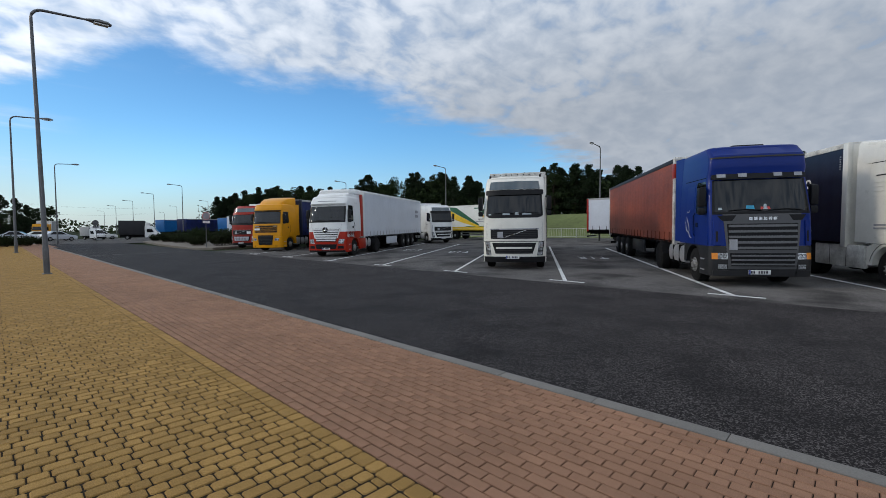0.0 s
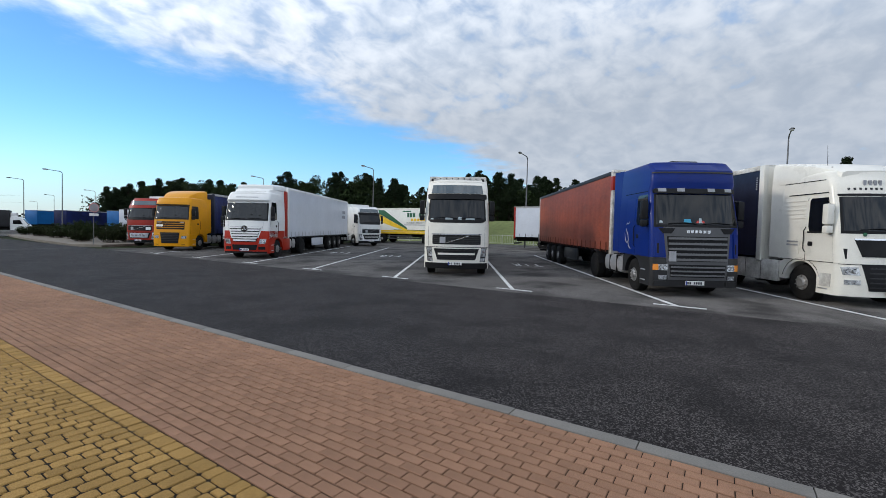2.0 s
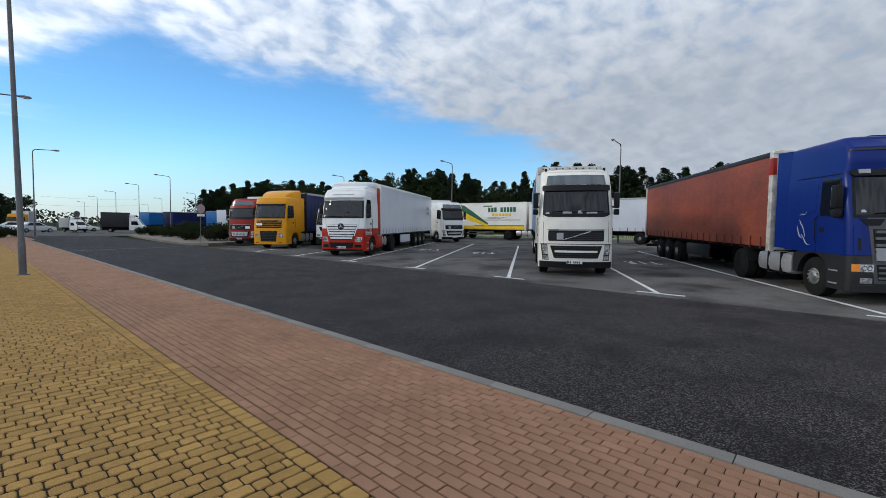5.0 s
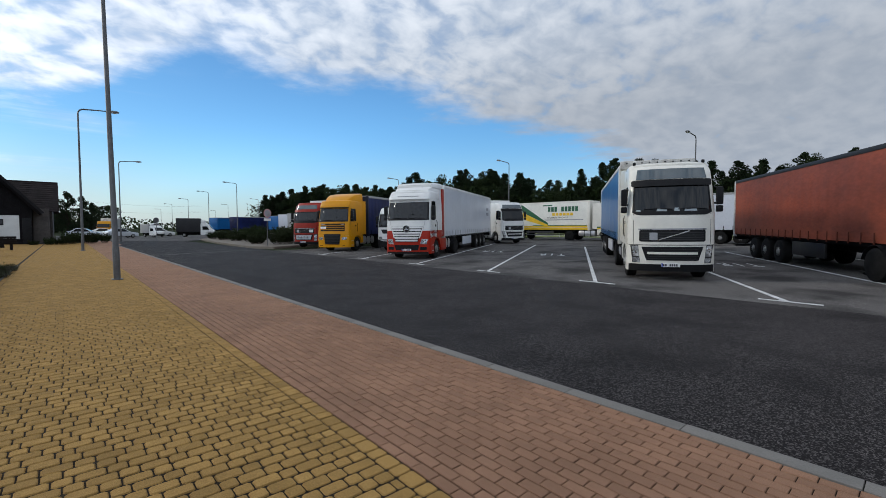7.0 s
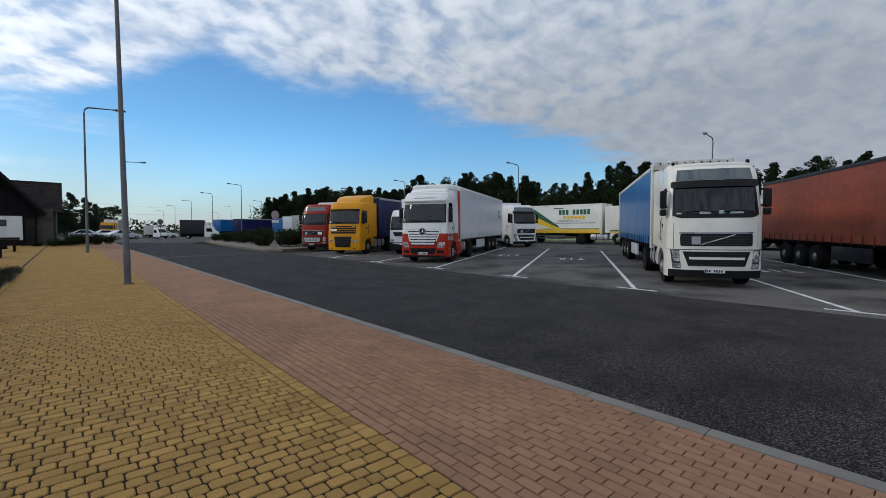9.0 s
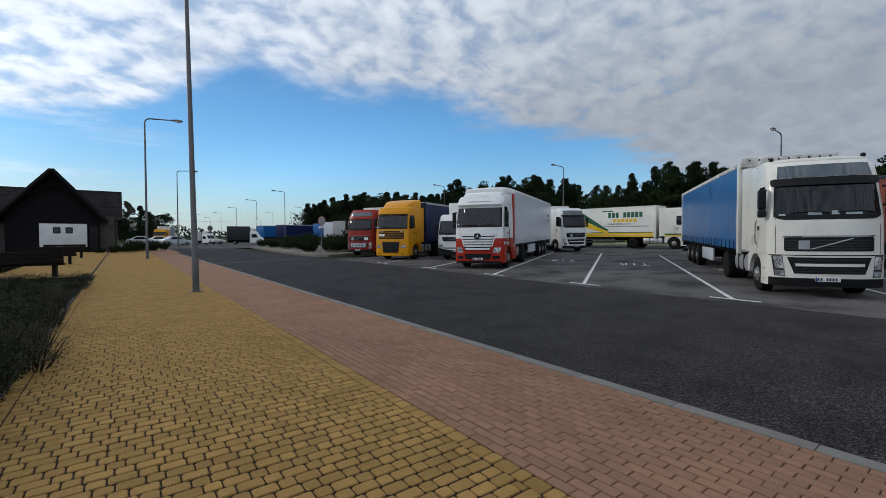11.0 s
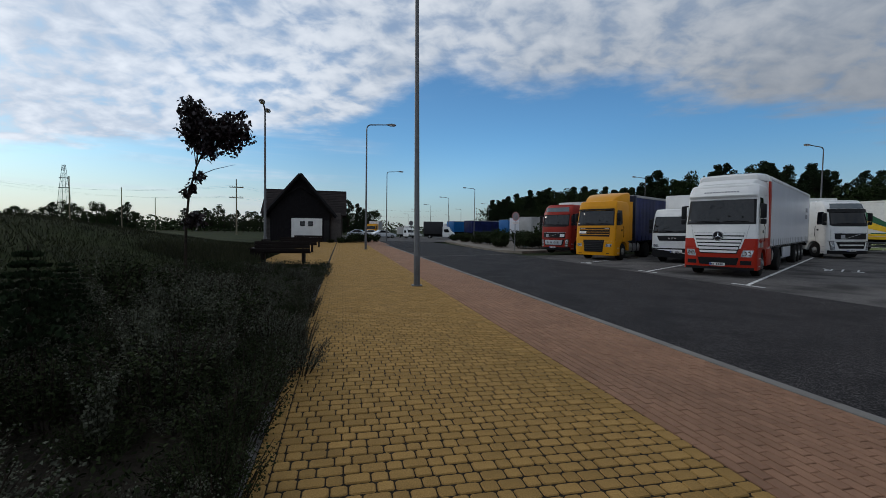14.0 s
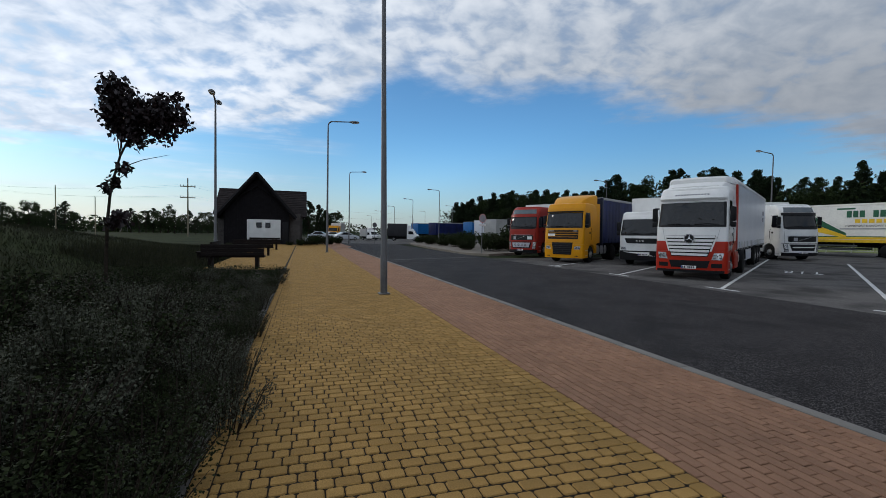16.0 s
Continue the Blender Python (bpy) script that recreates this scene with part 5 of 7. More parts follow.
# the small white box lorry set back between two rows
m = spot(15.2, 27.0, AXIS)
c = Cab([(0.3, 0.02), (0.7, 0.0), (1.3, 0.02), (1.75, 0.06), (2.6, 0.30), (2.85, 0.45), (2.95, 0.7)], bulge=0.2)
t = tractor(m, "small white lorry with dark bumper and white box body", c, "white", "white", roof=2.86, crown=0.12, screen=(1.72, 2.55), rigid=True, arch_mat="greyd", glass="glass_bright")
part("bumper_strip", c.panel(span(0.30, 0.82, -1.2, 1.2), 0.012, n=18), "black", t)
part("upper_grille", c.panel(span(1.22, 1.50, -0.78, 0.78, -0.92, 0.92), 0.012, n=14), "black", t)
lettering(t, [(c.fx(0.2, 1.36) - 0.03, c.fx(0.2, 1.36), 0.2 - 0.16 * k, 0.3 - 0.16 * k, 1.32, 1.40) for k in range(3)], "chrome")
headlamps(t, c, 0.86, 1.02, 0.80, 1.1, 0.04)
plate(t, c, 0.62, -0.1)
part("white_tag", c.panel(span(0.55, 0.75, -0.75, -0.42, 1), 0.03, n=3), "plate", t)
trailer(m, "tall white box body of the small lorry", 2.5, 9.0, "c_white", top=3.85, floor=1.15, post="white", roof="white", box_body=True, buckles=False, wheel_at=(6.9,))

# a second white lorry in the rear row
m = spot(28.7, 27.4, 72)
t, c = globe_cab(m, "white lorry tractor in the rear row", "white", "white")
trailer(m, "plain white trailer in the rear row", 2.95, 16.4, "c_white", post="white", roof="white", buckles=False)

# the cream trailer parked across the far lane, with its tractor
m = spot(39.1, 22.4, 96.7)
t, c = globe_cab(m, "cream lorry tractor with green and yellow stripes", "cream", "cream")
for s in (1, -1):
    part("green_stripe", c.side(s, [(1.28, 0.5, 2.2), (1.40, 0.5, 2.2)], 0.012), "green", t)
    part("yellow_stripe", c.side(s, [(1.15, 0.5, 2.2), (1.27, 0.5, 2.2)], 0.012), "stripe", t)
r = trailer(m, "cream box trailer with green and yellow swoosh and lettering bars", 2.95, 16.4, "c_cream", post="cream", roof="cream", rail="stripe", box_body=True, buckles=False)

for name, lo, hi, colour in (("green_swoosh", 0.0, 0.75, "green"), ("yellow_swoosh", -0.75, -0.02, "stripe")):
    bm = bmesh.new()
    rows = [[bm.verts.new((7.5 + 6.2 * q, 1.282, min(3.84, max(1.33, 1.62 + 2.9 * q ** 1.05 + h * min(1, 0.25 + 1.6 * q))))) for q in (0, 0.1, 0.2, 0.35, 0.5, 0.65, 0.8, 1.0)] for h in (lo, hi)]
    quads(bm, rows)
    part(name, bm, colour, r)
lettering(r, [(3.2, 16.2, 1.262, 1.274, 1.34, 1.50)], "stripe", "yellow_band")
lettering(r, [(3.2, 9.3, 1.262, 1.276, 1.505, 1.57)], "green", "green_band")
for k in range(9):
    if k != 3:
        x = 7.5 - 0.38 * k
        part("company_bar", box(bmesh.new(), x - 0.29, x, 1.262, 1.282, 2.98, 3.48), "green", r)
for k in range(6):
    x = 7.0 - 0.40 * k
    part("town_bar", box(bmesh.new(), x - 0.30, x, 1.262, 1.282, 2.56, 2.84), "stripe", r)


def side_text(text, size, x, z, material, parent):
    """Readable words on a trailer's side, lettered with the built-in font."""
    cu = bpy.data.curves.new("words", "FONT")
    cu.body, cu.size, cu.extrude = text, size, 0.003
    tmp = bpy.data.objects.new("tmp", cu)
    scene.collection.objects.link(tmp)
    bpy.context.view_layer.update()
    me = bpy.data.meshes.new_from_object(tmp.evaluated_get(bpy.context.evaluated_depsgraph_get()))
    bpy.data.objects.remove(tmp)
    me.transform(Matrix(((-1, 0, 0, x), (0, 0, 1, 1.279), (0, 1, 0, z), (0, 0, 0, 1))))
    me.materials.append(M[material])
    part("words", me, material, parent)


side_text("TRANSPORT KRAJOWY I", 0.21, 7.6, 2.28, "wall_stone", r)
part("print_line", box(bmesh.new(), 3.6, 7.9, 1.262, 1.280, 2.08, 2.16), "inkgrey", r)
part("print_line", box(bmesh.new(), 7.0, 8.1, 1.262, 1.280, 3.58, 3.70), "green", r)

# another lorry ahead of it in the far lane
m = spot(39.9, 0.4, 96.7)
t, c = globe_cab(m, "white lorry tractor standing in the far lane", "white", "white")
r = trailer(m, "white curtain trailer with red rear corner posts", 2.95, 16.4, "c_white", post="darkred", roof="c_grey", fold=0.02)


# ---- lamps, signs, fence ----
def street_lamp(x, y, h=9.1, turn=0.0, arm=1.5, double=False, label="galvanised steel street lamp with curved arm", lean=0.0):
    t = thing("street_lamp", Matrix.Translation((x, y, gz(min(max(x, -9), 45)))) @ Matrix.Rotation(radians(lean), 4, "Y") @ Matrix.Rotation(radians(turn), 4, "Z"), label, "street lamp", "street lamps")
    part("pole", kept(("pole", h), lambda: tube(bmesh.new(), [(0, 0, 0), (0, 0, 0.9), (0, 0, 0.95), (0, 0, h - 0.45)], [0.085, 0.085, 0.075, 0.045], 14), "steel"), "steel", t)
    part("base_plate", kept(("base_plate",), lambda: box(bmesh.new(), -0.13, 0.13, -0.13, 0.13, 0.0, 0.03, 0.006), "steel"), "steel", t)
    part("hatch", kept(("hatch",), lambda: box(bmesh.new(), -0.045, 0.045, -0.092, -0.076, 0.45, 0.85, 0.004), "steel"), "steel", t)
    for s in ((1, -1) if double else (1,)):
        def bent():
            pts = [(0, 0, h - 0.46)] + [(s * 0.32 * (1 - math.cos(a)), 0, h - 0.40 + 0.32 * math.sin(a)) for a in (0, 0.4, 0.8, 1.2, 1.5)] + [(s * arm, 0, h + 0.0)]
            return tube(bmesh.new(), pts, [0.045] * 6 + [0.035], 10)
        a = part("arm", kept(("arm", h, s, arm), bent, "steel"), "steel", t)

        def head():
            bm, rows = bmesh.new(), []
            for q, w, z0, z1 in ((0.0, 0.05, -0.03, 0.04), (0.12, 0.10, -0.05, 0.07), (0.38, 0.155, -0.05, 0.12), (0.62, 0.15, -0.04, 0.10), (0.72, 0.09, -0.02, 0.05)):
                rows.append([bm.verts.new((s * (arm - 0.05 + q), w * math.cos(k), h + (z1 if math.sin(k) > 0 else -z0) * math.sin(k))) for k in (2 * math.pi * j / 12 for j in range(12))])
            quads(bm, rows, True)
            bm.faces.new(rows[0])
            bm.faces.new(rows[-1])
            return bm
        hd = part("lamp_head", kept(("lamp_head", h, s, arm), head, "lamp"), "lamp", t)
        part("lens", kept(("lens", h, s, arm), lambda: box(bmesh.new(), *sorted((s * (arm + 0.15), s * (arm + 0.58))), -0.11, 0.11, h - 0.075, h - 0.03, 0.02), "lens"), "lens", hd)
    return t


for x, y, h, a in ((-0.47, 18.42, 9.0, 0), (-0.70, 39.8, 9.35, 0), (3.3, 64.5, 9.3, 0), (38.8, 16.25, 9.1, 180), (38.5, 36.4, 9.1, 180), (39.0, 59.7, 9.1, 180), (38.8, -4.0, 9.1, 180),
                   (20.1, 79.3, 9.0, 180), (20.9, 101.4, 9.0, 180), (22.6, 129.8, 9.0, 180), (23.9, 160, 9.0, 180), (27.7, 207, 9.0, 180), (38.2, 124, 9.1, 180), (39.6, 158, 9.1, 180), (50, 217, 9.1, 180)):
    street_lamp(x, y, h, a, lean=-0.8 if y == 18.42 else 0.0)
street_lamp(-6.75, 33.5, 8.3, 90, 0.55, True, "galvanised steel park lamp with two opposed heads")


def sign(x, y, turn, label, face, h=3.0, lift=0.25):
    t = thing("road_sign", Matrix.Translation((x, y, gz(x) + lift)) @ Matrix.Rotation(radians(turn), 4, "Z"), label, "road sign", "road signs")
    part("sign_pole", tube(bmesh.new(), [(0, 0, -0.3), (0, 0, h)], [0.03, 0.03], 10), "steel", t)
    d = part("disc", lathe(bmesh.new(), [(0.36, -0.045), (0.36, -0.055), (0.34, -0.058), (0.01, -0.058)], 28, (0, 0, h - 0.35)), face, t)
    part("sign_face", lathe(bmesh.new(), [(0.30, -0.058), (0.30, -0.064), (0.01, -0.064)], 28, (0, 0, h - 0.35)), "inkgrey" if face == "signface" else "signgrey", d)
    part("plate_below", box(bmesh.new(), -0.32, 0.32, -0.06, -0.045, h - 0.98, h - 0.78, 0.004), "plate" if face == "signface" else "signgrey", t)


sign(11.3, 39.9, 15, "round faded red no-entry-style sign on a steel pole", "signface")
sign(7.5, 70.0, 200, "back of a round sign on a steel pole", "signgrey", 3.0, 0.0)

fence = thing("lot_fence", Matrix(), "low galvanised tube railing behind the lorry park", "fence", kind="structure")
rail_post = kept(("post",), lambda: tube(bmesh.new(), [(0, 0, -0.1), (0, 0, 1.15)], [0.03, 0.03], 8), "fence")
bar = kept(("baluster",), lambda: tube(bmesh.new(), [(0, 0, 0.15), (0, 0, 1.1)], [0.012, 0.012], 5), "fence")
for k in range(54):
    y = -30 + 2.0 * k
    part("post", rail_post, "fence", fence).location = (45.6, y, gz(45.6))
    for z in (0.15, 1.1):
        part("rail", kept(("rail", z), lambda: tube(bmesh.new(), [(0, 0, z), (0, 2.0, z)], [0.02, 0.02], 6), "fence"), "fence", fence).location = (45.6, y, gz(45.6))
bars = bmesh.new()
for k in range(54 * 9):
    tube(bars, [(45.6, -30 + 0.222 * k, gz(45.6) + 0.15), (45.6, -30 + 0.222 * k, gz(45.6) + 1.1)], [0.011, 0.011], 5, False)
tagged(part("balusters", bars, "fence", fence), kind="stuff")

# ---- the service house ----
HY = 56.0
house = thing("service_house", Matrix.Translation((-6.7, HY, 0.4)), "dark-clad rest-stop building with gabled porch and tiled roof", "house")
part("wall", box(bmesh.new(), -4.1, 4.3, 2.0, 9.0, -0.6, 2.75), "wall_stone", house)
part("porch_wall", box(bmesh.new(), -3.3, 2.95, 0.6, 2.0, -0.6, 2.9), "wall_dark", house)
bm = bmesh.new()
a, b, c_ = [bm.verts.new(p) for p in ((-3.3, 0.6, 2.88), (2.95, 0.6, 2.88), (-0.17, 0.6, 6.7))]
bm.faces.new((a, b, c_))
back = [bm.verts.new(v.co + Vector((0, 0.2, 0))) for v in (a, b, c_)]
quads(bm, [[a, b, c_], back], True)
bm.faces.new(back)
part("gable", bm, "wall_dark", house, "dark vertical-board gable")
for k in range(24):
    x = -3.2 + k * 0.262
    z1 = 2.9 + (3.8 * (1 - abs(x + 0.17) / 3.2))
    part("board", box(bmesh.new(), x, x + 0.13, 0.575, 0.602, -0.42, max(3.0, z1)), "wall_dark", house)
part("white_wall", box(bmesh.new(), -1.12, 2.12, 0.50, 0.58, 0.12, 2.22, 0.01), "wall_white", house, "white rendered wall panel")
for x in (-0.22, 0.63):
    w = part("window", box(bmesh.new(), x, x + 0.50, 0.455, 0.50, 1.36, 1.90, 0.005), "black", house, "small dark framed window")
    part("pane", box(bmesh.new(), x + 0.06, x + 0.44, 0.448, 0.456, 1.42, 1.84), "glass", w)
part("stone_pier", box(bmesh.new(), 2.98, 4.1, 1.0, 2.1, -0.6, 2.9, 0.02), "wall_stone", house)
part("door", box(bmesh.new(), 2.3, 2.9, 0.52, 0.58, -0.42, 2.0, 0.01), "black", house)


def roof_plane(p, u, v, nu, nv, name, parent):
    """A pitched plane of tile courses, each course a step."""
    bm = bmesh.new()
    nrm = u.cross(v).normalized() * (1 if u.cross(v).z > 0 else -1)
    for j in range(nv):
        for i in range(nu):
            o = p + u * (i / nu) + v * (j / nv)
            du, dv = u / nu, v / nv
            q = [o + nrm * 0.03, o + du + nrm * 0.03, o + du + dv, o + dv]
            top = [bm.verts.new(x) for x in q]
            low = [bm.verts.new(x - nrm * 0.05) for x in q]
            bm.faces.new(top)
            quads(bm, [low, top], True)
    ob = part(name, bm, "rooftile", parent)
    return tagged(ob, kind="stuff")


roof = part("roof", box(bmesh.new(), -4.5, 4.75, 5.4, 5.6, 5.2, 5.72, 0.02), "rooftile", house, "dark tiled gabled roof")
roof_plane(Vector((-4.5, 1.6, 2.65)), Vector((9.25, 0, 0)), Vector((0, 3.9, 3.0)), 30, 14, "tiles", roof)
roof_plane(Vector((-4.5, 9.4, 2.65)), Vector((9.25, 0, 0)), Vector((0, -3.9, 3.0)), 30, 14, "tiles", roof)
roof_plane(Vector((-0.17, 0.1, 7.05)), Vector((-3.75, 0, -4.5)), Vector((0, 5.4, 0)), 16, 14, "tiles", roof)
roof_plane(Vector((-0.17, 0.1, 7.05)), Vector((3.75, 0, -4.5)), Vector((0, 5.4, 0)), 16, 14, "tiles", roof)
for s in (-1, 1):
    under = bmesh.new()
    rows = [[under.verts.new((-0.17 + s * 3.78 * q, y, 6.98 - 4.53 * q + dz)) for q in (0, 1)] for y, dz in ((0.12, -0.02), (5.5, -0.02), (5.5, -0.2), (0.12, -0.2), (0.12, -0.02))]
    quads(under, rows)
    part("boarding", under, "wall_dark", roof)
    bm = bmesh.new()
    tube(bm, [(-0.17, 0.02, 6.95), (-0.17 + s * 3.8, 0.02, 2.39)], [0.2, 0.2], 4)
    part("barge_board", bm, "wall_dark", roof)
    tube_ = bmesh.new()
    tube(tube_, [(-0.17, 0.3, 5.6), (-0.17 + s * 1.6, 0.3, 4.6)], [0.07, 0.07], 4)
    part("brace", tube_, "wall_dark", roof)


def bench(m):
    t = thing("park_bench", m, "dark-stained timber park bench with back rest", "bench", "benches on the path")
    for s in (-0.78, 0.78):
        part("leg", kept(("leg",), lambda: box(bmesh.new(), -0.06, 0.06, -0.26, 0.26, 0.0, 0.42, 0.012), "wood"), "wood", t).location = (s, 0, 0)
        part("back_post", kept(("back_post",), lambda: box(bmesh.new(), -0.05, 0.05, -0.30, -0.22, 0.0, 0.88, 0.01), "wood"), "wood", t).location = (s, 0, 0)
    for k in range(4):
        part("seat_plank", kept(("seat_plank",), lambda: box(bmesh.new(), -1.05, 1.05, -0.066, 0.066, 0.42, 0.48, 0.008), "wood"), "wood", t).location = (0, -0.20 + k * 0.135, 0)
    for k in range(3):
        part("back_plank", kept(("back_plank",), lambda: box(bmesh.new(), -1.05, 1.05, -0.34, -0.29, -0.068, 0.068, 0.008), "wood"), "wood", t).location = (0, 0, 0.55 + k * 0.14)


bench(Matrix.Translation((-4.75, 25.6, 0.06)) @ Matrix.Rotation(radians(0), 4, "Z"))
bench(Matrix.Translation((-6.3, 29.2, 0.07)) @ Matrix.Rotation(radians(90), 4, "Z"))
bench(Matrix.Translation((-5.0, 34.6, 0.06)) @ Matrix.Rotation(radians(2), 4, "Z"))
bench(Matrix.Translation((-5.0, 42.6, 0.06)) @ Matrix.Rotation(radians(0), 4, "Z"))
sheet("far_footpath", [0.0, 1.2, 2.4], [52, 56, 60, 64, 68], "pink", 0.004, "reddish paved footpath bending towards the car park", "pavement")

# ---- island with shrubs, and vehicles beyond ----
isl = bmesh.new()
rows = [[isl.verts.new((x, y, gz(x) + z)) for x, y in ((10.3, 41.5), (11.5, 38.9), (16, 40.5), (22, 46), (24, 60), (21, 72), (15.5, 76), (12.6, 70), (11.2, 55))] for z in (-0.1, 0.11)]
quads(isl, rows, True)
isl.faces.new(rows[-1])
single("traffic_island", isl, "island", Matrix(), "kerbed paved island planted with shrubs", "pavement", kind="structure")


def van(m, label, paint_, body, body_h=2.6, length=6.0):
    t = thing("box_van", m, label, "van", "vehicles in the car park")
    c = Cab([(0.3, 0.0), (0.8, -0.02), (1.12, 0.06), (1.28, 0.30), (2.05, 0.85), (2.28, 1.15), (2.36, 1.6)], 0.98, 0.22, 2.3)
    part("cab", c.loft(0.35, 2.3, 2.3, crown=0.06), paint_, t)
    part("windscreen", c.panel(span(1.32, 2.04, -0.85, 0.85, -0.78, 0.78), 0.012, n=16), "glass", t)
    part("bumper", c.panel(span(0.32, 0.62, -0.95, 0.95), 0.03, n=10), "black", t)
    headlamps(t, c, 0.72, 0.92, 0.6, 0.9)
    for s in (1, -1):
        part("side_window", c.side(s, [(1.25, 0.95, 2.0), (1.85, 1.25, 2.0)]), "glass", t)
        wheel(t, 0.9, s * 0.86, 0.34, 0.22)
        wheel(t, length - 1.2, s * 0.86, 0.34, 0.22)
    bm = box(bmesh.new(), 2.35, length, -1.08, 1.08, 0.85, 0.85 + body_h - 0.3, 0.03)
    part("box_body", bm, body, t)
    part("deflector", box(bmesh.new(), 1.6, 2.3, -0.9, 0.9, 2.3, 2.95, 0.2), paint_, t)
    part("chassis", box(bmesh.new(), 0.5, length - 0.1, -0.6, 0.6, 0.35, 0.84), "frame", t)


def car(m, label, paint_):
    t = thing("car", m, label, "car", "vehicles in the car park")
    bm, rows = bmesh.new(), []
    for x, zt, w in ((0, 0.62, 0.72), (0.15, 0.78, 0.82), (1.1, 0.95, 0.86), (1.9, 1.42, 0.66), (3.0, 1.46, 0.68), (3.7, 1.05, 0.82), (4.15, 0.95, 0.8), (4.3, 0.6, 0.74)):
        rows.append([bm.verts.new((x, y, z)) for y, z in ((-0.84, 0.3), (-0.86, 0.65), (-max(w, 0.84) if zt < 1.2 else -0.84, min(zt, 0.92)), (-w, zt), (w, zt), (max(w, 0.84) if zt < 1.2 else 0.84, min(zt, 0.92)), (0.86, 0.65), (0.84, 0.3))])
    quads(bm, rows, True)
    bm.faces.new(rows[0])
    bm.faces.new(rows[-1])
    body = part("body", bm, paint_, t)
    for s in (1, -1):
        g = bmesh.new()
        g.faces.new([g.verts.new((x, s * y, z)) for x, y, z in ((1.35, 0.852, 0.96), (1.95, 0.70, 1.36), (2.95, 0.715, 1.39), (3.45, 0.855, 0.98))])
        part("side_window", g, "glass", body)
        for x in (0.8, 3.45):
            wheel(t, x, s * 0.76, 0.31, 0.2)
    g = bmesh.new()
    g.faces.new([g.verts.new(p) for p in ((1.15, -0.72, 0.985), (1.15, 0.72, 0.985), (1.86, 0.62, 1.415), (1.86, -0.62, 1.415))])
    part("windscreen", g, "glass", body)


van(Matrix.Translation((18.9, 88.0, 0)) @ Matrix.Rotation(radians(162), 4, "Z"), "white van with black curtain box body", "white", "c_black", 2.7, 6.0)
van(Matrix.Translation((11.0, 91, 0)) @ Matrix.Rotation(radians(118), 4, "Z") @ Matrix.Diagonal((0.8, 0.8, 0.8, 1)), "small white van with grey box body", "white", "c_grey", 2.2, 5.0)
for x, y, a, l, p in ((6.9, 86, 200, "silver estate car parked in the car park", "silver"), (5.6, 95, 185, "white car parked in the car park", "white"), (2.8, 87, 170, "silver hatchback parked in the car park", "silver"), (13.8, 96, 180, "white car parked beyond the vans", "white")):
    car(Matrix.Translation((x, y, 0.02)) @ Matrix.Rotation(radians(a), 4, "Z"), l, p)
m = Matrix.Translation((3.8, 104, 0)) @ Matrix.Rotation(radians(70), 4, "Z") @ Matrix.Diagonal((0.85, 0.85, 0.85, 1))
c = Cab(VOLVO)
t = tractor(m, "yellow lorry standing far off in the car park", c, "yellowp", "yellowp", roof=3.2, crown=0.1, screen=(1.98, 2.73))
trailer(m, "grey trailer of the far yellow lorry", 2.95, 7, "c_grey", box_body=True, buckles=False)
for x, y, a, skin, l in ((30.5, 97, 31, "c_blue", "blue curtain trailer beyond the shrubs"), (25.5, 108, 31, "c_dblue", "dark blue curtain trailer beyond the shrubs"), (27.5, 83, 31, "c_white", "white trailer beyond the shrubs"), (26.5, 76, 31, "c_grey", "grey box trailer beyond the shrubs"), (23.5, 118, 31, "c_blue", "blue curtain trailer far along the lot")):
    trailer(spot(x, y, a), l, 2.9, 16.0, skin, post=skin, roof="c_grey", buckles=False)
trailer(spot(21.0, 52.5, 31), "ochre trailer partly hidden by shrubs", 2.9, 13.0, "stripe", top=3.5, post="grime", roof="c_grey", buckles=False)

# ---- poles and wires over the fields ----
def power_pole(x, y, h, arms):
    t = thing("power_pole", Matrix.Translation((x, y, 0)), "weathered power pole with cross arms", "power pole", "power poles")
    part("mast", tube(bmesh.new(), [(0, 0, -0.5), (0, 0, h)], [0.16, 0.10], 10), "poleyellow", t)
    for z in arms:
        part("cross_arm", box(bmesh.new(), -1.3, 1.3, -0.07, 0.07, h - z - 0.08, h - z + 0.08), "poleyellow", t)
        bm = bmesh.new()
        for q in (-1.2, -0.7, 0.7, 1.2):
            tube(bm, [(q, 0, h - z + 0.08), (q, 0, h - z + 0.32)], [0.05, 0.035], 6)
        part("insulator", bm, "signgrey", t)


power_pole(-23.1, 100.8, 11.1, (1.6, 3.7))
for x, y, h in ((-30.8, 72.2, 6.3), (-29.1, 78.2, 5.4), (-30.1, 59.7, 6.3)):
    t = thing("net_pole", Matrix.Translation((x, y, 0.2)), "thin bare pole in the field", "pole", "field poles")
    part("pole", tube(bmesh.new(), [(0, 0, -0.4), (0, 0, h)], [0.07, 0.05], 8), "poleyellow", t)
t = thing("pylon", Matrix.Translation((-73.2, 139.6, 0)), "lattice steel pylon far across the field", "pylon")
mast = bmesh.new()
for sx, sy in ((-1, -1), (1, -1), (1, 1), (-1, 1)):
    tube(mast, [(sx * 1.6, sy * 1.6, -0.5), (sx * 0.25, sy * 0.25, 17)], [0.06, 0.04], 5)
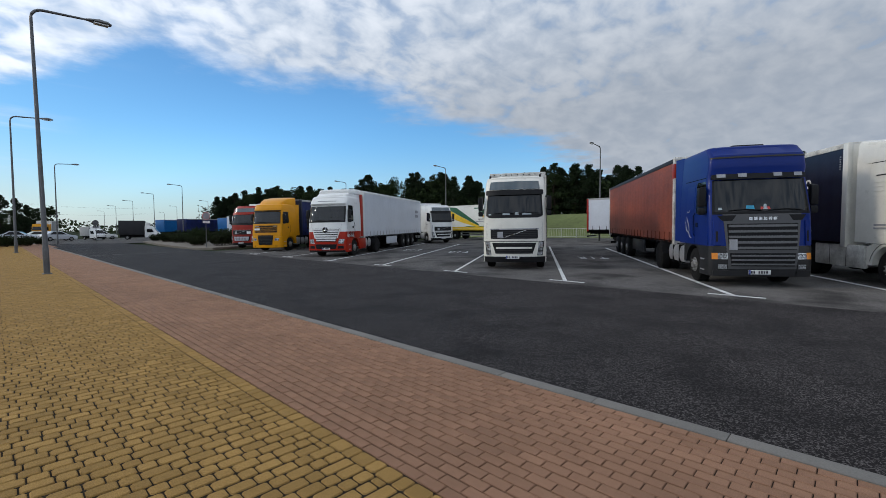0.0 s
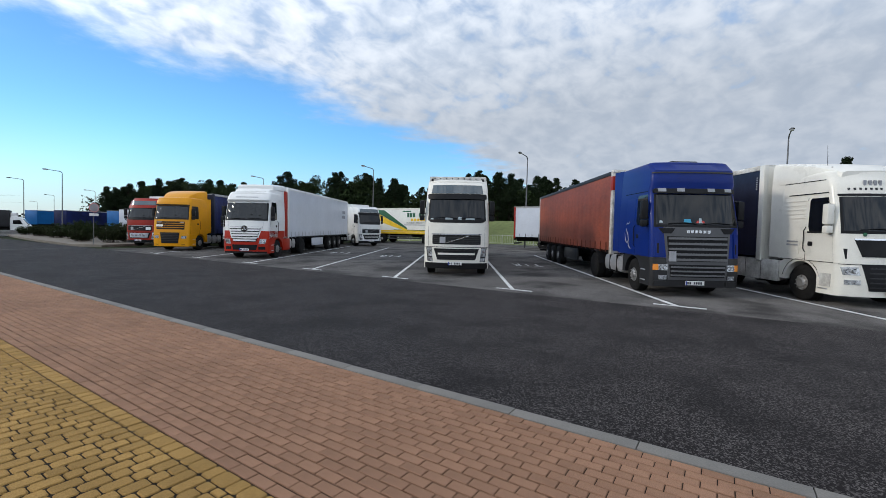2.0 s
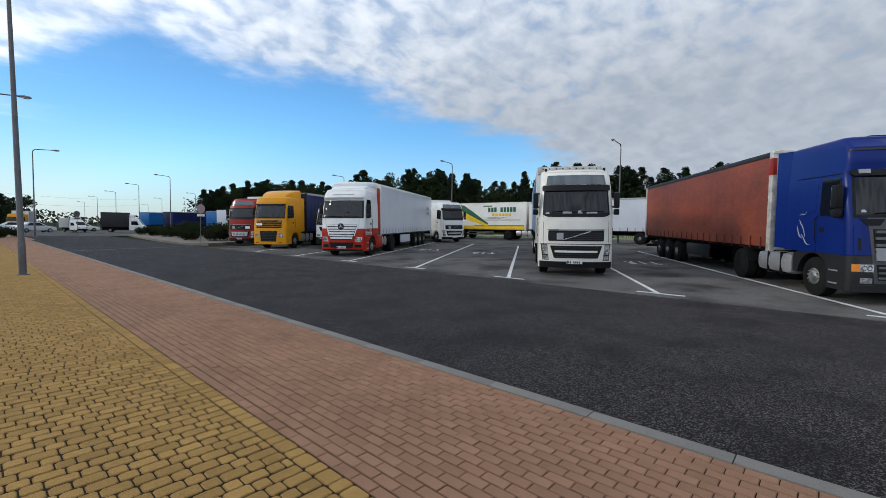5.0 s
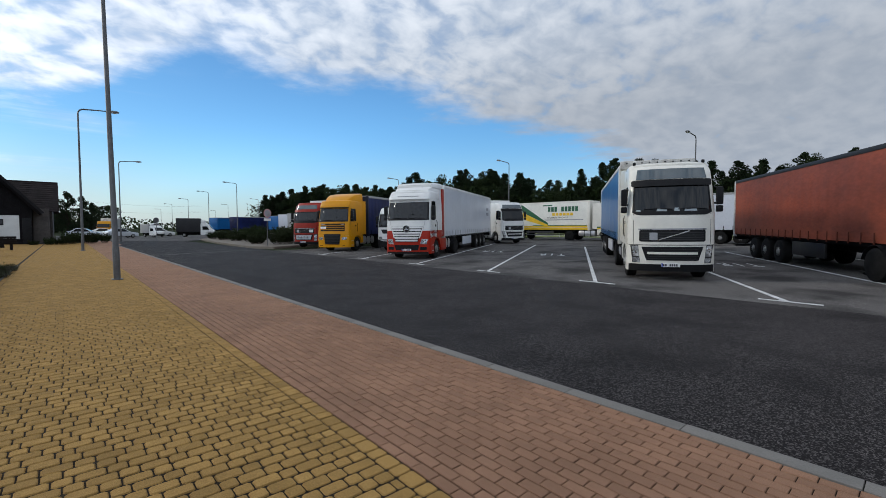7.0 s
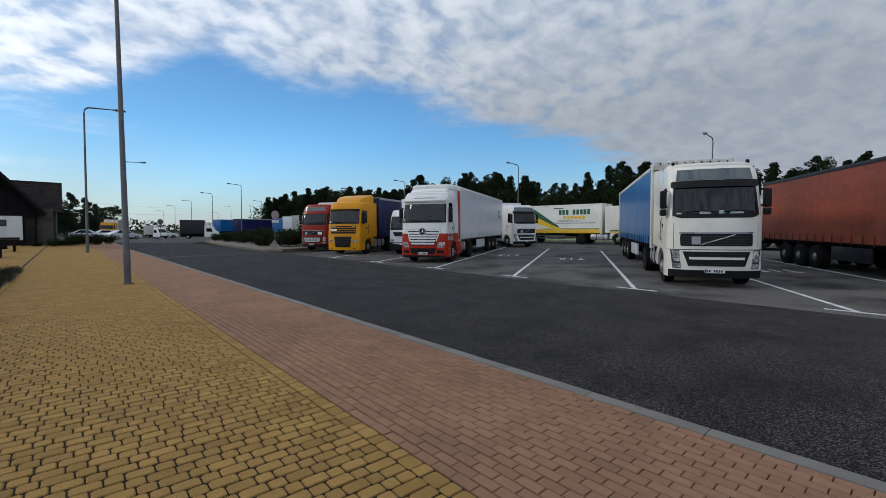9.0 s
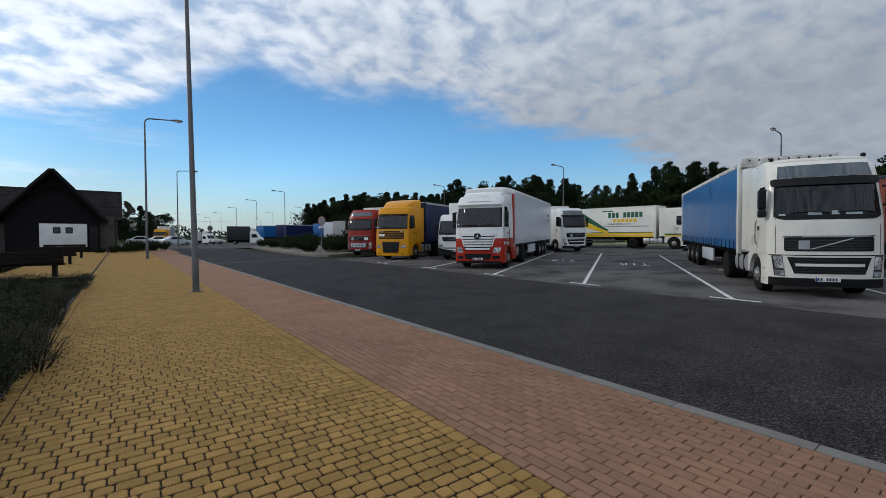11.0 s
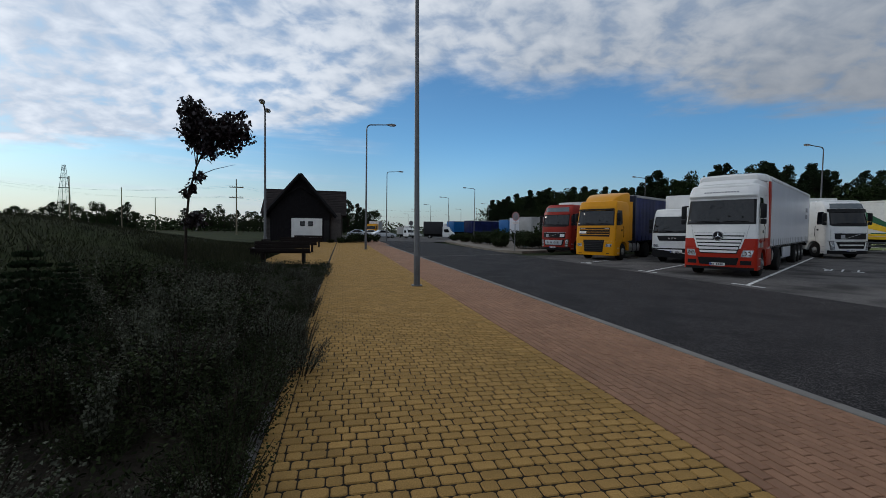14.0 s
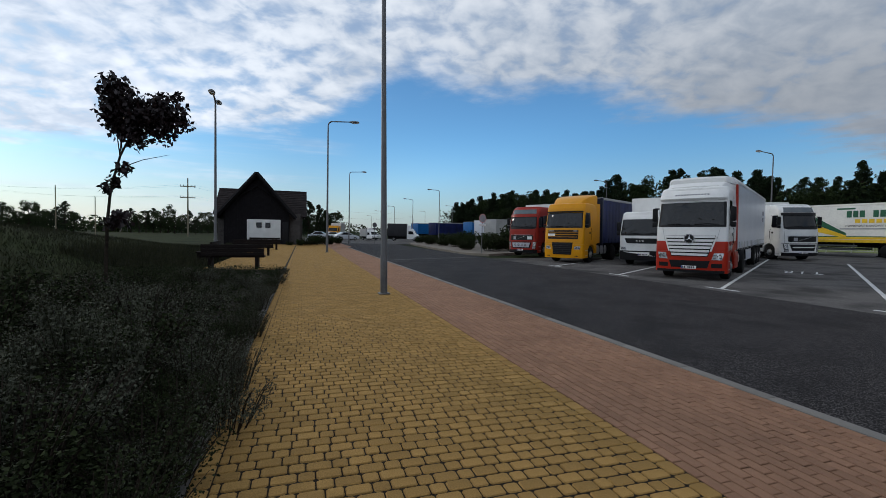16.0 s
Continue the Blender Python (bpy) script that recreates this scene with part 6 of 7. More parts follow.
for k in range(9):
    r0, r1, z0, z1 = 1.6 - 0.15 * k, 1.45 - 0.15 * k, 1.9 * k, 1.9 * (k + 1)
    for sx, sy, tx, ty in ((-1, -1, 1, -1), (1, -1, 1, 1), (1, 1, -1, 1), (-1, 1, -1, -1)):
        tube(mast, [(sx * r0, sy * r0, z0), (tx * r1, ty * r1, z1)], [0.02, 0.02], 4)
        tube(mast, [(tx * r0, ty * r0, z0), (sx * r1, sy * r1, z1)], [0.02, 0.02], 4)
part("mast", mast, "steel", t)
for z, w in ((11, 1.3), (13.5, 1.1)):
    part("cross_arm", box(bmesh.new(), -w, w, -0.1, 0.1, z, z + 0.2), "steel", t)
for q, z0 in ((-1.2, 9.8), (1.2, 9.8), (-1.2, 7.7), (1.2, 7.7)):
    pts = [(-23.1 + q * (1 - f) + f * (-73.2 + q * 2), 100.8 + 38.8 * f, z0 + (13.6 - z0) * f - 2.2 * 4 * f * (1 - f)) for f in (k / 16 for k in range(17))]
    single("power_line", tube(bmesh.new(), pts, [0.008] * 17, 4), "cable", Matrix(), "sagging dark power line over the field", "power line", "power lines")
    pts = [(-23.1 + q + 60 * f, 100.8 + 80 * f, z0 - 2.0 * 4 * f * (1 - f)) for f in (k / 12 for k in range(13))]
    single("power_line", tube(bmesh.new(), pts, [0.007] * 13, 4), "cable", Matrix(), "sagging dark power line over the field", "power line", "power lines")


# ---- plants ----
def leaf(bm, p, d, up, size, fold=0.25):
    """One leaf: two triangles bent along the rib."""
    side = d.cross(up)
    side = side.normalized() if side.length > 1e-4 else Vector((1, 0, 0))
    nrm = side.cross(d).normalized()
    a, tip = bm.verts.new(p), bm.verts.new(p + d * size)
    l = bm.verts.new(p + d * size * 0.5 + side * size * 0.36 + nrm * size * fold)
    r = bm.verts.new(p + d * size * 0.5 - side * size * 0.36 + nrm * size * fold)
    bm.faces.new((a, l, tip))
    bm.faces.new((a, tip, r))


def rdir(rng):
    while True:
        v = Vector((rng.uniform(-1, 1), rng.uniform(-1, 1), rng.uniform(-1, 1)))
        if 0.05 < v.length < 1:
            return v.normalized()


def mesh_of(name, verts, faces, material):
    me = bpy.data.meshes.new(name)
    me.from_pydata(verts, [], faces)
    me.materials.append(M[material])
    return me


def crown_mesh(name, rng, clumps, per, size, material, flat=0.8):
    """Many small leaves in uneven clumps."""
    vs, fs = [], []
    for (c, r) in clumps:
        c = Vector(c)
        for _ in range(per):
            d = rdir(rng)
            p = c + Vector((d.x, d.y, d.z * flat)) * r * rng.uniform(0.35, 1.0) ** 0.6
            a = (rdir(rng) + d * 0.6).normalized()
            b = a.cross(rdir(rng))
            if b.length < 1e-3:
                continue
            b = b.normalized()
            s = size * rng.uniform(0.6, 1.3)
            i = len(vs)
            vs += [p - a * s * 0.5, p + b * s * 0.32, p + a * s * 0.5, p - b * s * 0.32]
            fs.append((i, i + 1, i + 2, i + 3))
    return mesh_of(name, vs, fs, material)


def trunk_mesh(name, rng, h, r, limbs, material="bark"):
    bm = bmesh.new()
    pts = [(0.06 * h * 0.3 * math.sin(k * 1.3), 0.05 * h * 0.3 * math.cos(k * 1.7) - 0.015 * h, h * k / 6) for k in range(7)]
    tube(bm, [(0, 0, -0.4)] + pts, [r * 1.25] + [r * (1 - 0.8 * k / 6) for k in range(7)], 8)
    for c, _ in limbs:
        z = max(h * 0.3, min(c[2] - 0.12 * h, h * 0.9))
        k = z / h * 6
        i = min(5, int(k))
        base = Vector(pts[i]).lerp(Vector(pts[i + 1]), k - i)
        tube(bm, [base, base.lerp(Vector(c), 0.5) + Vector((0, 0, 0.02 * h)), c], [r * 0.32, r * 0.2, r * 0.07], 5)
    return finish(name, bm, M[material])


TREES = []
rng = random.Random(5)
for v in range(7):
    pine = v < 3
    h = 10.0
    cl = []
    if pine:
        for k in range(52):
            z = h * (0.14 + 0.86 * (k + rng.random()) / 52)
            q = (1.22 - (z / h - 0.22) / 0.85) * 2.6 * rng.uniform(0.15, 1) if z < 0.92 * h else rng.uniform(0.0, 0.4)
            a = rng.uniform(0, 6.28)
            cl.append(((q * math.cos(a), q * math.sin(a), z), rng.uniform(0.55, 1.05) * (1.15 - 0.45 * z / h)))
    else:
        lop = rng.uniform(0, 6.28)
        for k in range(40):
            a, z = rng.uniform(0, 6.28), h * rng.uniform(0.16, 0.95)
            q = 2.9 * math.sqrt(max(0.04, 1 - ((z / h - 0.46) / 0.52) ** 2)) * rng.uniform(0.35, 1.0) * (1 + 0.25 * math.cos(a - lop))
            cl.append(((q * math.cos(a), q * math.sin(a), z), rng.uniform(0.55, 1.15)))
    TREES.append((trunk_mesh("trunk", rng, h * 0.93, 0.2, cl), crown_mesh("crown", rng, cl, 150 if not pine else 115, 0.27 if not pine else 0.26, "needle" if pine else "leaf", 0.7 if pine else 0.8)))


def tree(x, y, z, s, v, label, group):
    t = thing("tree", Matrix.Translation((x, y, z)) @ Matrix.Rotation(rng.uniform(0, 6.28), 4, "Z") @ Matrix.Diagonal((s * rng.uniform(0.9, 1.25), s * rng.uniform(0.9, 1.25), s, 1)), label, "tree", group)
    part("trunk", TREES[v][0], "bark", t)
    part("crown", TREES[v][1], "leaf", t)


# the wood behind the lorry park: how high it stands along its edge
WOOD_Y = (-70, 0, 20, 27, 34, 45, 56, 62, 68, 80, 93, 100, 118, 140, 165, 185)
WOOD_H = (8.4, 8.2, 8.2, 8.2, 10.0, 11.4, 8.2, 8.6, 10.8, 13.2, 13.2, 12.2, 13.8, 15.2, 15.0, 14.0)
for k in range(250):
    f = k / 249
    y = -70 + 250 * f
    x = 78 + 6 * math.sin(y * 0.05) - max(0, y - 70) * 0.20 + rng.uniform(-4, 10)
    s = float(np.interp(y, WOOD_Y, WOOD_H)) / 10 * rng.choice((0.80, 0.86, 0.92, 0.96, 1.0, 1.04)) * rng.uniform(0.95, 1.05)
    v = rng.choice((0, 1, 2)) if rng.random() < (0.8 if y < 100 else 0.45) else rng.choice((3, 4, 5, 6))
    tree(x, y, land(x, y) - 0.2, s, v, "dark green pine at the wood's edge" if v < 3 else "dark green broadleaf tree at the wood's edge", "trees of the wood")
    if k % 7 == 0:
        v = rng.choice((3, 4, 5, 6))
        x2 = x + rng.uniform(-5, 12)
        tree(x2, y + rng.uniform(-1, 1), land(x2, y) - 0.2, s * rng.uniform(0.55, 0.85), v, "low broadleaf tree at the wood's edge", "trees of the wood")
# undergrowth that closes the wood's edge
vs, fs = [], []
for k in range(90000):
    y = rng.uniform(-75, 185)
    x = 80 + 6 * math.sin(y * 0.05) - max(0, y - 70) * 0.20 + rng.uniform(-5, 10)
    p = Vector((x, y, land(x, y) + (0.84 * float(np.interp(y, WOOD_Y, WOOD_H))) * rng.random() ** 1.05 * (0.8 + 0.5 * noise.noise((y * 0.15, 1, 0)) + 0.3 * noise.noise((y * 0.45, 5, 0)))))
    u, w = rdir(rng) * 0.32, rdir(rng) * 0.32
    i = len(vs)
    vs += [p - u, p + w, p + u, p - w]
    fs.append((i, i + 1, i + 2, i + 3))
ob = new("undergrowth", mesh_of("undergrowth", vs, fs, "leaf"))
tagged(ob, "dense dark undergrowth along the wood's edge", "undergrowth", kind="stuff")
# pines far across the fields
for k in range(100):
    a = radians(-62 + 66 * k / 99)
    d = rng.uniform(125, 165)
    if noise.noise((math.degrees(a) * 0.22, 7.0, 0)) < -0.18:
        continue
    tree(-2 + d * math.sin(a), 8 + d * math.cos(a), 0, rng.uniform(0.5, 0.85) * d / 150, rng.choice((0, 3, 4, 5, 6)), "tree standing far across the field", "field trees")
for x, y, s in ((-1.2, 110, 0.82), (1.2, 112, 0.76), (2.8, 116, 0.66), (-3.2, 114, 0.8), (-5.2, 112, 0.72)):
    tree(x, y, 0, s, rng.choice((0, 1)), "pine beside the car park", "field trees")
# far belt of woodland
vs, fs = [], []
for k in range(26000):
    a = radians(rng.uniform(-75, 100))
    d = rng.uniform(330, 380) if k < 16000 else rng.uniform(180, 200)
    top = 7 + 4 * noise.noise((a * 9, 0, 0)) + 2 * noise.noise((a * 40, 3, 0))
    if k >= 16000:
        a, top = radians(rng.uniform(-75, 2)), 3.4 + 2.2 * noise.noise((a * 12, 4, 0))
    p = Vector((d * math.sin(a), d * math.cos(a), rng.uniform(0, max(2, top))))
    u, w = rdir(rng) * (0.8 if k < 16000 else 0.5), rdir(rng) * (0.8 if k < 16000 else 0.5)
    i = len(vs)
    vs += [p - u, p + w, p + u, p - w]
    fs.append((i, i + 1, i + 2, i + 3))
ob = new("far_woods", mesh_of("far_woods", vs, fs, "leaf"))
tagged(ob, "dark belt of woodland on the horizon", "woods", kind="stuff")

# the young dark-leaved maple by the path
rng = random.Random(11)
sap = thing("maple_sapling", Matrix.Translation((-5.75, 17.4, gz(-5.75))) @ Matrix.Diagonal((0.77, 0.77, 0.82, 1)), "young dark purple-leaved maple with a thin leaning trunk", "tree")
pts = [(0, 0, -0.3), (0.01, 0, 0.8), (0.04, 0, 1.8), (0.12, 0, 2.6), (0.30, 0.02, 3.3), (0.52, 0.02, 3.8), (0.85, 0, 4.3)]
bm = bmesh.new()
tube(bm, pts, [0.05, 0.042, 0.036, 0.03, 0.025, 0.02, 0.01], 8)
limbs = []
for base, tip in (((0.3, 0.02, 3.3), (0.10, 0.1, 4.7)), ((0.3, 0.02, 3.3), (0.45, -0.1, 4.9)), ((0.4, 0, 3.55), (1.5, 0.1, 4.3)), ((0.5, 0, 3.8), (1.2, -0.2, 4.75)), ((0.2, 0, 3.0), (1.3, 0.1, 3.42)), ((0.35, 0, 3.4), (0.2, 0.3, 4.2)), ((0.12, 0, 2.6), (0.5, 0.1, 3.0)), ((0.04, 0, 1.8), (0.38, 0.05, 2.0))):
    b, e = Vector(base), Vector(tip)
    tube(bm, [b, b.lerp(e, 0.5) + Vector((0, 0, 0.05)), e], [0.014, 0.009, 0.004], 5)
    limbs.append((b, e))
part("trunk", bm, "bark", sap)
bm = bmesh.new()
for c, r, n in (((0.18, 0.1, 4.75), 0.42, 120), ((0.42, -0.05, 4.45), 0.45, 140), ((0.15, 0.1, 4.3), 0.35, 90), ((0.75, 0, 4.2), 0.45, 150), ((1.15, 0, 4.45), 0.42, 130), ((1.5, 0.05, 4.25), 0.34, 80), ((1.15, 0.05, 4.0), 0.38, 90), ((0.6, 0.0, 3.8), 0.32, 80), ((0.25, 0.0, 4.0), 0.28, 60), ((0.35, 0.05, 3.05), 0.16, 22), ((0.18, 0.0, 2.75), 0.15, 20), ((0.05, 0, 2.6), 0.12, 12), ((0.3, 0.05, 1.95), 0.24, 40), ((0.08, 0, 1.85), 0.16, 20), ((1.5, 0.05, 4.75), 0.16, 10)):
    for _ in range(3 * n):
        d = rdir(rng)
        leaf(bm, Vector(c) + d * r * rng.uniform(0.2, 1.0), (rdir(rng) + Vector((0, 0, -0.5))).normalized(), rdir(rng), rng.uniform(0.09, 0.16), rng.uniform(0.05, 0.3))
part("crown", bm, "maple", sap, sharp=180)


def shrub_mesh(name, rng, stems, height, spread, lsize, material, per=16):
    bm, st = bmesh.new(), bmesh.new()
    for _ in range(stems):
        a, q = rng.uniform(0, 6.28), spread * math.sqrt(rng.random())
        base = Vector((q * math.cos(a) * 0.5, q * math.sin(a) * 0.5, 0))
        tip = Vector((q * math.cos(a), q * math.sin(a), height * rng.uniform(0.55, 1.05)))
        tube(st, [base, base.lerp(tip, 0.6) + Vector((0, 0, 0.06)), tip], [0.006, 0.005, 0.002], 3, False)
        for k in range(per):
            f = rng.uniform(0.25, 1.0)
            p = base.lerp(tip, f) + rdir(rng) * 0.05
            leaf(bm, p, (rdir(rng) + Vector((0, 0, 0.5))).normalized(), rdir(rng), lsize * rng.uniform(0.6, 1.3))
    me = finish("foliage", bm, M[material], 180)
    return finish("stem", st, M["bark"]), me


rng = random.Random(23)
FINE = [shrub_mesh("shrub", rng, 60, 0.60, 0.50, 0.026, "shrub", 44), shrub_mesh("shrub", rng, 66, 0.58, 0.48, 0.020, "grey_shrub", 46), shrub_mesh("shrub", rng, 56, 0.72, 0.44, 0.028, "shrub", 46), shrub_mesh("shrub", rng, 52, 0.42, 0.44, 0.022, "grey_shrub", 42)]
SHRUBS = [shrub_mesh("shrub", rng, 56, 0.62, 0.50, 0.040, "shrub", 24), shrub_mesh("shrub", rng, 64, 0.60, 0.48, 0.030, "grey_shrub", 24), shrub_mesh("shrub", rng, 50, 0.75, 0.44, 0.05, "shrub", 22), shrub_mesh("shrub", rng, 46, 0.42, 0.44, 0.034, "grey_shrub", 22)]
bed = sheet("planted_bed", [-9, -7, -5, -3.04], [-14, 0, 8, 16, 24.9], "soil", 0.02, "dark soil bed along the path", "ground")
SHRUB_LABELS = ("dense low green shrub in the bed", "silvery grey-green shrub in the bed", "tall leafy green shrub in the bed", "low silvery shrub in the bed")
for j in range(37):
    for i in range(7):
        x = -3.27 - i * 0.62 + rng.uniform(-0.2, 0.14)
        y = 6.0 + j * 0.5 + rng.uniform(-0.2, 0.2)
        heap = noise.noise((x * 0.75, y * 0.75, 4.0)) + 0.5 * noise.noise((x * 1.9, y * 1.9, 9.0))     # hummocks and hollows
        if (abs(y - 17.4) < 0.2 and abs(x + 5.75) < 0.3):
            continue
        v = rng.choices((0, 1, 2, 3), (3, 5, 1, 4) if i < 4 else (5, 1, 4, 1))[0]
        s = (0.78 + 0.62 * max(-0.45, min(0.45, heap))) * rng.choice((0.8, 0.95, 1.0, 1.15)) * rng.uniform(0.9, 1.15) * (rng.uniform(0.55, 0.9) if i == 0 else 1.0) * (0.72 if j > 20 else 1.0) * (0.6 if j > 28 else 1.0)
        ob = thing("shrub", Matrix(), SHRUB_LABELS[v], "shrub", "shrubs in the bed")
        kind_ = (FINE if j < 15 else SHRUBS)[v]
        part("stem", kind_[0], "bark", ob)
        part("foliage", kind_[1], "shrub", ob)
        ob.matrix_world = Matrix.Translation((x, y, gz(x) + 0.01)) @ Matrix.Rotation(rng.uniform(0, 6.28), 4, "Z") @ Matrix.Diagonal((s * 1.25, s * 1.25, s * rng.uniform(0.75, 1.2), 1))
for j in range(38):
    y, v = 6.2 + j * 0.47 + rng.uniform(-0.15, 0.15), rng.choices((0, 1, 3), (4, 2, 2))[0]
    heap = noise.noise((1.7, y * 1.1, 2.0))
    x, s = (-3.06 if y > 9.2 else -3.24) + 0.34 * heap + rng.uniform(-0.08, 0.08), rng.choice((0.36, 0.5, 0.68)) * (1 + 0.6 * heap)
    ob = thing("shrub", Matrix.Translation((x, y, gz(x) + 0.02)) @ Matrix.Rotation(rng.uniform(0, 6.28), 4, "Z") @ Matrix.Diagonal((s, s, s * rng.uniform(0.8, 1.2), 1)), "low shrub spilling over the bed's edge", "shrub", "shrubs in the bed")
    part("stem", FINE[v][0], "bark", ob)
    part("foliage", FINE[v][1], "shrub", ob)


# low leafy cover between the shrubs
vs, fs = [], []
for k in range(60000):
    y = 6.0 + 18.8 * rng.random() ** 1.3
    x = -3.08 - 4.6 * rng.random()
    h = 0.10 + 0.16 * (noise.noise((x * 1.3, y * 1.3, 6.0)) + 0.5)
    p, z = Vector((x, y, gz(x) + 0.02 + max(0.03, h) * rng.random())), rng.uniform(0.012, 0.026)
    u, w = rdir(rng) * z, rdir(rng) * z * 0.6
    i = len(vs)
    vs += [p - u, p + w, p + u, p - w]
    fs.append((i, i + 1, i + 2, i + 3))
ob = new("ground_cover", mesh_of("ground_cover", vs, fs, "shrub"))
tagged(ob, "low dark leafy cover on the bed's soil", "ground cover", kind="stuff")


def weed_mesh():
    """Slender stalks with small leaves and pale seed heads."""
    st, bm = bmesh.new(), bmesh.new()
    for _ in range(16):
        a, q, h = rng.uniform(0, 6.28), rng.uniform(0.05, 0.3), rng.uniform(0.55, 1.05)
        base, tip = Vector((0.06 * math.cos(a), 0.06 * math.sin(a), 0)), Vector((q * math.cos(a), q * math.sin(a), h))
        tube(st, [base, base.lerp(tip, 0.5) + Vector((0, 0, 0.08)), tip], [0.005, 0.004, 0.002], 3, False)
        for k in range(26):
            f = rng.uniform(0.15, 0.95)
            leaf(bm, base.lerp(tip, f) + Vector((0, 0, 0.08 * f)), (rdir(rng) + Vector((0, 0, 0.3))).normalized(), rdir(rng), 0.06 * (1.1 - 0.6 * f))
        for k in range(18):
            leaf(bm, tip + rdir(rng) * 0.05, rdir(rng), rdir(rng), 0.018)
    return finish("stalk", st, M["blade"]), finish("seed_head", bm, M["grey_shrub"], 180)


weed = weed_mesh()
for k in range(46):
    x, y, s = -3.5 - 4.0 * rng.random(), rng.uniform(7.5, 17), rng.uniform(0.55, 1.05)
    ob = thing("tall_weed", Matrix.Translation((x, y, gz(x) + 0.02)) @ Matrix.Rotation(rng.uniform(0, 6.28), 4, "Z") @ Matrix.Diagonal((s, s, s, 1)), "slender tall weed with pale seed heads in the bed", "weed", "weeds in the bed")
    tagged(part("stalk", weed[0], "blade", ob), kind="stuff")
    tagged(part("seed_head", weed[1], "grey_shrub", ob), kind="stuff")
# a small spruce
def spruce_mesh():
    bm, st = bmesh.new(), bmesh.new()
    tube(st, [(0, 0, -0.05), (0, 0, 1.25)], [0.025, 0.006], 6)
    for k in range(14):
        z, L = 0.12 + k * 0.08, 0.55 * (1 - k / 15)
        for q in range(7):
            a = q * 0.9 + k * 0.5
            e = Vector((L * math.cos(a), L * math.sin(a), z - 0.06 * L))
            for _ in range(22):
                f = rng.uniform(0.1, 1)
                leaf(bm, Vector((0, 0, z)).lerp(e, f), (rdir(rng) * 0.8 + e.normalized()).normalized(), rdir(rng), 0.06, 0.02)
    return finish("trunk", st, M["bark"]), finish("foliage", bm, M["needle"], 180)


sp = spruce_mesh()
for x, y, s in ((-4.9, 11.2, 1.0), (-5.6, 13.0, 0.8)):
    ob = thing("young_spruce", Matrix.Translation((x, y, gz(x))) @ Matrix.Diagonal((s, s, s, 1)), "small dark young spruce among the shrubs", "shrub", "young spruces")
    part("trunk", sp[0], "bark", ob)
    part("foliage", sp[1], "needle", ob)
# grass of the bank
vs, fs = [], []
for k in range(90000):
    x, y = -7.3 - 14 * rng.random() ** 1.4, rng.uniform(4, 50)
    if x > -9 and y > 27 and y < 56 and x > -7.2:
        continue
    z = land(x, y) - 0.06
    h, a = rng.uniform(0.05, 0.16), rng.uniform(0, 6.28)
    w = Vector((math.cos(a), math.sin(a), 0)) * 0.012
    lean = Vector((rng.uniform(-0.09, 0.09), rng.uniform(-0.09, 0.09), h))
    i = len(vs)
    p = Vector((x, y, z))
    vs += [p - w, p + w, p + lean]
    fs.append((i, i + 1, i + 2))
for k in range(26000):
    x, y = rng.uniform(-9.5, -5.9), rng.uniform(24, 56)
    h, a = rng.uniform(0.12, 0.42) * (1.0 if y < 34 else 0.5), rng.uniform(0, 6.28)
    p, w = Vector((x, y, land(x, y) - 0.06)), Vector((math.cos(a), math.sin(a), 0)) * 0.014
    i = len(vs)
    vs += [p - w, p + w, p + Vector((rng.uniform(-0.15, 0.15), rng.uniform(-0.15, 0.15), h))]
    fs.append((i, i + 1, i + 2))
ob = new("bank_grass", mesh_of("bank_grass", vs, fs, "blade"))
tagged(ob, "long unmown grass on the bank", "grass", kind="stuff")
# shrubs on the island and by the house
big = [shrub_mesh("bush", rng, 120, 1.7, 1.2, 0.16, "shrub", 16), shrub_mesh("bush", rng, 110, 2.2, 1.1, 0.17, "leaf", 18)]
for x, y, s in ((12.4, 46, 0.8), (13.2, 48, 0.9), (14, 51, 1.0), (15, 43.2, 1.1), (16.5, 44.5, 1.2), (14.2, 54, 1.0), (13.6, 57, 0.9), (15.2, 60, 1.1), (13.8, 63, 0.9), (14.6, 66, 1.0), (13.9, 69, 0.8), (17.5, 48, 1.2), (18, 54, 1.2), (19, 47, 1.3), (13.5, 43, 1.0), (16, 70, 0.9), (17.2, 51, 1.2), (16.4, 56.5, 1.1), (17.6, 61, 1.1)):
    ob, kind_ = thing("bush", Matrix(), "dense green bush planted on the island", "bush", "island bushes"), big[rng.randrange(2)]
    part("stem", kind_[0], "bark", ob)
    part("foliage", kind_[1], "leaf", ob)
    ob.matrix_world = Matrix.Translation((x, y, gz(x) + 0.11)) @ Matrix.Rotation(rng.uniform(0, 6), 4, "Z") @ Matrix.Diagonal((s, s, s * rng.uniform(0.6, 0.95) * (0.8 if y > 50 else 1.0), 1))
for x, y, s in ((-1.9, 54.5, 0.5), (-1.2, 56, 0.6), (0.4, 58, 0.6), (1.6, 60.5, 0.5), (-0.6, 60, 0.7), (0.6, 62.5, 0.7), (-2.6, 53.2, 0.35), (-3.6, 53.6, 0.3)):
    ob, kind_ = thing("bush", Matrix(), "low green bush beside the house", "bush", "house bushes"), big[rng.randrange(2)]
    part("stem", kind_[0], "bark", ob)
    part("foliage", kind_[1], "leaf", ob)
    ob.matrix_world = Matrix.Translation((x, y, 0.0)) @ Matrix.Rotation(rng.uniform(0, 6), 4, "Z") @ Matrix.Diagonal((s * 1.15, s * 1.15, s * 0.85, 1))


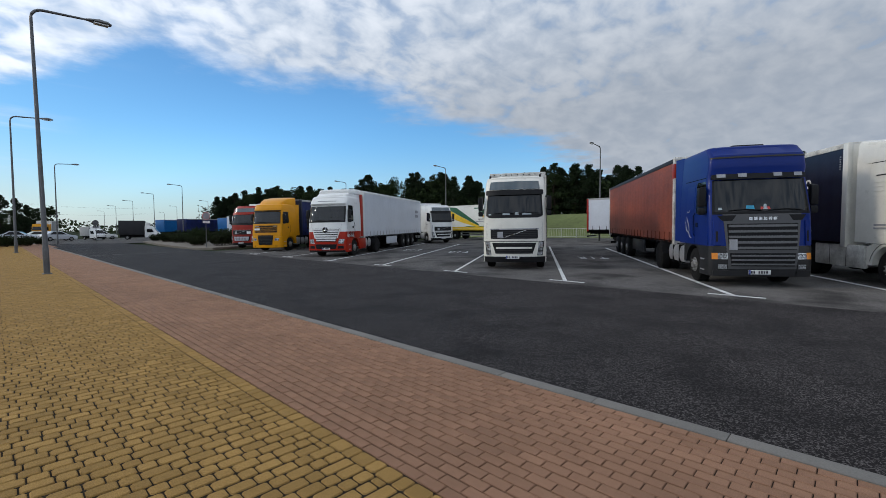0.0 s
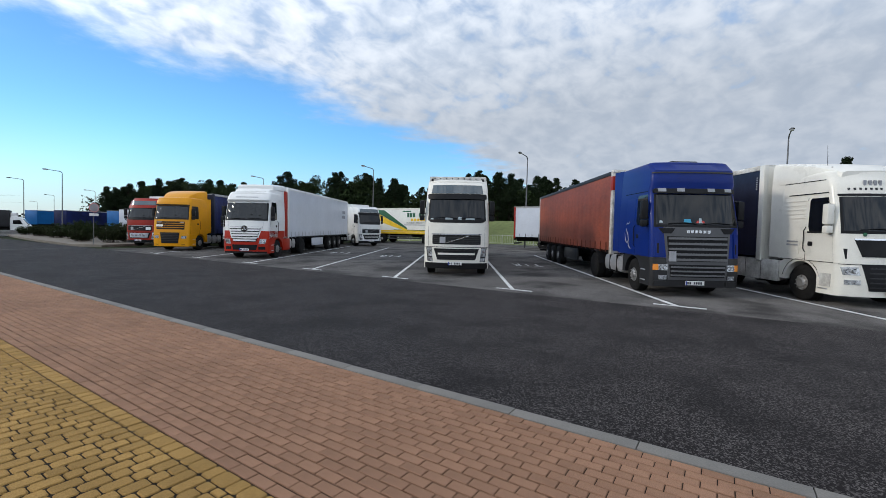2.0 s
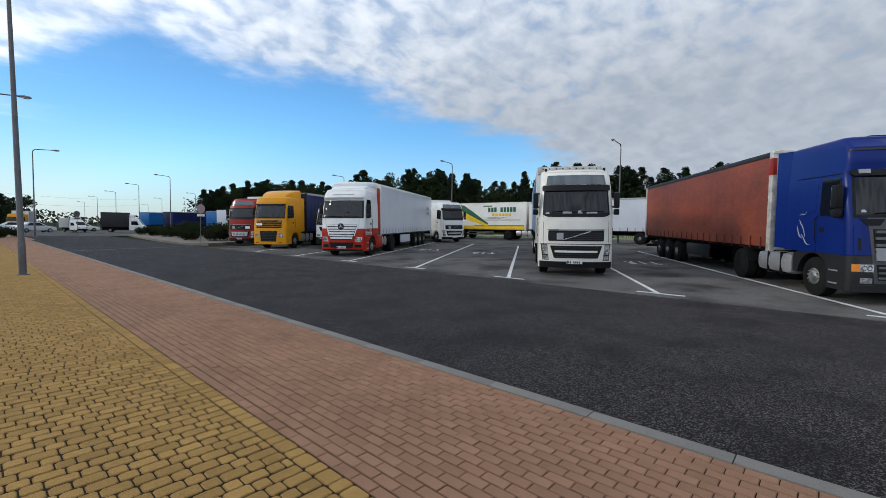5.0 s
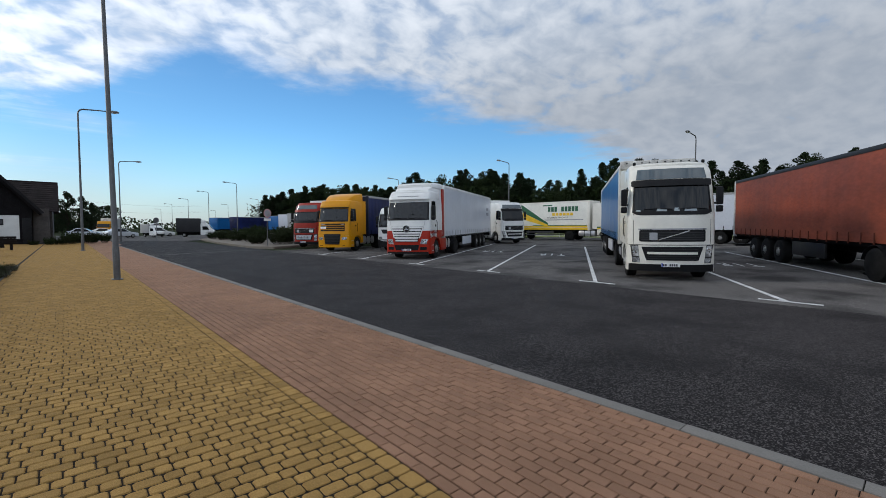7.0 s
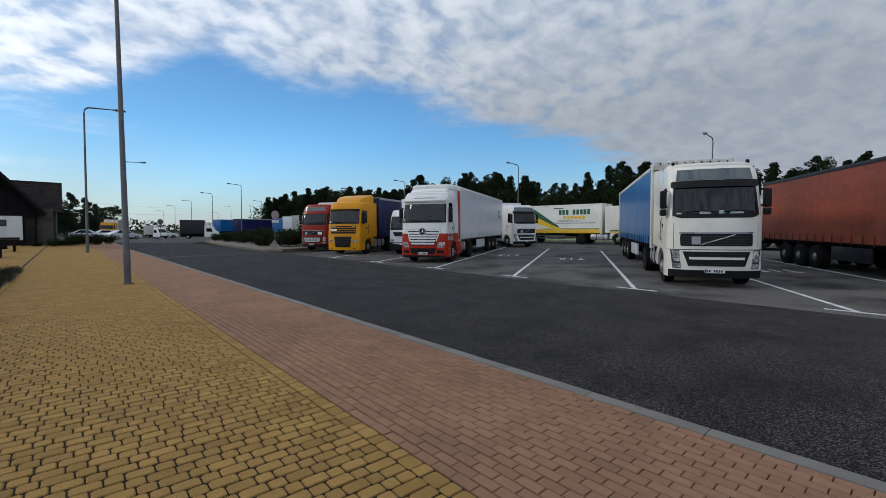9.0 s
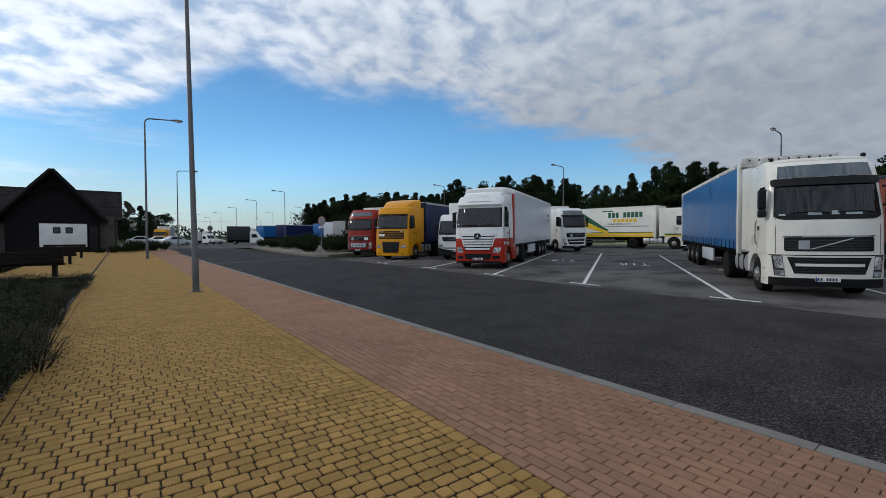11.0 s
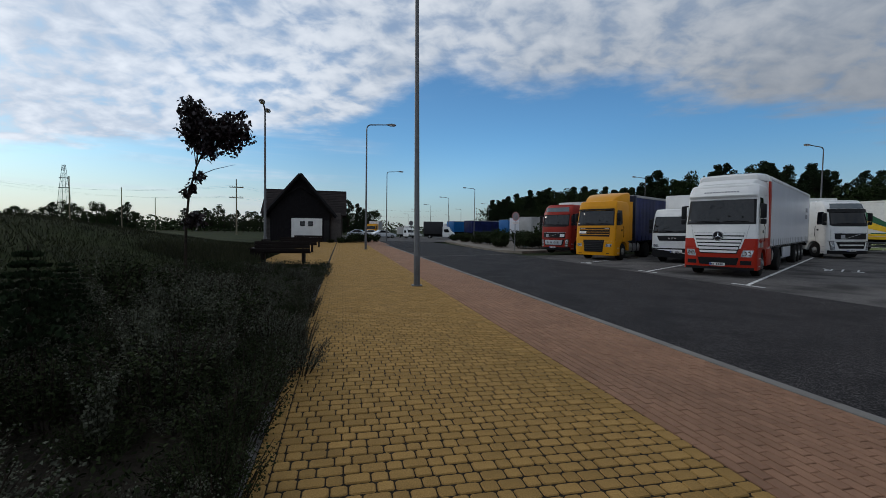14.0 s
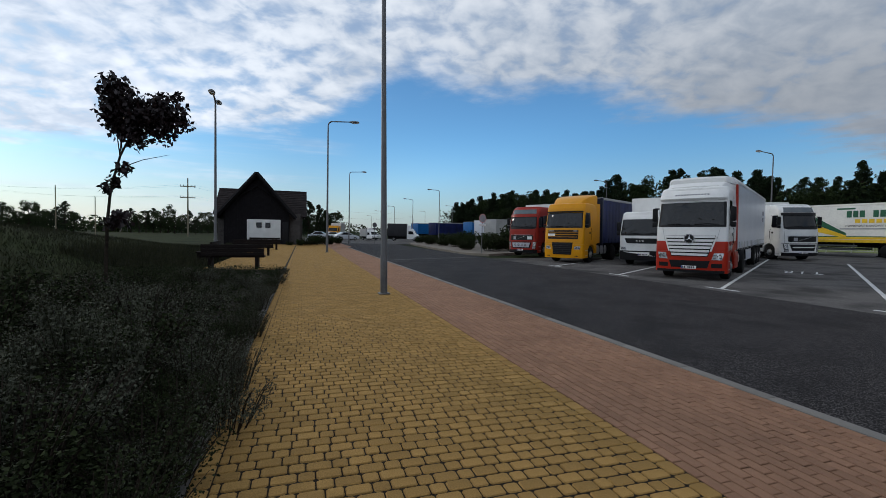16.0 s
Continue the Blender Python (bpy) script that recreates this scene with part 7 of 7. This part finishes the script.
# ---- bay markings ----
BAY = 31.3
LINES = (-8.7, -4.2, 0.45, 4.88, 9.55, 14.05, 18.55, 23.35, 28.3)
for y in LINES:
    m = spot(10.62, y, BAY, 0.004)
    single("bay_line", box(bmesh.new(), 0.0, 20.0, -0.06, 0.06, -0.003, 0.002), "line", m, "worn white painted bay line on asphalt", "road marking", "bay lines")
    m = spot(10.62, y, 90, 0.004)
    single("bay_line_end", box(bmesh.new(), -0.62, 0.55, -0.055, 0.055, -0.003, 0.003), "line", m, "short white cross bar ending a bay line", "road marking", "bay line ends")


def letters(text, size, m, label):
    cu = bpy.data.curves.new("bay_letters", "FONT")
    cu.body, cu.size, cu.extrude, cu.align_x = text, size, 0.002, "CENTER"
    tmp = bpy.data.objects.new("tmp", cu)
    scene.collection.objects.link(tmp)
    bpy.context.view_layer.update()
    me = bpy.data.meshes.new_from_object(tmp.evaluated_get(bpy.context.evaluated_depsgraph_get()))
    bpy.data.objects.remove(tmp)
    me.materials.append(M["line"])
    ob = new("bay_letters", me)
    ob.matrix_world = m
    return tagged(ob, label, "road marking", "bay letters")


for y in [(a + b) / 2 for a, b in zip(LINES[1:], LINES[2:])]:
    d = 11.0
    x, yy = 10.6 + d * math.cos(radians(BAY)), y + d * math.sin(radians(BAY))
    letters("T I R", 1.0, spot(x, yy, BAY + 90, 0.008) @ Matrix.Diagonal((0.72, 1.9, 1, 1)), "white painted letters TIR in a lorry bay")
paving("yellow_pavement", yellow_stones(), "yellow", lambda x, y: -1.9 < x < 0.1 and 9.2 < y < 11.4, (-2.96, 0.0, Y0, Y1 + 8), "yellow rounded concrete pavers of the footpath", lambda bm, a, b, c, d, z: slab(bm, a, b, c, d, z, 0.022, 0.13, 0.006))
paving("red_pavement", pink_stones(), "pink", lambda x, y: 0 < x < 1.9 and 0.4 < y < 3.8, (0.0, 1.872, Y0, Y1), "reddish brick-shaped pavers beside the kerb", lambda bm, a, b, c, d, z: brick(bm, a, b, c, d, z, 0.028, 0.004), 0.010, "joint_red")


def apron_stones():
    y, row = 25.0, 0
    while y < 55.8:
        x, n = -5.8 + (0.0, 0.07)[row % 2], row % 2
        while x < -3.06:
            length = (0.156, 0.104)[n % 2]
            yield x + 0.0045, min(x + length, -2.955) - 0.0045, y + 0.007, y + 0.099
            x, n = x + length, n + 1
        y, row = y + 0.106, row + 1


paving("bench_apron", apron_stones(), "yellow", lambda x, y: False, (-5.8, -2.96, 25.0, 55.8), "yellow paved apron with benches before the house", lambda bm, a, b, c, d, z: brick(bm, a, b, c, d, z, 0.022, 0.006))
kerb = thing("kerb", Matrix(), "flush grey concrete kerb along the lane", "kerb", kind="structure")
edging = thing("bed_edging", Matrix(), "narrow dark concrete edging along the planted bed", "kerb", kind="structure")
ks = kept(("kerb_stone",), lambda: box(bmesh.new(), -0.073, 0.073, 0.003, 0.997, -0.12, 0.0, 0.006), "kerb")
es = kept(("edging_stone",), lambda: box(bmesh.new(), -0.04, 0.04, 0.003, 0.997, -0.15, 0.0, 0.008), "edging")
for k in range(66):
    o = part("kerb_stone", ks, "kerb", kerb)
    o.location = (1.947, Y0 + k, gz(1.947) + 0.004 + random.uniform(-0.002, 0.002))
    if Y0 + k < 26:
        o = part("edging_stone", es, "edging", edging)
        o.location = (-3.0, Y0 + k, gz(-3.0) + 0.03 + random.uniform(-0.004, 0.004))
